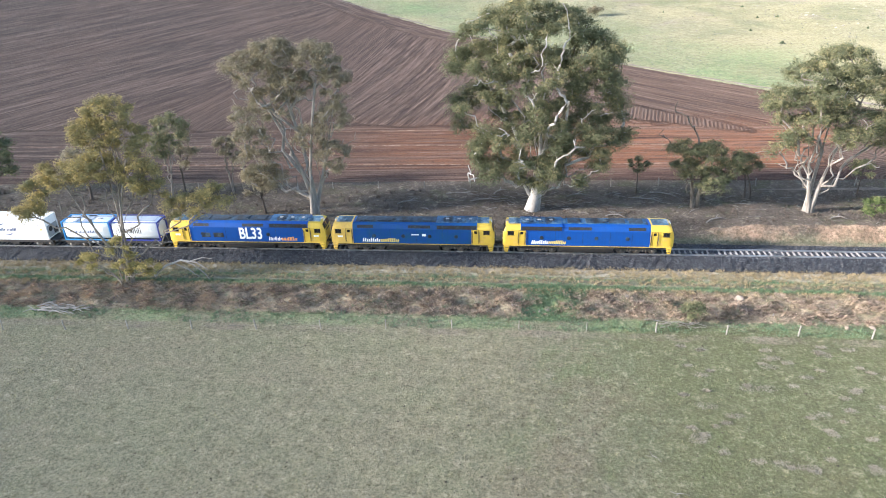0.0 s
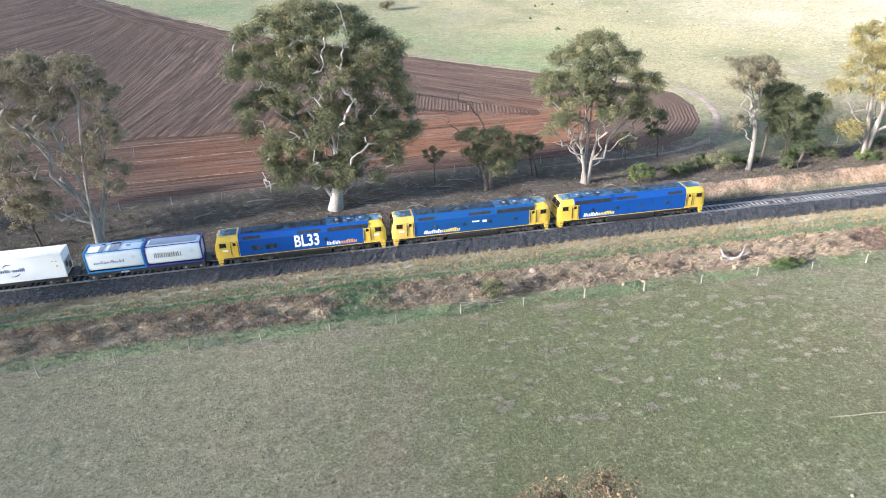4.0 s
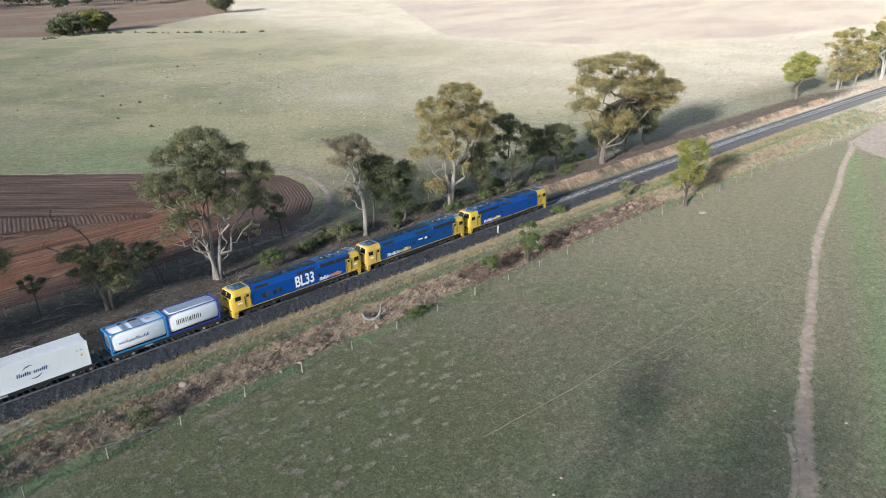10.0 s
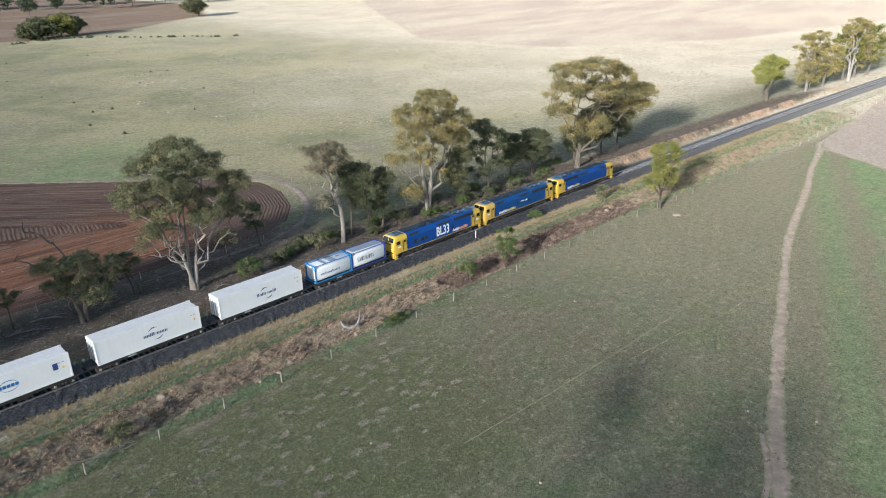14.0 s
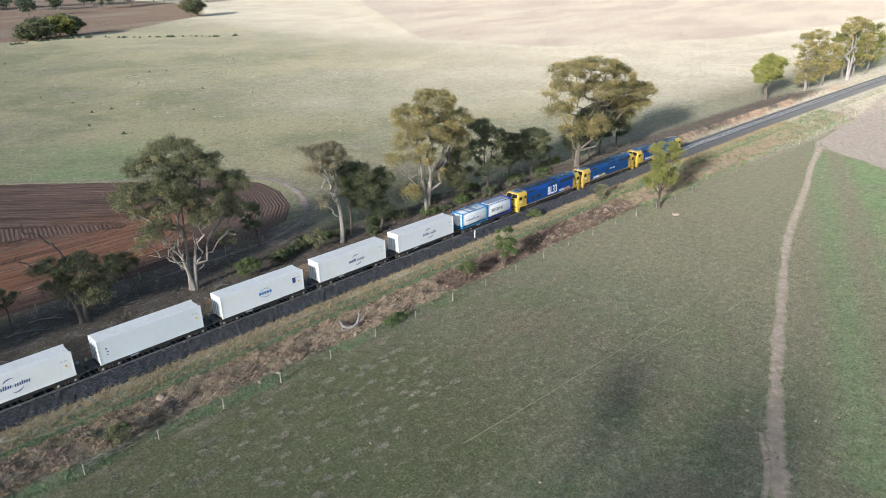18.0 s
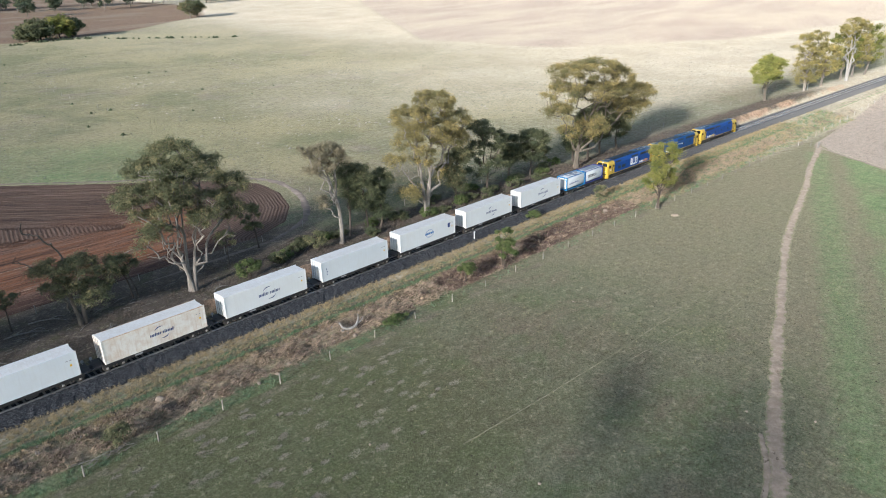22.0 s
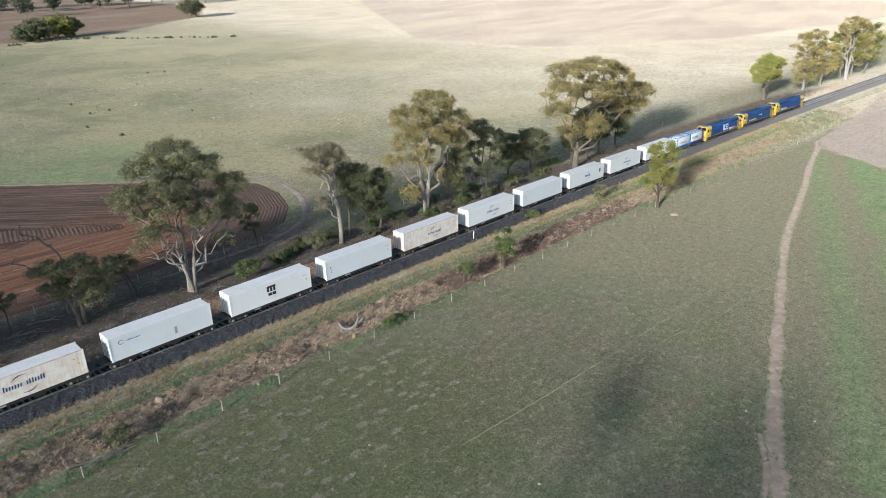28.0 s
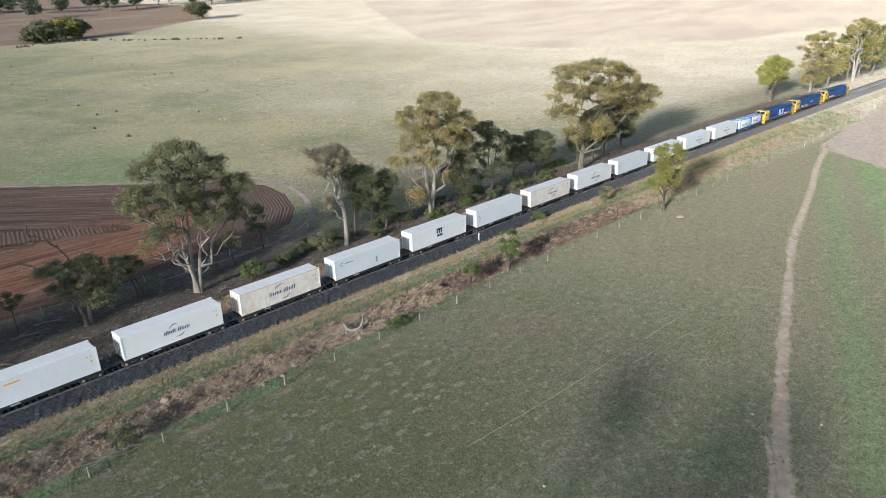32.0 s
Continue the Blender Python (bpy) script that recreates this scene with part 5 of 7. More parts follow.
def build_tank(frame_mat, label, bars, mat_bars, seed):
    """A twenty-foot tank container in its frame; zero at its underside."""
    e = thing("tank_container", label, "tank container", "tank containers")
    Lc, W, H = 6.38, 2.44, 2.59
    rings = []
    for x, r in ((-3.08, 0.85), (-3.04, 1.02), (-2.96, 1.13), (-2.84, 1.18), (2.84, 1.18), (2.96, 1.13), (3.04, 1.02), (3.08, 0.85)):
        rings.append([(x, r * tank_round(math.cos(6.2832 * q / 40)), 1.33 + r * tank_round(math.sin(6.2832 * q / 40))) for q in range(40)])
    part("tank_shell", Shape().loft(rings, True, True), "tank_white", e)
    for s in (-1, 1):
        part("side_rail", Shape().box(0, s * 1.17, 0.10, Lc - 0.2, 0.10, 0.18, 0.02), frame_mat, e)
        part("side_rail", Shape().box(0, s * 1.17, H - 0.05, Lc - 0.2, 0.08, 0.10, 0.02), frame_mat, e)
        fr = Shape()
        x = s * (Lc / 2 - 0.08)
        fr.box(x, 1.14, H / 2, 0.16, 0.15, H, 0.02).box(x, -1.14, H / 2, 0.16, 0.15, H, 0.02).box(x, 0, 0.09, 0.15, 2.2, 0.17, 0.02).box(x, 0, H - 0.09, 0.15, 2.2, 0.17, 0.02)
        part("end_frame", fr, frame_mat, e)
        for q in (-1, 1):
            part("diagonal_brace", Shape().tube([(x, q * 1.1, 0.9), (x, q * 0.3, 0.15)], 0.05, 6), frame_mat, e)
            part("diagonal_brace", Shape().tube([(x, q * 1.1, H - 0.8), (x, q * 0.4, H - 0.15)], 0.05, 6), frame_mat, e)
        part("saddle", Shape().box(s * 1.9, 0, 0.32, 0.3, 1.9, 0.3, 0.03), frame_mat, e)
    if seed == 1:
        part("walkway", Shape().box(0, 0.1, H - 0.03, 5.2, 1.5, 0.05), "tank_deck", e, "grey-blue roof deck")
    else:
        for x, w in ((-1.35, 0.45), (0.05, 1.1)):
            part("walkway", Shape().box(x, 0, H - 0.03, w, 2.2, 0.05), "tank_deck", e)
        part("walkway", Shape().box(0, 0.75, H - 0.03, 5.6, 0.4, 0.05), "tank_deck", e)
    part("manhole", Shape().tube([(-0.2, 0, H - 0.15), (-0.2, 0, H + 0.03)], 0.28, 14), "grey", e)
    part("valve_box", Shape().box(1.5, 0, H - 0.06, 0.5, 0.4, 0.14, 0.02), "grey", e)
    rnd = random.Random(seed)
    for s in (-1, 1):
        x0, x1 = bars
        h = 0.62 if seed == 1 else 0.36
        x = x0
        while x < x1:
            w = rnd.uniform(0.07, 0.13) if seed == 1 else rnd.uniform(0.05, 0.10)
            hh = h * rnd.choice((1.0, 1.0, 0.86)) if seed == 1 else h * rnd.choice((0.6, 0.6, 1.0))
            part("painted_bar", Shape().box(m_side(x, s), s * 1.185, 1.05 + hh / 2, w, 0.012, hh, 0.003), mat_bars, e)
            x += w + (rnd.uniform(0.10, 0.17) if seed == 1 else rnd.uniform(0.06, 0.12))
        part("painted_panel", Shape().box(m_side(2.05, s), s * 1.185, 1.55, 0.45, 0.01, 0.4, 0.003), "box_grey", e)
    return e


# the train: (thing, distance of its middle behind the leading end, height over the rail)
TRAIN = []
for i, spec in enumerate((
        ("locomotive", "clean blue and yellow diesel locomotive leading the train", "yellow", "yellow", "", False, "roof_blue", 1),
        ("locomotive", "weathered blue and yellow diesel locomotive with faded cabs", "yellow", "dull_yellow", "", True, "soot", 2),
        ("locomotive", "blue and yellow diesel locomotive with a large white painted number", "yellow", "yellow", "BL33", False, "soot", 3))):
    TRAIN.append((build_loco(*spec), (10.05, 31.0, 51.65)[i], 0.0, i == 0))
wag = build_wagon()
TRAIN.append((wag, 69.45, 0.0, False))
tagged(wag, "dark skeletal wagon carrying two tank containers", "wagon")
TRAIN.append((build_tank("tank_indigo", "white cylindrical tank container in an indigo frame", (-2.1, 0.9), "black_ink", 1), 69.45 - 3.2, 1.0, False))
TRAIN.append((build_tank("tank_blue", "white cylindrical tank container in a teal blue frame", (-2.2, 1.0), "navy", 2), 69.45 + 3.2, 1.0, False))
KINDS = [("arcs_small", "box_white"), ("arcs_small", "box_white"), ("ring", "box_white"), ("plain", "box_grey"), ("arcs", "box_white"), ("arcs_small", "box_rust"), ("plain", "box_grey"),
         ("block", "box_white"), ("corner", "box_grey"), ("arcs_big", "box_rust"), ("arcs", "box_white"), ("stripe", "box_grey"), ("plain", "box_white")]
WORDS = {"arcs": "white refrigerated container with a navy painted name between two arcs", "arcs_small": "white refrigerated container with a small navy name and arcs",
         "arcs_big": "rust-streaked white container with a large navy name and arcs", "ring": "white refrigerated container with a blue ring emblem",
         "plain": "plain pale grey refrigerated container with small markings", "block": "white container with a bold black block emblem",
         "corner": "pale grey container with a small blue mark at its end", "stripe": "pale grey container with a short brown-orange stripe"}
for i, (st, paint) in enumerate(KINDS):
    off = 78.0 + 14.72 * i + 6.095
    words = WORDS[st] if paint != "box_rust" or st == "arcs_big" else "rust-stained off-white container with a small navy name"
    TRAIN.append((build_container(st, paint, words, i), off, 1.0, False))
    wg = copy_thing(wag, Matrix())
    tagged(wg, "dark skeletal container wagon with two-axle bogies", "wagon")
    TRAIN.append((wg, off, 0.0, False))

# ---- trees, shrubs and grass ----
def tube_arrays(paths, n=6):
    """Tapered limbs from lists of (points, radii)."""
    V, F, o = [], [], 0
    for pts, rad in paths:
        P = np.asarray(pts, float)
        D = np.gradient(P, axis=0)
        D /= np.linalg.norm(D, axis=1, keepdims=True) + 1e-9
        ref = np.where(np.abs(D[:, 2:3]) > 0.9, np.array([[1.0, 0, 0]]), np.array([[0, 0, 1.0]]))
        A = np.cross(D, ref)
        A /= np.linalg.norm(A, axis=1, keepdims=True) + 1e-9
        B = np.cross(D, A)
        t = np.arange(n) * 2 * np.pi / n
        R = np.asarray(rad, float)[:, None, None]
        ring = P[:, None, :] + R * (A[:, None, :] * np.cos(t)[None, :, None] + B[:, None, :] * np.sin(t)[None, :, None])
        V.append(ring.reshape(-1, 3))
        m = len(P)
        idx = o + np.arange(m * n).reshape(m, n)
        nx = np.roll(idx, -1, axis=1)
        F.append(np.stack([idx[:-1], nx[:-1], nx[1:], idx[1:]], -1).reshape(-1, 4))
        o += m * n
    return np.concatenate(V), np.concatenate(F)


def leaf_arrays(rng, centers, radii, count, size, droop=0.5, flat=0.75):
    """Foliage pads: leaves as narrow blades on a ragged dome round each centre, some hanging below it."""
    C = np.repeat(np.asarray(centers), count, axis=0)
    Rr = np.repeat(np.asarray(radii), count)
    tone = np.repeat(rng.uniform(0, 1, len(radii)), count)
    n = len(C)
    d = rng.randn(n, 3)
    d /= np.linalg.norm(d, axis=1, keepdims=True)
    d[:, 2] = np.where((d[:, 2] < -0.3) & (rng.rand(n) < 0.75), -d[:, 2], d[:, 2])
    ang = np.arctan2(d[:, 1], d[:, 0])
    ph = np.repeat(rng.uniform(0, 6.28, (len(radii), 3)), count, axis=0)
    lump = 1 + 0.28 * np.sin(3 * ang + ph[:, 0]) + 0.22 * np.sin(5 * ang + 4 * d[:, 2] + ph[:, 1]) + 0.2 * np.sin(6 * d[:, 2] + ph[:, 2])
    rr = Rr * lump * rng.uniform(0.12, 1.0, n) ** 0.45
    P = C + d * rr[:, None] * np.array([1, 1, flat])
    hang = (rng.rand(n) < 0.16) * rng.uniform(0, 0.8, n) * Rr
    P[:, 2] -= hang
    tip = np.clip(rr / Rr - 0.55, 0, 0.6) / 0.6 * tone * (hang == 0)
    nrm = d * np.array([1, 1, 1 / flat]) + 0.45 * rng.randn(n, 3)
    nrm /= np.linalg.norm(nrm, axis=1, keepdims=True)
    ax = rng.randn(n, 3)
    ax[:, 2] = ax[:, 2] * 0.5 - droop
    ax -= nrm * (ax * nrm).sum(1)[:, None]
    ax /= np.linalg.norm(ax, axis=1, keepdims=True)
    sd = np.cross(ax, nrm)
    s = size * rng.uniform(0.55, 1.35, n)[:, None]
    a, b = ax * s * 0.5, sd * s * 0.30
    V = np.stack([P - a + b, P + a, P - a - b], 1).reshape(-1, 3)
    F = np.arange(n * 3).reshape(n, 3)
    return V, F, {"tone": np.repeat(tone, 3), "tip": np.repeat(tip, 3)}


def make_tree(name, label, x, y, height, lobes, trunk, bark, leaf, seed, clumps=90, per=90, leaf_size=0.42, clump_r=1.05, stems=1, fork=0.3, bare=0, group="", cat="tree", z=None, flat=0.75, dead=()):
    """lobes: crown masses (dx, dy, z, rx, ry, rz) over the foot; clumps are spread in them and limbs grow to each."""
    rng = np.random.RandomState(seed)
    if 160 < x < 420 and y < 95:
        q = 1 - float(climb(x)) / 39
        x, y = 3.5 + (x - 3.5) * q, y * q
    z0 = gz(x, y) - 0.15 if z is None else z
    if height > 12 and leaf_size < 0.5:
        lobes = [(a, b, c - 1.15 * clump_r * c / height, d, f, g) for a, b, c, d, f, g in lobes]
    e = thing(name, label, cat, group, at=Matrix.Translation((x, y, z0)))
    vol = np.array([l[3] * l[4] * l[5] for l in lobes]) ** 0.67
    # foliage pads on the outside of each mass, kept apart so that gaps and limbs show between them
    npads = max(5, int(clumps * 0.45))
    tgt = []
    for j in rng.choice(len(lobes), npads, p=vol / vol.sum()):
        l, best, score = lobes[j], None, -1e9
        for _ in range(4):
            d = rng.randn(3)
            d /= np.linalg.norm(d)
            d[2] = abs(d[2]) if rng.rand() < 0.5 else d[2]
            r = rng.uniform(0.45, 1.0) ** 0.5
            p = np.array((l[0] + d[0] * r * l[3], l[1] + d[1] * r * l[4], l[2] + d[2] * r * l[5]))
            deep = min([math.hypot((p[0] - o[0]) / o[3], (p[1] - o[1]) / o[4], (p[2] - o[2]) / o[5]) for o in lobes])
            gap_ = min([math.dist(p, q) for q in tgt[-60:]] or [1.0])
            sc = min(gap_, clump_r * 1.5) + 1.6 * clump_r * min(deep, 0.8)
            if sc > score:
                best, score = p, sc
        tgt.append(list(best))
    spikes = [[d[0] + rng.randn() * d[3], d[1] + rng.randn() * d[3], d[2] + rng.randn() * d[3]] for d in dead for _ in range(3)]
    bare = int(bare * 0.5) + len(spikes)
    tgt = np.array(spikes + tgt)
    # stems
    nodes, par = [], []
    top = np.average(np.array([[l[0], l[1], l[2]] for l in lobes]), axis=0, weights=vol)
    for s in range(stems):
        a = rng.uniform(0, 6.28)
        sp = (0.0 if stems == 1 else 1.0)
        aim = top if stems == 1 else np.array(lobes[s % len(lobes)][:3], float)
        base = np.array([sp * 0.35 * math.cos(a), sp * 0.35 * math.sin(a), 0.0])
        m = 13
        prev = -1
        bend = rng.randn(2) * height * 0.018
        for i in range(m):
            t = i / (m - 1)
            hgt = t * max(aim[2] * 0.92, height * fork)
            q = np.array([base[0] + (aim[0] - base[0]) * t ** 1.6 + bend[0] * math.sin(3.1 * t), base[1] + (aim[1] - base[1]) * t ** 1.6 + bend[1] * math.sin(3.1 * t), hgt])
            nodes.append(q)
            par.append(prev)
            prev = len(nodes) - 1
    # main limbs leave the stems low and sweep up to the underside of each crown mass
    ns = len(nodes)
    for l in sorted(lobes, key=lambda l: l[2]):
        N = np.array(nodes)[:ns]
        p = np.array([l[0], l[1], l[2] - 0.35 * l[5]])
        want = max(p[2] * rng.uniform(0.22, 0.5), height * fork)
        if want > p[2] - 1.0:
            want = p[2] * 0.6
        dist = np.abs(N[:, 2] - want) + 0.5 * np.hypot(N[:, 0] - p[0], N[:, 1] - p[1])
        prev = int(np.argmin(dist))
        q0 = N[prev]
        L = np.linalg.norm(p - q0)
        if L < 1.0:
            continue
        jit = rng.randn(8, 3) * L * 0.045
        for sidx in range(1, 9):
            t = sidx / 8
            q = q0 + (p - q0) * np.array([t ** 0.85, t ** 0.85, t]) + jit[sidx - 1] * (sidx < 8)
            nodes.append(q)
            par.append(prev)
            prev = len(nodes) - 1
    order = np.argsort(np.linalg.norm(tgt - np.array([top[0], top[1], height * fork]), axis=1))
    for i in order:
        p = tgt[i]
        N = np.array(nodes)
        dist = np.linalg.norm(N - p, axis=1) + 1.6 * np.maximum(0, N[:, 2] - p[2] + 0.4) + 40 * (N[:, 2] < height * fork * 0.8)
        j = int(np.argmin(dist))
        q0 = N[j]
        L = np.linalg.norm(p - q0)
        steps = 2 if L < 1.6 else 4
        prev = j
        jit = rng.randn(steps, 3) * L * 0.06
        for sidx in range(1, steps + 1):
            t = sidx / steps
            q = q0 + (p - q0) * t
            q = q + (jit[sidx - 1] if sidx < steps else 0)
            q[2] += math.sin(t * 3.1416) * L * 0.07
            nodes.append(q)
            par.append(prev)
            prev = len(nodes) - 1
    N = np.array(nodes)
    cnt = np.zeros(len(N))
    has = np.zeros(len(N), bool)
    for i, p_ in enumerate(par):
        if p_ >= 0:
            has[p_] = True
    cnt[~has] = 1
    for i in range(len(N) - 1, -1, -1):
        if par[i] >= 0:
            cnt[par[i]] += cnt[i]
    rad = trunk * (cnt / cnt.max()) ** 0.5
    rad = np.clip(rad, 0.03, trunk)
    for i in range(len(N)):
        rad[i] *= 1 + 0.4 * max(0.0, 1 - N[i, 2] / 2.4) ** 1.4
    # chains: each stem and each main limb with its twigs is a part
    kids = {}
    for i, p_ in enumerate(par):
        kids.setdefault(p_, []).append(i)
    owner = {}
    for i, p_ in enumerate(par):
        owner[i] = ("s", i) if p_ < 0 else (("l", i) if p_ < ns and i >= ns else owner[p_])
    groups = {}
    start = [(r, -1) for r in kids[-1]]
    while start:
        i, p_ = start.pop()
        pts, rr = ([N[p_]], [min(rad[p_], rad[i] * 1.25)]) if p_ >= 0 else ([], [])
        own = owner[i]
        while True:
            pts.append(N[i])
            rr.append(rad[i])
            ch = kids.get(i, [])
            if not ch:
                break
            ch = sorted(ch, key=lambda q: (owner[q] != own, -rad[q]))
            for q in ch[1:]:
                start.append((q, i))
            if owner[ch[0]] != own:
                start.append((ch[0], i))
                break
            i = ch[0]
        if len(pts) >= 2:
            groups.setdefault(own, []).append((pts, rr))
    stems_ = [g for g in groups if g[0] == "s"]
    twigs_ = []
    for g in groups:
        if g[0] == "l" and (len(groups[g]) < 6 or len(lobes) < 4):
            groups[stems_[0]] += groups[g]
        elif g[0] == "l":
            twigs_.append(g)
    for g in stems_:
        V, F = tube_arrays(groups[g], 8)
        part("trunk", raw_mesh("trunk", V, F, bark), bark, e)
    for g in twigs_:
        V, F = tube_arrays(groups[g], 6)
        part("limb", raw_mesh("limb", V, F, bark), bark, e)
    keep = tgt[bare:] if bare else tgt
    fine = leaf_size < 0.5
    sr = clump_r * rng.uniform(0.7, 1.45, len(keep)) * (1.0 if fine else 1.15)
    each = max(6, int(per * (1.75 if fine else 1.0) * clumps / npads))
    V, F, tint = leaf_arrays(rng, keep, sr, each, leaf_size * (0.74 if fine else 1.0), flat=flat * 0.9)
    part("crown", raw_mesh("crown", V, F, leaf, False, tint), leaf, e)
    return e


def plant_trees():
    T = make_tree
    # the tall gum beside the line
    T("gum_tree", "very tall pale-trunked gum tree with a dense grey-green crown", 3.5, 86.2, 29,
      [(-5.0, 0, 25.2, 4.6, 4.2, 2.6), (-1.6, 0, 22.3, 4.4, 3.8, 3.2), (-0.6, 0, 26.9, 4.2, 4.0, 2.0), (1.9, 0, 24.8, 4.6, 4.2, 3.2), (6.7, 0, 21.4, 3.8, 3.8, 3.3), (-6.4, 0, 20.2, 4.8, 4.2, 3.4), (0.7, -0.5, 18.7, 6.0, 4.6, 4.1), (7.8, 0, 17.2, 3.1, 3.4, 3.5), (-7.1, 0, 14.4, 4.2, 4, 3.7),
       (-0.5, -1, 11.4, 5.6, 4.4, 3.7), (6.9, 0, 10.6, 4.3, 4, 3.4), (5.7, -0.5, 6.9, 4.1, 3.4, 2.2), (-4.9, -0.5, 9.1, 3.7, 3.6, 2.7), (0.5, -1.5, 6.4, 3.6, 3, 2.0), (-5.6, -0.5, 6.5, 2.3, 2.4, 1.6), (10.5, 0, 12.5, 1.5, 2, 2.9), (2.6, -1.6, 4.9, 2.0, 1.6, 1.3)],
      0.80, "bark_chalk", "leaf_gum", 11, 800, 205, 0.29, 1.2, 1, 0.10, 70, dead=((3.0, -5.2, 17.0, 1.2), (-3.6, -5.0, 13.6, 1.2), (5.6, -5.0, 13.0, 1.1), (-0.5, -5.2, 20.5, 1.3), (-6.0, -4.8, 18.6, 1.0), (1.0, -5.0, 14.0, 1.3), (2.6, -4.8, 26.0, 1.0), (-7.0, -4.2, 7.5, 0.8), (3.5, -4.6, 9.5, 0.7), (-1.5, -4.4, 9.5, 0.7), (-8.5, -2.5, 4.6, 0.6), (1.8, -4.0, 22.0, 0.9)))
    T("gum_tree", "spreading gum tree with pale forked limbs and an open crown", 39.5, 85.2, 22.5,
      [(0.5, 0, 20.6, 3.3, 3.2, 1.6), (-3.0, 0, 18.4, 3.2, 3, 2.1), (3.6, 0, 17.9, 3.1, 3, 1.8), (7.8, 0, 14.5, 2.2, 2.2, 1.8), (-5.8, 0, 15.4, 2.4, 2.4, 1.8), (-1.7, -0.5, 15.9, 3.6, 3, 1.7), (7.4, 0, 10.7, 1.7, 1.8, 1.6), (3.2, -1, 13.2, 2.7, 2.4, 1.4), (-4.9, 0, 12.4, 1.6, 1.6, 1.0), (-5.2, -0.5, 9.0, 1.3, 1.2, 0.7), (-1.5, -2, 12.8, 2.6, 1.8, 1.6), (2.2, -2, 11.4, 2.2, 1.6, 1.3), (-4.0, -1, 10.8, 1.8, 1.6, 1.2)],
      0.30, "bark_white", "leaf_gum", 12, 500, 105, 0.27, 1.0, 3, 0.13, 26, dead=((-6.4, 0, 7.2, 0.6), (6.6, -1, 8.0, 0.7), (-3.6, 0, 6.2, 0.5)))
    T("gum_tree", "thin-crowned old gum tree with bare grey branches", -26.2, 82.7, 24.5,
      [(-6.2, 0, 21.2, 3.4, 3, 2.4), (-3.0, 0, 23.0, 3.0, 2.8, 1.8), (2.3, 0, 22.4, 3.0, 2.8, 2.0), (4.3, 0, 19.4, 2.0, 2.2, 2.2), (-7.2, 0, 14.8, 2.8, 2.4, 1.6), (3.8, 0, 14.6, 2.1, 2.1, 2.0), (-2.5, 0, 16.2, 2.0, 2.0, 1.8), (3.2, 0, 9.4, 2.2, 2.1, 2.0), (-6.3, 0, 6.4, 2.9, 2.4, 1.7), (-7.1, 0, 8.8, 2.7, 2.4, 1.4), (-7.6, 0, 11.8, 2.6, 2.2, 1.5), (-1.0, 0, 19.4, 2.8, 2.4, 1.6), (0.6, 0, 12.2, 2.2, 2.0, 1.5), (-4.4, 0, 17.4, 2.0, 2.0, 1.4)],
      0.34, "bark_ash", "leaf_thin", 13, 1060, 62, 0.26, 0.8, 4, 0.15, 230, dead=((-4.5, -1.5, 17.5, 1.2), (0.5, -1.5, 15.0, 1.3), (-5.0, -1.5, 12.5, 1.2), (0.5, -1.5, 19.5, 1.2), (-2.0, -1.5, 13.0, 1.2), (2.0, -1.5, 12.0, 1.0), (-7.0, -1.0, 18.5, 0.9), (-9, 0, 16.5, 0.8), (-1.5, -1, 19, 0.8), (6, 0, 11.5, 0.6), (-8.5, 0, 13.5, 0.6)))
    T("gum_tree", "half-dead dark gum with bare upright twigs and low foliage", 25.5, 87.2, 12,
      [(-2.4, 0, 8.2, 1.8, 1.7, 1.3), (0.7, 0, 7.2, 2.7, 2.2, 2.0), (4.0, 0, 6.2, 1.7, 1.6, 1.8), (1.5, -0.5, 4.0, 2.3, 2.0, 1.7), (-2.0, 0, 5.8, 1.8, 1.6, 1.3)], 0.26, "bark_pale", "leaf_gum", 14, 170, 115, 0.25, 0.8, 2, 0.12, 4, dead=((-4.0, 0, 14.6, 0.4), (-2.9, 0, 13.2, 0.5), (-2.1, 0, 12.0, 0.5), (-0.2, 0, 9.4, 0.4), (-5.0, 0, 10.5, 0.5)))
    T("gum_tree", "slender white-trunked gum tree with a narrow crown", 64.5, 83.8, 19,
      [(-1.1, 0, 16.7, 2.3, 2.0, 1.0), (-3.6, 0, 16.4, 1.5, 1.5, 0.8), (-2.8, 0, 14.3, 2.2, 2.0, 1.0), (0.0, 0, 15.0, 2.1, 2.0, 1.0), (-5.0, 0, 17.8, 1.1, 1.0, 0.5), (-2.6, 0, 8.1, 1.2, 1.2, 1.1)], 0.32, "bark_white", "leaf_thin", 15, 120, 110, 0.26, 0.9, 1, 0.35, 14)
    for i, (x, y, h, lobes) in enumerate(((68.0, 86.0, 13.8, [(0.4, 0, 12.0, 2.6, 2.4, 1.7), (0.1, 0, 9.4, 2.3, 2.2, 1.6), (0.7, 0, 7.0, 1.1, 1.1, 0.9)]), (71.2, 85.2, 12.8, [(-1.0, 0, 11.0, 2.0, 2.0, 1.7), (-0.1, 0, 8.1, 2.4, 2.2, 1.5), (-1.5, 0, 6.0, 1.4, 1.3, 0.9)]), (74.3, 85.4, 10.4, [(0.3, 0, 8.3, 2.1, 2.0, 1.8), (-0.8, 0, 5.6, 1.5, 1.4, 1.2), (-0.1, 0, 3.2, 1.7, 1.5, 1.0)]))):
        T("gum_tree", "dark green young gum with a slim dark trunk", x, y, h, lobes, 0.17, "bark_dark", "leaf_dark", 20 + i, 90, 150, 0.26, 0.95, 1, 0.3)
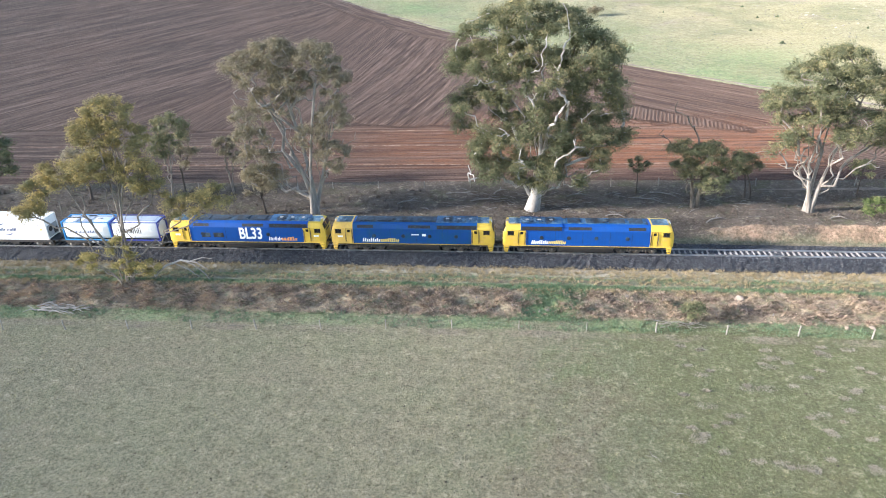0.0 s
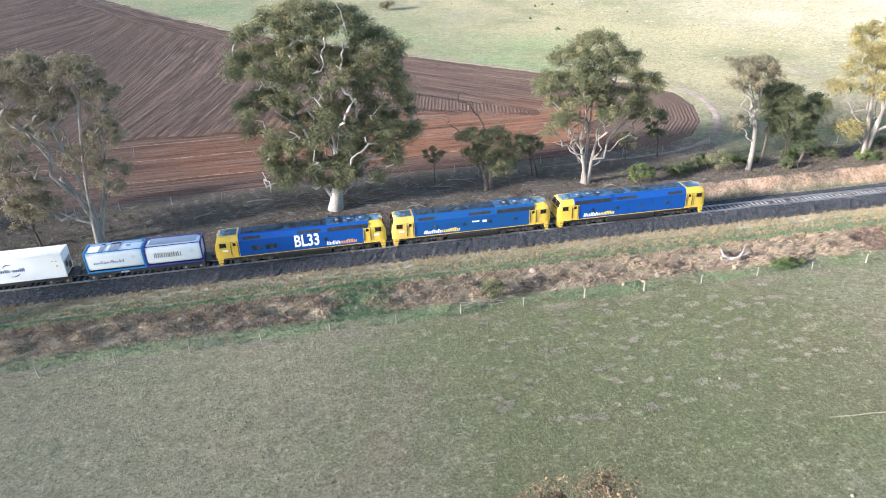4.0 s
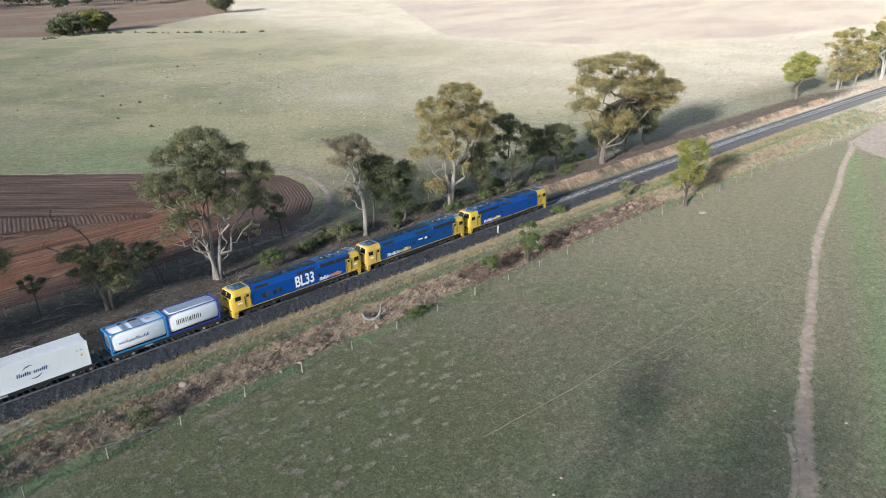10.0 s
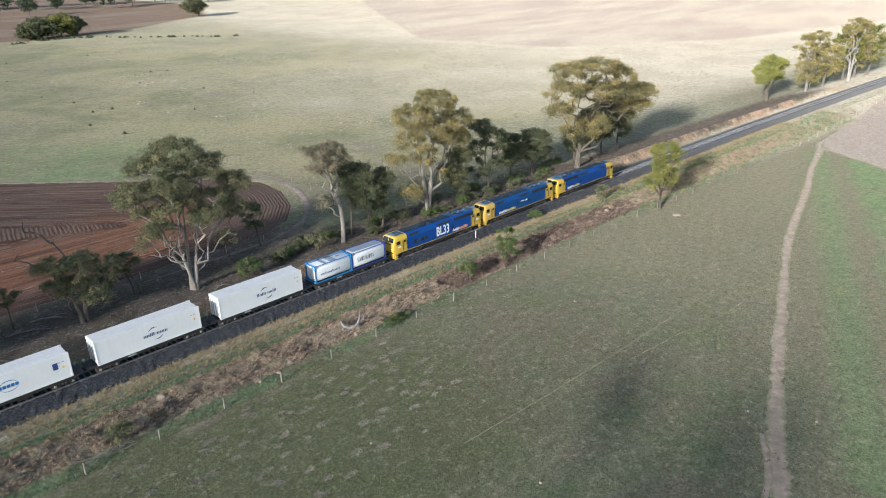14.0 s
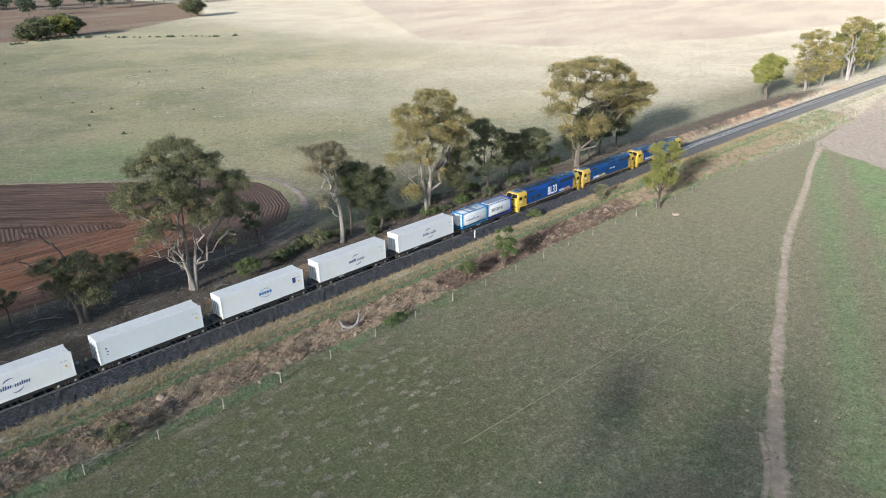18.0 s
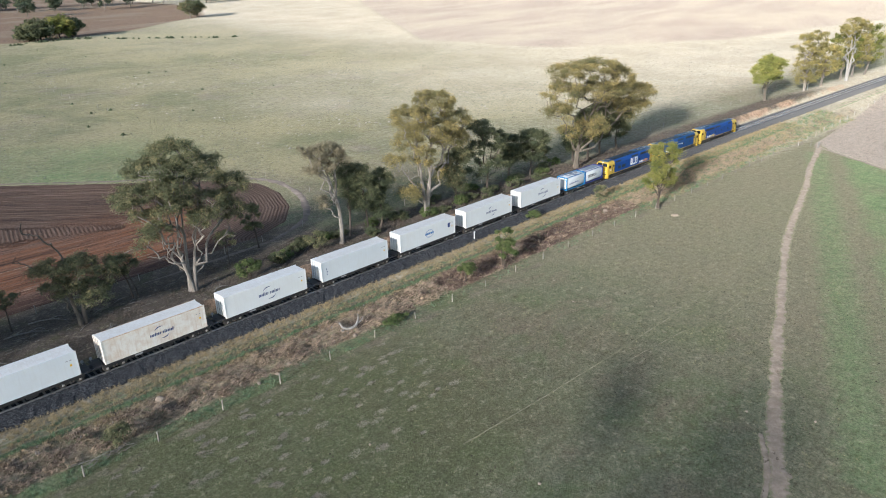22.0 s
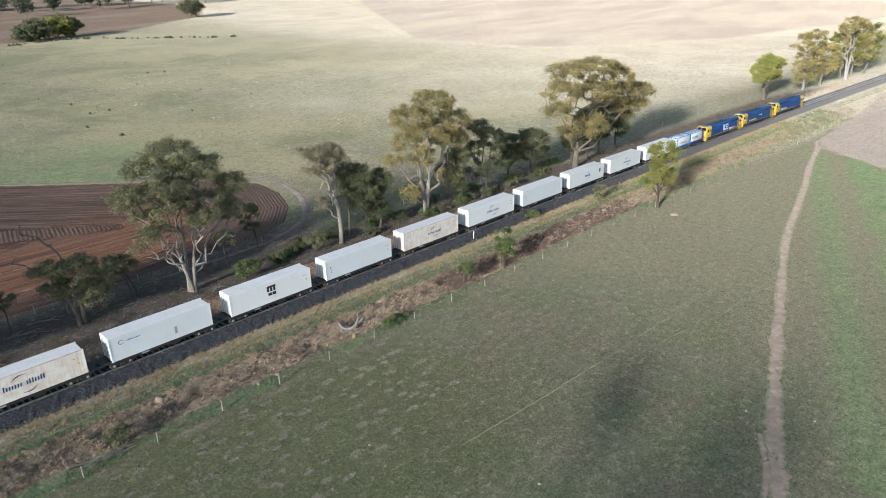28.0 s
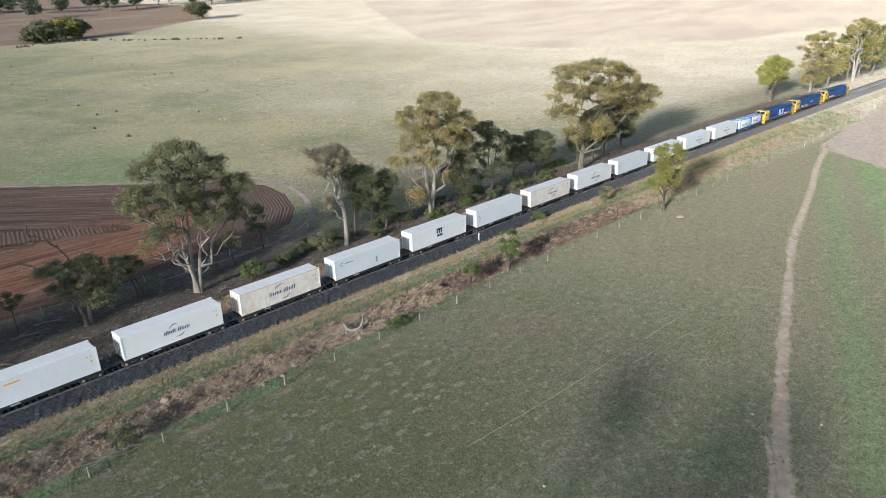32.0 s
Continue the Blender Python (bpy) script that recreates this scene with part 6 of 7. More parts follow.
    T("gum_tree", "tall gum tree with a golden-olive crown and pale limbs", 83.2, 83.2, 23,
      [(2.5, 0, 21.0, 4.6, 4.0, 1.9), (-2.3, 0, 19.2, 3.8, 3.6, 2.0), (7.6, 0, 16.8, 3.2, 3.2, 2.2), (1.7, -0.5, 16.2, 5.4, 4, 2.0), (7.2, 0, 13.6, 3.2, 3, 1.6), (-3.2, 0, 14.8, 3.0, 2.8, 1.7), (-0.5, -0.5, 11.8, 2.6, 2.4, 1.5), (-6.6, 0, 12.0, 1.5, 1.5, 1.0), (-3.4, 0, 5.0, 1.8, 1.6, 1.2), (3.6, 0, 7.6, 1.6, 1.5, 0.9)], 0.40, "bark_white", "leaf_gold", 16, 430, 125, 0.28, 1.1, 2, 0.14, 60, dead=((-4.5, -1, 9.5, 0.8), (3.5, -2, 10.5, 1.0), (-1.5, -2.5, 13.5, 1.0), (5.0, -2.5, 14.5, 1.0)))
    for i, (x, y, h, lobes, leaf) in enumerate((
            (92.6, 84.4, 11.2, [(0.6, 0, 9.1, 2.2, 2, 1.2), (-0.6, 0, 6.0, 2.0, 1.9, 1.2), (-0.1, 0, 3.9, 1.5, 1.4, 1.0), (-3.2, 0, 7.6, 1.2, 1.1, 0.6)], "leaf_gum"),
            (101.3, 84.5, 15.6, [(-1.4, 0, 14.2, 2.4, 2.4, 1.5), (2.1, 0, 11.3, 2.8, 2.6, 2.3), (-3.4, 0, 10.5, 2.4, 2.2, 1.2), (-0.3, 0, 8.1, 3.3, 2.8, 2.0), (3.6, 0, 5.5, 2.1, 2, 1.7), (-3.2, 0, 5.3, 2.2, 2, 1.3)], "leaf_dark"),
            (113.2, 88.5, 9.8, [(-0.1, 0, 8.1, 2.1, 2, 1.7), (1.3, 0, 5.8, 2.4, 2.2, 1.5), (0.6, 0, 4.1, 1.8, 1.7, 1.2)], "leaf_dark"),
            (118.3, 86.5, 9.6, [(0.8, 0, 7.6, 3.8, 3.2, 2.0), (0.0, 0, 5.1, 2.8, 2.5, 1.7), (3.2, 0, 4.6, 2.2, 2.2, 1.7)], "leaf_dark"))):
        T("gum_tree", "dense dark green gum tree behind the line" if leaf == "leaf_dark" else "small dull green gum tree behind the line", x, y, h, lobes, 0.2, "bark_dark", leaf, 30 + i, 120, 150, 0.28, 1.0, 1, 0.2)
    T("gum_tree", "broad golden-leaved gum tree leaning over the cutting", 127.5, 80.8, 24.5,
      [(-3.9, 0, 22.0, 6.0, 5, 2.2), (6.0, 0, 22.2, 6.4, 5, 2.0), (14.0, 0, 19.4, 5.6, 5, 2.4), (-6.3, 0, 18.2, 4.6, 4, 2.4), (5.8, -0.5, 17.0, 6.0, 5, 2.4), (17.0, 0, 15.4, 6.0, 5, 2.2), (24.0, 0, 14.2, 5.0, 4.4, 2.4), (-6.6, 0, 14.0, 3.6, 3.4, 1.6), (4.6, -0.5, 9.4, 4.2, 3.6, 2.0), (22.0, 0, 11.0, 5.5, 4.4, 2.2), (-3.0, 0, 9.0, 2.6, 2.4, 1.4)], 0.5, "bark_pale", "leaf_gold", 17, 640, 112, 0.33, 1.3, 1, 0.15, 70, dead=((0, -3, 12, 1.2), (8, -3, 13, 1.2), (13, -3, 12, 1.2), (3, -3.5, 15, 1.0)))
    for i, (x, y, h) in enumerate(((137, 84, 14), (143, 84.5, 15), (150, 84, 13), (134, 86, 9))):
        T("gum_tree", "dark green gum tree under the broad one", x, y, h, [(0, 0, h * 0.7, 3.2, 3, h * 0.2), (0.5, 0, h * 0.45, 2.6, 2.5, h * 0.16)], 0.22, "bark_dark", "leaf_dark", 40 + i, 95, 150, 0.3, 1.0, 1, 0.2)
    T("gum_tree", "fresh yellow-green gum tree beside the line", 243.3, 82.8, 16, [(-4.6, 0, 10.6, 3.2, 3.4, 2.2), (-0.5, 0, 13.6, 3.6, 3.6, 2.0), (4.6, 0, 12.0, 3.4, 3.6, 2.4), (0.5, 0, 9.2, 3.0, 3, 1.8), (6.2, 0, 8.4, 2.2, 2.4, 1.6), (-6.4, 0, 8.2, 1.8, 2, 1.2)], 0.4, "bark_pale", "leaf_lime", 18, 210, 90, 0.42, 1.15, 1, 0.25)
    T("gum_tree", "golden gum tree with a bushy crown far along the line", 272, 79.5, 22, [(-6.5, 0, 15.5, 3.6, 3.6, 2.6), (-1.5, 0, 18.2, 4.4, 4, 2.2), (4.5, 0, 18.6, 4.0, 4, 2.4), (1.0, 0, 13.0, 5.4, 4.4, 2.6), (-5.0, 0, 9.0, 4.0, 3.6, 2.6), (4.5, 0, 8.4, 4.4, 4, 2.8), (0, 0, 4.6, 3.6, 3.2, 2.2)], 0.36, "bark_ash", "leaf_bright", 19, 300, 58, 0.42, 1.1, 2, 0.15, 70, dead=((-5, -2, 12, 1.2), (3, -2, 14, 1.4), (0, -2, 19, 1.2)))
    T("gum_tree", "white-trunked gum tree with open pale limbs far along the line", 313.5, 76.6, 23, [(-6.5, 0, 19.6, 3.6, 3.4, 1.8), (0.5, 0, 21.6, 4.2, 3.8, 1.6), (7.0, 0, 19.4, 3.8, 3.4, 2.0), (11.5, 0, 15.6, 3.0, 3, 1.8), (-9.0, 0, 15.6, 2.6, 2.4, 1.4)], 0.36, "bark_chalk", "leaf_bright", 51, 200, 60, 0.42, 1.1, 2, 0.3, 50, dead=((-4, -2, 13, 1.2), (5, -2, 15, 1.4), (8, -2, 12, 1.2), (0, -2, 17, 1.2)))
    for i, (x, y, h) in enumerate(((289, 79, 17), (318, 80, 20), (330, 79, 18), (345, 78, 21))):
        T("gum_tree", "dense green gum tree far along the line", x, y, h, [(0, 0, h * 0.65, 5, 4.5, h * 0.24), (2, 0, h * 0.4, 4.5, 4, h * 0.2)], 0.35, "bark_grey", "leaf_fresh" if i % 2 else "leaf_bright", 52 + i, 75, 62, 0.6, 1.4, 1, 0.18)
    # on the near side of the line
    T("gum_tree", "many-stemmed golden-leaved gum tree in front of the line", -44.4, 65.8, 22,
      [(2.9, -0.5, 21.2, 2.8, 2.2, 1.7), (0.8, -0.5, 19.0, 2.2, 2.0, 1.6), (3.8, -0.5, 18.4, 2.5, 2.0, 1.8), (-4.4, -0.5, 14.2, 2.5, 2.0, 1.5), (-0.3, -0.5, 14.9, 2.7, 2.0, 1.4), (4.4, -0.5, 14.3, 2.4, 2.0, 1.4), (-8.0, 0, 12.2, 1.9, 1.6, 1.2), (9.3, 0, 10.3, 2.8, 2.0, 1.3), (12.4, 0, 11.4, 2.1, 1.6, 1.4), (5.8, 0, 12.3, 1.7, 1.4, 1.0), (-10, 0, 9.5, 1.6, 1.3, 0.9)],
      0.19, "bark_grey", "leaf_gold", 60, 420, 120, 0.24, 0.82, 4, 0.14, 24)
    T("gum_sapling", "low golden-leaved regrowth at the foot of the gum tree", -44.8, 65.2, 5.4, [(-3.2, 0, 3.0, 1.6, 1.2, 1.1), (1.0, 0, 2.8, 1.7, 1.2, 1.0), (0.2, 0, 5.0, 1.2, 1.0, 0.9), (3.4, 0, 2.2, 1.5, 1.2, 0.8)], 0.10, "bark_grey", "leaf_bright", 61, 50, 90, 0.26, 0.6, 3, 0.1, cat="shrub")
    T("gum_sapling", "bushy yellow-green sapling beyond the line", -47.4, 84.0, 14.0, [(2.0, 0, 13.2, 2.4, 2, 1.8), (0.6, 0, 10.6, 1.8, 1.6, 1.4)], 0.15, "bark_grey", "leaf_gum", 92, 60, 90, 0.28, 0.75, 1, 0.3)
    T("gum_sapling", "small thin gum tree between the line and the field", -48.5, 90.8, 11.5, [(0, 0, 8.5, 2.4, 2, 1.8), (1.2, 0, 6.2, 1.8, 1.6, 1.4)], 0.13, "bark_dark", "leaf_thin", 62, 46, 60, 0.32, 0.8, 1, 0.3)
    T("gum_sapling", "small thin gum tree between the line and the field", -41.0, 91.5, 10.0, [(-0.6, 0, 7.6, 1.6, 1.5, 1.2), (0.5, 0, 6.2, 1.2, 1.2, 1.2)], 0.13, "bark_grey", "leaf_thin", 63, 34, 60, 0.32, 0.7, 2, 0.3)
    T("gum_sapling", "bushy gum sapling beside the old tree", -33.8, 84.0, 9.0, [(0, 0, 5.6, 2.4, 2, 1.8), (-1.5, 0, 4.2, 1.6, 1.4, 1.2)], 0.14, "bark_dark", "leaf_thin", 64, 46, 75, 0.32, 0.75, 1, 0.2)
    T("gum_tree", "dark green tree at the edge of the ploughed field", -78.5, 90.2, 12.5, [(0, 0, 8, 3.6, 3, 3.2), (1.5, 0, 5, 2.5, 2.4, 2)], 0.25, "bark_dark", "leaf_dark", 65, 80, 85, 0.38, 1.0, 1, 0.2)
    T("gum_tree", "dark green tree at the edge of the ploughed field", -62.0, 88.0, 8.5, [(0, 0, 6, 2.6, 2.4, 2.0)], 0.18, "bark_dark", "leaf_thin", 66, 50, 80, 0.34, 0.9, 1, 0.25)
    T("gum_sapling", "small dark sapling beside the field fence", 18.5, 92.0, 6.2, [(0, 0, 4.6, 1.5, 1.3, 0.9)], 0.08, "bark_dark", "leaf_gum", 67, 22, 60, 0.28, 0.55, 1, 0.4)
    T("gum_sapling", "dark green sapling on the edge of the field", 55.2, 94.0, 8.0, [(-0.6, 0, 6.0, 2.1, 1.9, 1.7), (-0.5, 0, 3.8, 1.2, 1.2, 0.9)], 0.12, "bark_dark", "leaf_dark", 68, 36, 80, 0.3, 0.7, 1, 0.3)
    T("gum_sapling", "thin sapling on the edge of the field", 33.5, 90.5, 7.5, [(-1, 0, 5.2, 1.9, 1.6, 1.3)], 0.10, "bark_dark", "leaf_gum", 69, 30, 70, 0.3, 0.7, 2, 0.3)
    T("gum_sapling", "thin sapling on the edge of the field", 48.5, 91.5, 6.0, [(0, 0, 4.2, 1.3, 1.2, 1.2)], 0.08, "bark_dark", "leaf_gum", 70, 24, 70, 0.28, 0.6, 1, 0.3)
    T("gum_tree", "slender yellow-green gum tree by the paddock fence", 120.3, 57.0, 13.5,
      [(0.4, 0, 11.6, 3.0, 2.6, 1.9), (2.2, 0, 8.8, 2.4, 2.2, 1.7), (-3.0, 0, 6.8, 2.3, 1.9, 1.6), (1.8, 0, 5.6, 2.2, 1.8, 1.4), (-1.0, 0, 9.2, 1.8, 1.6, 1.2)], 0.2, "bark_dark", "leaf_fresh", 71, 140, 130, 0.26, 0.85, 2, 0.18, 8)
    T("gum_sapling", "leafy green gum sapling by the paddock fence", 77.8, 60.6, 6.8, [(0, 0, 5.4, 1.8, 1.6, 1.2), (1.0, 0, 3.2, 1.5, 1.3, 1.5), (-0.8, 0, 4.0, 1.4, 1.2, 1.1)], 0.10, "bark_dark", "leaf_bush", 72, 46, 110, 0.28, 0.55, 2, 0.15)
    T("shrub", "leafy green shrub on the weedy bank", 69.8, 61.2, 3.4, [(0, 0, 2.2, 1.2, 1.1, 0.9)], 0.06, "bark_dark", "leaf_bush", 73, 24, 110, 0.26, 0.5, 2, 0.1, cat="shrub")
    T("shrub", "leafy green shrub on the weedy bank", 19.4, 60.8, 2.6, [(0, 0, 1.4, 1.3, 1.1, 0.8)], 0.05, "bark_dark", "leaf_gum", 74, 22, 70, 0.22, 0.5, 3, 0.1, cat="shrub")
    T("shrub", "low green shrub beside the ballast", 97.6, 70.2, 1.6, [(0, 0, 0.7, 1.5, 0.9, 0.5)], 0.05, "bark_dark", "leaf_bush", 75, 22, 110, 0.24, 0.5, 3, 0.1, cat="shrub")
    T("shrub", "small upright shrub beside the line", 113.5, 66.0, 4.0, [(0, 0, 2.4, 1.0, 1.0, 1.2)], 0.05, "bark_dark", "leaf_gum", 76, 22, 80, 0.26, 0.5, 2, 0.1, cat="shrub")
    T("shrub", "green shrub under the forked gum tree", 47.0, 83.0, 3.2, [(0, 0, 1.6, 1.9, 1.6, 1.0)], 0.06, "bark_dark", "leaf_bush", 77, 30, 100, 0.28, 0.6, 3, 0.1, cat="shrub")
    T("shrub", "dull green shrub on the bank", 60.0, 84.5, 3.4, [(0, 0, 2.0, 1.6, 1.4, 1.1)], 0.06, "bark_dark", "leaf_gum", 78, 26, 80, 0.28, 0.6, 3, 0.1, cat="shrub")
    T("shrub", "low green creeper by the fence", 55.0, 60.0, 0.9, [(0, 0, 0.45, 2.2, 0.8, 0.3)], 0.03, "bark_dark", "leaf_bush", 79, 30, 90, 0.2, 0.45, 3, 0.1, cat="shrub")
    rnd = random.Random(77)
    for i in range(26):
        x = 52 + i * 3.1 + rnd.uniform(-1.2, 1.2)
        y = float(track_y(x)) + rnd.uniform(8.5, 15.5)
        w, h = rnd.uniform(0.9, 1.9), rnd.uniform(0.8, 1.9)
        T("shrub", "low dark olive scrub bush beneath the gum trees", x, y, h * 1.4, [(0, 0, h * 0.55, w, w * 0.8, h * 0.5), (w * 0.7, 0, h * 0.4, w * 0.7, w * 0.6, h * 0.4)], 0.05, "bark_dark", ("leaf_dark", "leaf_bush", "leaf_dark")[i % 3], 200 + i, 30, 70, 0.26, 0.5, 3, 0.1, cat="shrub", group="scrub under the trees")
    # a tall brown gum in the paddock, and two unseen gums added to shade the grass
    T("gum_tree", "tall brown-olive gum tree standing in the near paddock", 11.4, 16.9, 17.4, [(-1.2, 2.8, 15.5, 2.0, 1.4, 1.4), (1.9, 2.4, 15.9, 1.7, 1.4, 1.5), (0.4, 0.2, 14.4, 2.6, 2.0, 1.6)], 0.3, "bark_grey", "leaf_brown", 90, 100, 52, 0.24, 0.7, 1, 0.25)
    T("gum_tree", "unseen thin-crowned gum tree added to cast a broad faint shadow", 17.0, 5.5, 17.4, [(0.3, 0, 14.6, 5.0, 5.0, 2.4), (4.6, 1.6, 12.4, 4.4, 4.4, 2.0), (-4.4, -1.6, 12.0, 4.2, 4.2, 2.0)], 0.38, "bark_pale", "leaf_gum", 94, 210, 12, 0.32, 1.5, 1, 0.2)
    T("gum_tree", "unseen thin-crowned gum tree added to cast a broad faint shadow", 1.5, 8.0, 17.4, [(0.3, 0, 14.9, 4.6, 4.4, 2.4), (3.2, 1.6, 12.6, 3.6, 3.4, 2.0), (-3.2, -1.6, 12.2, 3.8, 3.4, 2.0), (0, 0, 9.7, 4.0, 3.6, 1.8)], 0.38, "bark_pale", "leaf_gum", 91, 170, 22, 0.30, 1.1, 1, 0.2)
    # far off
    for i, (x, y, h, r) in enumerate(((150, 516, 13, 9), (163, 520, 14, 10), (172, 524, 12, 8), (142, 514, 10, 7))):
        T("gum_tree", "broad distant tree in a dense clump on the hill", x, y, h, [(0, 0, h * 0.55, r, r, h * 0.40)], 0.5, "bark_dark", "leaf_dark" if i != 1 else "leaf_fresh", 80 + i, 60, 60, 1.5, 2.6, 1, 0.1)
    T("gum_tree", "small lone tree on the green pasture", 31.7, 264.4, 3.6, [(0, 0, 2.3, 2.6, 2.0, 0.9), (-1.2, 0, 1.7, 1.6, 1.4, 0.7)], 0.12, "bark_grey", "leaf_thin", 93, 34, 40, 0.5, 0.9, 1, 0.25)
    rnd = random.Random(5)
    for i in range(44):
        x = -60 + i * 13 + rnd.uniform(-5, 5)
        y = 800 - max(0, x - 60) * 0.12 + rnd.uniform(-30, 30)
        h = rnd.uniform(13, 22)
        r = rnd.uniform(5, 9)
        T("gum_tree", "distant grey-green tree on the skyline", x, y, h, [(0, 0, h * 0.62, r, r, h * 0.34)], 0.5, "bark_grey", "leaf_far", 100 + i, 32, 45, 1.9, 2.8, 1, 0.15, group="trees on the far hill")
    for i, (x, y, h, r) in enumerate(((292, 588, 15, 8), (302, 596, 13, 7), (275, 733, 18, 8), (196, 700, 17, 7))):
        T("gum_tree", "distant grey-green tree on the hill", x, y, h, [(0, 0, h * 0.6, r, r, h * 0.36)], 0.4, "bark_grey", "leaf_gum" if i < 2 else "leaf_far", 140 + i, 36, 50, 1.7, 2.4, 1, 0.12)


plant_trees()


def tuft_field(name, label, mat, pts, height, spread, blades, seed, cat="grass", hang=0.0):
    """Tufts of narrow blades: one thing of many."""
    rng = np.random.RandomState(seed)
    P = np.asarray(pts, float)
    n = len(P)
    Z = land(P[:, 0], P[:, 1])
    B = np.repeat(np.column_stack([P, Z]), blades, axis=0)
    m = len(B)
    a = rng.uniform(0, 6.283, m)
    h = np.repeat(height * rng.uniform(0.5, 1.35, n), blades) * rng.uniform(0.6, 1.1, m)
    s = np.repeat(spread * rng.uniform(0.6, 1.4, n), blades)
    off = np.column_stack([np.cos(a), np.sin(a), 0 * a]) * (s * rng.uniform(0, 0.6, m))[:, None]
    tip = np.column_stack([np.cos(a), np.sin(a), 0 * a]) * (s * rng.uniform(0.4, 1.1, m))[:, None]
    tip[:, 2] = h * (1 - 0.5 * hang)
    tip[:, 1] -= h * hang * 1.3
    w = np.column_stack([-np.sin(a), np.cos(a), 0 * a]) * (0.014 + 0.022 * h)[:, None]
    base = B + off - np.array([0, 0, 0.03])
    V = np.stack([base - w, base + w, B + off * 0.5 + tip], 1).reshape(-1, 3)
    F = np.arange(m * 3).reshape(m, 3)
    return tagged(new(name, raw_mesh(name, V, F, mat, False)), label, cat, kind="stuff")


def sow():
    rng = np.random.RandomState(21)

    def strip(n, x0, x1, v0, v1, dens=None):
        x = rng.uniform(x0, x1, n)
        v = rng.uniform(v0, v1, n)
        p = np.column_stack([x, track_y(x) + v])
        if dens is not None:
            p = p[rng.rand(n) < dens(p[:, 0], v)]
        return p
    gap = lambda x, v: 1 - 0.8 * np.exp(-((x - 5.2 - 0.35 * (v + 10)) / 3.0) ** 2)
    worn = lambda x: 1 - 0.8 * sstep(62, 70, x) * (1 - sstep(112, 120, x))
    patch = lambda x, v, sd, lim: wobble(x, v * 3, 0.5, sd) > lim
    tuft_field("dry_weeds", "dry purple-brown weeds on the railway bank", "weed", strip(13000, -75, 200, -13.0, -8.2, lambda x, v: gap(x, v) * (0.3 + 0.7 * patch(x, v, 0, -0.1)) * (1 - 0.6 * sstep(120, 200, x))), 0.33, 0.5, 15, 1, hang=0.5)
    tuft_field("bank_grass", "long straw-coloured grass hanging down the bank", "straw", strip(7000, -75, 200, -12.8, -8.0, lambda x, v: patch(x, v, 4, -0.05) * gap(x, v) * worn(x)), 0.42, 0.35, 18, 6, hang=0.9)
    c_ = strip(760, -75, 190, -12.4, -8.4, lambda x, v: gap(x, v) * worn(x))
    k_ = rng.randint(0, len(c_), 9000)
    tuft_field("weed_clumps", "rounded clumps of tall dead weeds on the bank", "weed", c_[k_] + rng.randn(9000, 2) * np.array([0.42, 0.28]), 0.6, 0.3, 9, 14, hang=0.6)
    tuft_field("dark_weeds", "dark purple-brown dead weeds in patches on the bank", "dark_weed", np.concatenate([strip(4200, 66, 118, -12.8, -8.2, lambda x, v: 0.35 + 0.65 * patch(x, v, 2, -0.3)), strip(2600, -75, 72, -12.8, -8.2, lambda x, v: patch(x, v, 9, 0.12) * gap(x, v))]), 0.40, 0.5, 16, 12, hang=0.4)
    tuft_field("dry_grass", "straw-coloured grass tufts beside the line", "dull_straw", np.concatenate([strip(6400, -75, 210, -5.3, -3.3), strip(2000, -75, 210, -6.6, -5.5), strip(2600, -75, 210, -8.9, -7.9), strip(1500, -75, 210, -7.3, -6.4)]), 0.26, 0.34, 16, 2)
    tuft_field("green_grass", "green grass in strips along the bank", "lush", np.concatenate([strip(2800, -75, 160, -15.2, -12.6, lambda x, v: (0.25 + 0.75 * (wobble(x, v * 2, 0.3, 3) > -0.1)) * (1 - 0.65 * sstep(35, 70, x))), strip(2600, -75, 200, -7.9, -7.3), strip(1800, -75, 200, -6.35, -5.75, lambda x, v: 0.3 + 0.7 * patch(x, v, 1, 0.0)), strip(3600, -75, 160, -12.6, -5, lambda x, v: patch(x, v, 8, 0.2)), strip(2600, 105, 230, -13.5, -6.5, lambda x, v: patch(x, v, 5, -0.05)), strip(1500, 0, 11, -13.5, -7.0, lambda x, v: np.abs(x - 5.2 - 0.35 * (v + 10)) < 3.4)]), 0.24, 0.32, 14, 3)
    x = rng.uniform(-60, 130, 15000)
    y = rng.uniform(5, 58, 15000)
    ok = rng.rand(15000) < np.clip(0.3 + 0.7 * wobble(x, y, 0.12, 6), 0.05, 1)
    tuft_field("verge_grass", "mixed green and straw grass on the bank further along", "lush", strip(4200, 118, 235, -15.0, -5.0, lambda x, v: 0.25 + 0.75 * patch(x, v, 3, 0.0)), 0.42, 0.5, 12, 15)
    tuft_field("verge_straw", "straw-coloured tussocks on the bank further along", "dull_straw", strip(2600, 118, 235, -15.0, -4.0, lambda x, v: patch(x, v, 7, -0.1)), 0.5, 0.5, 12, 16)
    tuft_field("pasture_tussocks", "short grazed tussocks scattered over the paddock", "pasture", np.column_stack([x, y])[ok], 0.12, 0.24, 10, 4)
    cx, cy = rng.uniform(15, 50, 95), rng.uniform(40, 57, 95)
    rad = rng.uniform(0.2, 0.65, 95)
    k_ = rng.randint(0, 95, 6000)
    a_, r_ = rng.uniform(0, 6.283, 6000), np.sqrt(rng.uniform(0, 1, 6000))
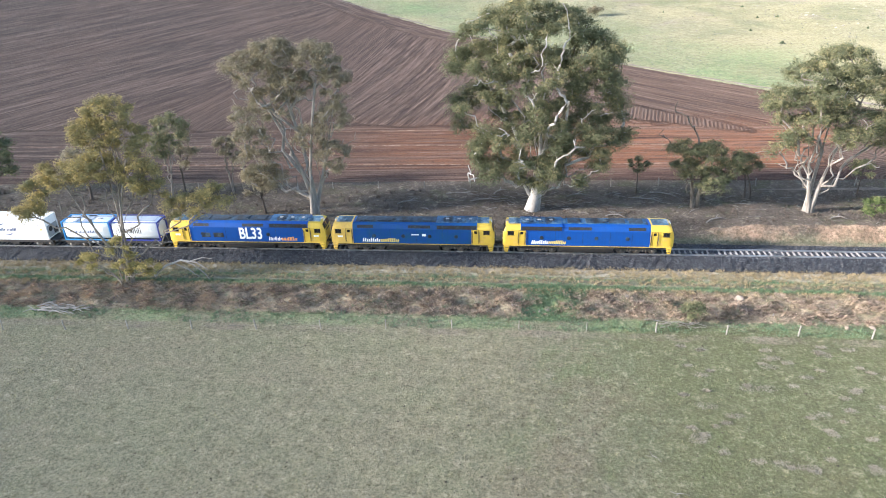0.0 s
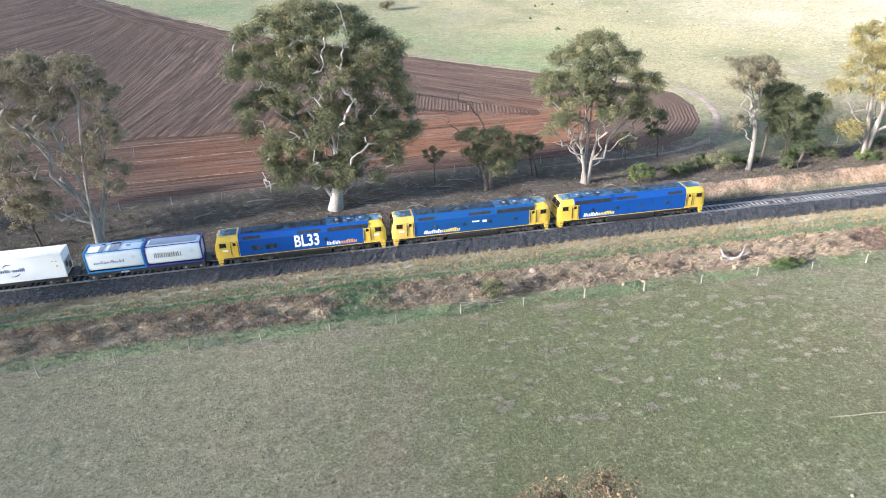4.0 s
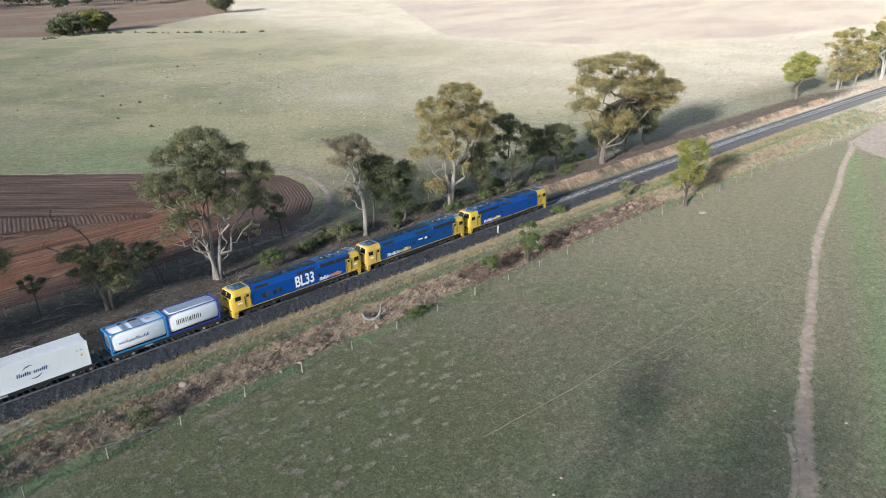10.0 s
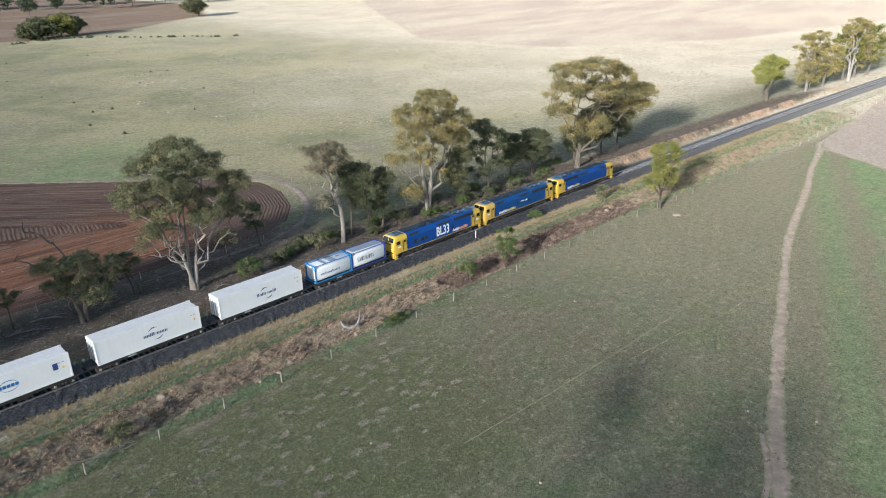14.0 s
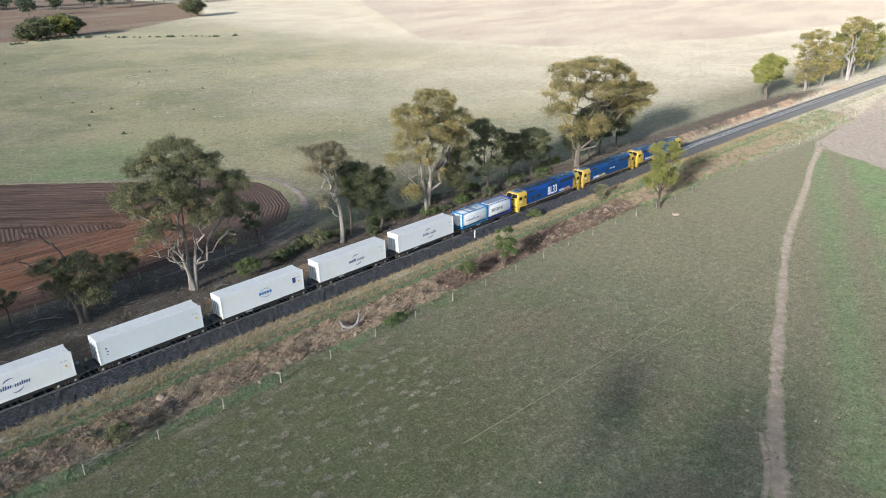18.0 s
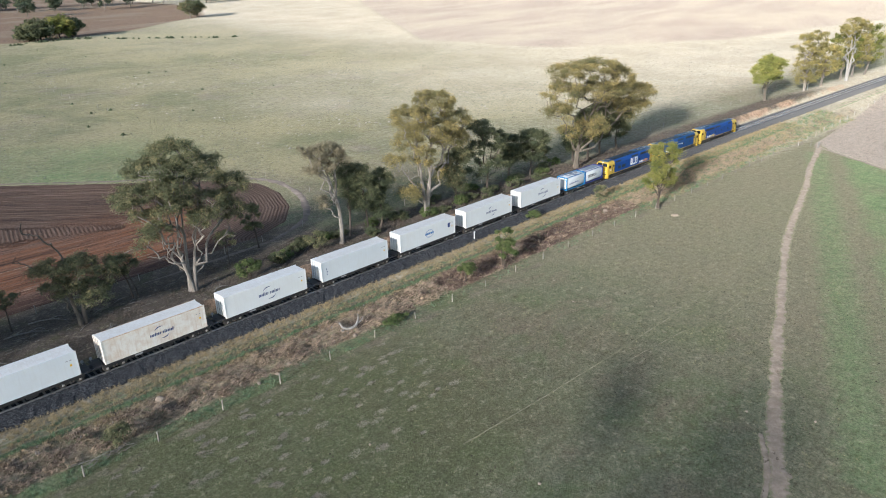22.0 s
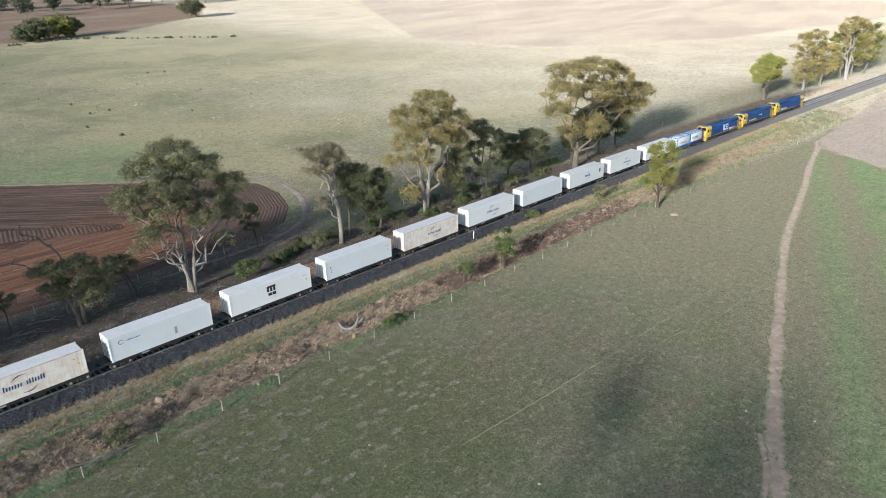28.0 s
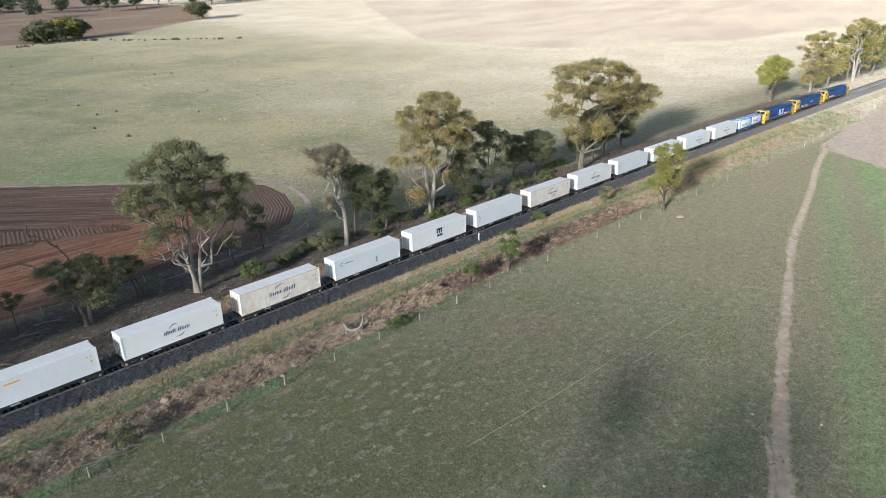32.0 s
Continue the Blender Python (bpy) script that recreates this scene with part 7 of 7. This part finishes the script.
    tuft_field("pale_tussocks", "bleached pale tussock patches in the paddock", "pale_tuft", np.column_stack([cx[k_] + 1.5 * rad[k_] * r_ * np.cos(a_), cy[k_] + 0.7 * rad[k_] * r_ * np.sin(a_)]), 0.10, 0.22, 8, 9)
    x = rng.uniform(-20, 60, 2600)
    y = rng.uniform(10, 48, 2600)
    ok = rng.rand(2600) < np.clip(0.15 + 0.9 * wobble(x, y, 0.09, 3) + 0.25 * (x < 32), 0.0, 1)
    tuft_field("dark_tussocks", "small dark olive tussocks in the paddock", "dark_tuft", np.column_stack([x, y])[ok], 0.16, 0.22, 12, 11)
    tuft_field("scrub_grass", "dull scrubby grass and litter beyond the line", "scrub", np.concatenate([strip(5200, -90, 130, 5.5, 19, lambda x, v: 0.4 + 0.6 * (wobble(x, v * 2, 0.4, 7) > 0)), strip(1500, 60, 240, 6.5, 13)]), 0.36, 0.42, 13, 5)


sow()

# ---- fences, stones, dead wood and marks ----
def build_fence(label, line_pts, spacing, h, wires, seed, group, fat=1.0, mat="post"):
    rnd = random.Random(seed)
    f = thing("wire_fence", label, "fence", group, "structure")
    P = [Vector((*p, 0)) for p in line_pts]
    posts, carry = [], 0.0
    for a, b in zip(P[:-1], P[1:]):
        L = (b - a).length
        d = carry
        while d < L:
            q = a.lerp(b, d / L)
            posts.append((q.x, q.y))
            d += spacing
        carry = d - L
    shapes = []
    for k in range(4):
        r = (0.05 + 0.011 * k) * fat
        sh = Shape().tube([(0, 0, -0.3), (0.02 * k - 0.03, 0.01, h * 0.5), (0.03 * k - 0.05, 0, h * (0.9 + 0.05 * k))], [r, r * 0.95, r * 0.85], 7)
        m = sh.mesh("post")
        m.materials.append(MAT[mat])
        shapes.append(m)
    tops = []
    for x, y in posts:
        ob = new("post", rnd.choice(shapes))
        ob.parent = f
        z = gz(x, y)
        ob.matrix_basis = pose(x, y, z, rnd.uniform(-2.5, 2.5), rnd.uniform(-2.5, 2.5), rnd.uniform(0, 360))
        tops.append((x, y, z))
    for w in range(wires):
        zz = h * (0.35 + 0.55 * w / max(1, wires - 1))
        sh = Shape().tube([(x, y, z + zz) for x, y, z in tops], 0.0035, 3)
        part("wire", sh.mesh("wire", False), "fence_wire", f)
    return f


NEAR_FENCE = [(-68, 55.5), (-47.1, 56.6), (-26.0, 57.7), (-12.0, 58.4), (1.9, 58.8), (22.9, 58.9), (37.3, 58.7), (51.3, 58.8), (65, 58.5), (93, 58.3), (107, 57.9), (126.6, 56.8), (148, 56.1), (176.5, 55.3), (188, 54.5)]
build_fence("leaning weathered post-and-wire fence along the railway paddock", NEAR_FENCE, 6.95, 1.15, 4, 1, "fences")
build_fence("stout white-painted post-and-wire fence beyond the paddock gate", [(190, 54.4), (210, 54.7), (240, 54.6), (276, 54.4), (330, 53)], 7.2, 1.25, 3, 8, "fences", 1.6, "post_white")
FAR_FENCE = [(-68, 91.5), (-19.6, 93.5), (0, 94.3), (22, 95.2), (40, 95.6), (62, 95.8)]
build_fence("weathered post-and-wire fence beside the ploughed field", FAR_FENCE, 6.95, 1.2, 4, 2, "fences")
build_fence("weathered post-and-wire fence above the cutting", [(66, 97), (79, 93.5), (93, 90.7), (121, 90.1), (150, 89.6), (190, 88), (240, 85.5), (262, 84)], 6.9, 1.2, 4, 3, "fences")
build_fence("pale posts along the lane by the field corner", [(76, 140), (81.5, 130), (80.5, 117), (78, 108)], 9.0, 1.2, 2, 4, "fences")
build_fence("distant boundary fence of the far pasture", [(309, 316), (318, 250), (345, 205), (420, 160)], 14.0, 1.3, 2, 5, "fences")
build_fence("old grey fence across the green pasture", [(91.9, 388), (91.1, 332), (90.8, 285), (91.4, 251)], 9.0, 1.2, 2, 7, "fences")
build_fence("short fence running out from the railway gate", [(189, 54.4), (193, 51.0)], 3.8, 1.35, 3, 6, "fences")


def build_stone(label, x, y, size, seed, flat=0.7, group=""):
    rng = np.random.RandomState(seed)
    bm = bmesh.new()
    bmesh.ops.create_icosphere(bm, subdivisions=2, radius=1.0)
    for v in bm.verts:
        d = 1 + 0.16 * noise.noise(v.co * 1.3 + Vector((seed, 0, 0))) + 0.10 * noise.noise(v.co * 3.1 + Vector((0, seed, 0)))
        v.co = Vector((v.co.x * size * d, v.co.y * size * 0.8 * d, v.co.z * size * flat * d))
    m = bpy.data.meshes.new("boulder")
    bm.to_mesh(m)
    bm.free()
    m.materials.append(MAT["stone"])
    ob = tagged(new("boulder", m), label, "rock", group)
    ob.matrix_basis = pose(x, y, gz(x, y) + size * flat * 0.35, 0, 0, seed * 37 % 360)
    return ob


build_stone("pale tan boulder lying on the weedy bank", 25.2, 64.8, 0.60, 3)
for i, (x, y, s) in enumerate(((39.0, 61.2, 0.35), (48.6, 60.9, 0.4), (34.5, 60.4, 0.28), (37.0, 60.6, 0.3), (118.1, 52.6, 0.75), (-14, 63.8, 0.25), (4.5, 62.2, 0.3), (110, 62.5, 0.5), (112.5, 62.0, 0.45), (106.8, 62.6, 0.4), (115, 61.4, 0.4))):
    build_stone("small pale stone among the weeds", x, y, s, 10 + i, 0.6 if s < 0.7 else 0.25, "stones on the bank")
for i, (x, y) in enumerate(((65.2, 18.6), (38.0, 28.7), (42.6, 27.7), (40.5, 26.9), (68.0, 13.0), (36, 43), (75, 46))):
    build_stone("small pale stone in the grazed paddock", x, y, 0.16, 40 + i, 0.6, "stones in the paddock")


def branch(name, label, cat, x, y, paths, mat, rz=0.0, lift=0.1, group="", kind=""):
    V, F = tube_arrays([(p, r) for p, r in paths], 7)
    ob = tagged(new(name, raw_mesh(name, V, F, mat)), label, cat, group, kind)
    ob.matrix_basis = pose(x, y, gz(x, y) + lift, 0, 0, rz)
    return ob


branch("dead_branch", "bleached forked dead branch lying on the bank", "dead wood", 49.2, 62.2,
       [([(-1.5, 0.6, 1.2), (-1.3, 0.3, 0.55), (-0.8, 0, 0.2), (0, -0.1, 0.1), (0.7, 0, 0.2), (1.2, 0.2, 0.7), (1.3, 0.3, 1.5)], [0.10, 0.14, 0.18, 0.20, 0.17, 0.13, 0.06]),
        ([(0.9, 0.05, 0.35), (1.5, 0.1, 0.4), (2.0, 0.1, 0.9)], [0.10, 0.08, 0.04]), ([(-1.0, 0.1, 0.3), (-1.7, -0.2, 0.3), (-2.0, -0.3, 0.8)], [0.09, 0.07, 0.03])], "dead")
rnd = random.Random(12)
twigs = []
for i in range(46):
    a = rnd.uniform(-0.5, 0.5) + (math.pi if rnd.random() < 0.5 else 0)
    x0, y0, L = rnd.uniform(-2.6, 2.6), rnd.uniform(-0.7, 0.7), rnd.uniform(0.8, 2.2)
    z0 = rnd.uniform(0.0, 0.5)
    twigs.append(([(x0, y0, z0), (x0 + L / 2 * math.cos(a), y0 + L / 2 * math.sin(a), z0 + rnd.uniform(0, 0.25)), (x0 + L * math.cos(a), y0 + L * math.sin(a), z0 + rnd.uniform(-0.1, 0.3))], [0.05, 0.04, 0.015]))
branch("brush_pile", "heap of bleached dead branches on the bank", "dead wood", -50.1, 59.9, twigs, "dead", kind="stuff")
for x, y, rz in ((11.9, 41.1, -35), (13.0, 37.4, 10)):
    branch("dead_stick", "small bleached forked stick lying on the paddock grass", "dead wood", x, y,
           [([(-0.55, 0.35, 0.03), (-0.2, 0.05, 0.06), (0.25, 0.0, 0.10), (0.7, -0.2, 0.05)], [0.022, 0.025, 0.02, 0.01]), ([(-0.1, 0.03, 0.06), (-0.35, -0.25, 0.12), (-0.65, -0.3, 0.05)], [0.02, 0.015, 0.01])], "log", rz, 0.02, "sticks on the paddock")
branch("fallen_branch", "bare pale fallen limb under the near gum tree", "dead wood", -38.0, 66.2,
       [([(-3.5, 0, 0.4), (-2, 0.3, 1.6), (0, 0.3, 2.4), (2.0, 0, 2.3), (3.4, -0.4, 1.6)], [0.16, 0.14, 0.11, 0.07, 0.03]), ([(0, 0.3, 2.4), (1.5, 0.3, 1.8), (2.8, 0, 0.8), (3.2, 0, 0.1)], [0.08, 0.06, 0.05, 0.02]),
        ([(-1, 0.3, 2.0), (0.8, 0.2, 1.2), (2.0, 0, 0.4)], [0.06, 0.05, 0.02]), ([(1.2, 0.1, 2.4), (2.8, 0.1, 2.9), (4.0, 0, 2.8)], [0.05, 0.04, 0.02])], "dead")
for i, (x, y, L, rz) in enumerate(((-3.0, 89.0, 4.5, 4), (-6.5, 91.2, 5.0, -8), (22.5, 91.5, 4.5, -30), (10.0, 91.0, 3.0, 12), (14.5, 84.0, 2.6, -5), (-14, 88, 3.4, 15), (27, 82, 3.0, 25), (19.5, 89.5, 5.0, -20), (-1.0, 92.3, 2.5, 40), (42, 82.2, 2.2, 10))):
    branch("fallen_branch", "grey fallen branch on the dry ground beyond the line", "dead wood", x, y,
           [([(-L / 2, 0, 0.05), (-L / 5, 0.2, 0.25), (L / 5, 0.1, 0.3), (L / 2, -0.2, 0.1)], [0.10, 0.09, 0.07, 0.03]), ([(0, 0.1, 0.28), (L / 4, 0.7, 0.4), (L / 2.4, 1.0, 0.2)], [0.06, 0.04, 0.02])], "log", rz, 0.0, "fallen branches")
rnd = random.Random(31)
sticks = []
for i in range(150):
    x, y = (rnd.gauss(5, 8), rnd.gauss(88, 2.4)) if i < 90 else (rnd.uniform(-30, 60), rnd.uniform(80, 92))
    L, a = rnd.uniform(0.5, 2.2), rnd.uniform(-0.7, 0.7) + (math.pi if rnd.random() < 0.5 else 0)
    z = gz(x, y)
    dx, dy = math.cos(a), math.sin(a)
    sticks.append(([(x, y, z + 0.05), (x + dx * L / 2, y + dy * L / 2, z + rnd.uniform(0.08, 0.22)), (x + dx * L, y + dy * L, z + rnd.uniform(0.04, 0.2))], [0.045, 0.035, 0.015]))
V, F = tube_arrays(sticks, 5)
tagged(new("twig_litter", raw_mesh("twig_litter", V, F, "log")), "scattered grey fallen twigs under the gum trees", "dead wood", kind="stuff")
twigs = []
for i in range(30):
    a = rnd.uniform(-0.6, 0.6) + (math.pi if rnd.random() < 0.5 else 0)
    x0, y0, L, z0 = rnd.uniform(-1.8, 1.8), rnd.uniform(-0.5, 0.5), rnd.uniform(0.6, 1.8), rnd.uniform(0.0, 0.35)
    twigs.append(([(x0, y0, z0), (x0 + L / 2 * math.cos(a), y0 + L / 2 * math.sin(a), z0 + rnd.uniform(0, 0.3)), (x0 + L * math.cos(a), y0 + L * math.sin(a), z0 + rnd.uniform(-0.1, 0.2))], [0.04, 0.03, 0.012]))
branch("brush_pile", "thin heap of bleached twigs beside the paddock fence", "dead wood", 17.6, 60.0, twigs[:20], "log", kind="stuff")
# white marker post beside the line
mk = thing("marker_post", "white painted marker post beside the ballast", "post", at=Matrix.Translation((82.1, 70.6, gz(82.1, 70.6))))
part("pole", Shape().box(0, 0, 0.75, 0.16, 0.10, 1.7, 0.02), "white", mk)
part("plate", Shape().box(0, -0.06, 1.4, 0.22, 0.03, 0.34, 0.01), "white", mk)
sg = thing("line_signal", "small trackside signal on a pale post", "signal", at=Matrix.Translation((262, 75.5, gz(262, 75.5))))
part("pole", Shape().tube([(0, 0, 0), (0, 0, 4.2)], 0.09, 8), "grey", sg)
part("head", Shape().box(0, 0, 4.4, 0.5, 0.3, 0.8, 0.05), "white", sg)
# a strainer post at the paddock gate
gp = thing("gate_post", "stout white concrete gate post at the paddock corner", "post", at=Matrix.Translation((190.5, 49.8, gz(190.5, 49.8))))
part("shaft", Shape().box(0, 0, 0.75, 0.42, 0.42, 1.6, 0.05), "post", gp)


def scatter_far():
    """Tussocks, stones and low bushes that speckle the far pasture."""
    rng = np.random.RandomState(8)
    V, F = [], []
    def lump(x, y, r, hgt):
        z = gz(x, y)
        k0 = len(V)
        a0 = rng.uniform(0, 6.28)
        for q in range(5):
            a = a0 + q * 1.2566
            V.append((x + r * math.cos(a) * rng.uniform(.7, 1.2), y + r * math.sin(a) * rng.uniform(.7, 1.2), z - 0.05))
        V.append((x + rng.uniform(-.2, .2) * r, y, z + hgt))
        for q in range(5):
            F.append((k0 + q, k0 + (q + 1) % 5, k0 + 5))
    n = 0
    while n < 7500:
        d, b = rng.uniform(150, 420), rng.uniform(-75, 8)
        x, y = -d * math.sin(radians(b)), d * math.cos(radians(b))
        if y < 92 or inside(np.array(x), np.array(y), PLOUGH):
            continue
        n += 1
        r = rng.uniform(0.08, 0.30) * (0.6 + d / 420)
        lump(x, y, r, r * 0.7)
    m = raw_mesh("pasture_stones", V, F, "fieldspeck", False)
    tagged(new("pasture_stones", m), "scattered pale stones and tussocks on the far pasture", "rock", kind="stuff")
    V.clear(), F.clear()
    for i in range(60):
        t = rng.uniform(0, 1) ** 1.3
        x, y = 128 + (250 - 128) * t + rng.uniform(-3, 3), 498 + (455 - 498) * t + 18 * math.sin(t * 5) + rng.uniform(-3, 3)
        lump(x, y, rng.uniform(0.8, 2.0), rng.uniform(0.8, 1.6))
    for i in range(26):
        d, b = rng.uniform(220, 480), rng.uniform(-36, -6)
        x, y = -d * math.sin(radians(b)), d * math.cos(radians(b))
        if y > 110 and not inside(np.array(x), np.array(y), PLOUGH):
            lump(x, y, rng.uniform(0.4, 0.9), rng.uniform(0.4, 0.9))
    n = 9000
    d, b = rng.uniform(140, 330, n), np.radians(rng.uniform(-66, -2, n))
    P = np.column_stack([-d * np.sin(b), d * np.cos(b)])
    P = P[(P[:, 1] > 98) & (d < 300) & (P[:, 0] < 190) & ~inside(P[:, 0], P[:, 1], PLOUGH) & (rng.rand(n) < 0.45 + 0.5 * wobble(P[:, 0], P[:, 1], 0.06, 4))]
    c_ = np.column_stack([rng.uniform(88, 215, 230), rng.uniform(150, 330, 230)])
    k_ = rng.randint(0, 60, 420)
    bush, V, F = (V, F), [], []
    for x, y in c_[k_ % 60] + rng.randn(420, 2) * 4.5:
        r = rng.uniform(0.2, 0.6)
        lump(x, y, r, r * 0.7)
    tagged(new("pale_rocks", raw_mesh("pale_rocks", V, F, "pale_rock", False)), "clusters of pale field rocks on the far pasture", "rock", kind="stuff")
    V, F = bush
    tuft_field("far_tussocks", "olive and straw tussocks over the far pasture", "pasture", P, 0.42, 0.55, 9, 31)
    m = raw_mesh("far_bushes", V, F, "leaf_dark", False)
    tagged(new("far_bushes", m), "scattered dark low bushes on the far pasture", "bush", kind="stuff")

    V.clear(), F.clear()
    for i in range(280):
        x = rng.uniform(-60, 150)
        y = float(track_y(x)) + rng.uniform(-12.6, -8.0)
        r = rng.uniform(0.05, 0.16)
        lump(x, y, r, r * 1.6 + 0.1)
    m = raw_mesh("pale_litter", V, F, "post", False)
    tagged(new("pale_litter", m), "bleached stones and dead stems among the weeds", "litter", kind="stuff")
    V.clear(), F.clear()
    for i in range(900):
        x, y = rng.uniform(-35, 110), rng.uniform(8, 57)
        r = rng.uniform(0.06, 0.2)
        lump(x, y, r, r * 0.45)
    m = raw_mesh("dark_clods", V, F, "clod", False)
    tagged(new("dark_clods", m), "small dark clods and dung scattered over the paddock", "clods", kind="stuff")


scatter_far()


# ---- the train's run: seconds, place of its leading end along the line ----
RUN = [(0, 19.6), (2, 35.2), (4, 50.8), (6, 66.3), (8, 81.6), (10, 96.8), (12, 111.9), (14, 126.9), (16, 141.8), (18, 156.7), (20, 171.7), (22, 186.7), (24, 201.7), (26, 216.7), (28, 231.7), (30, 246.7), (32, 261.8)]


def motions():
    for ob, off, lift, turned in TRAIN:
        rows = []
        for t, s in RUN:
            x = s - off
            ang = math.degrees(heading(x))
            rows.append((t, pose(x, float(track_y(x)), RAIL_Z + float(climb(x)) + lift + (0.002 if lift else 0), 0, 0, ang + (180 if turned else 0))))
        walk(ob, rows)


motions()
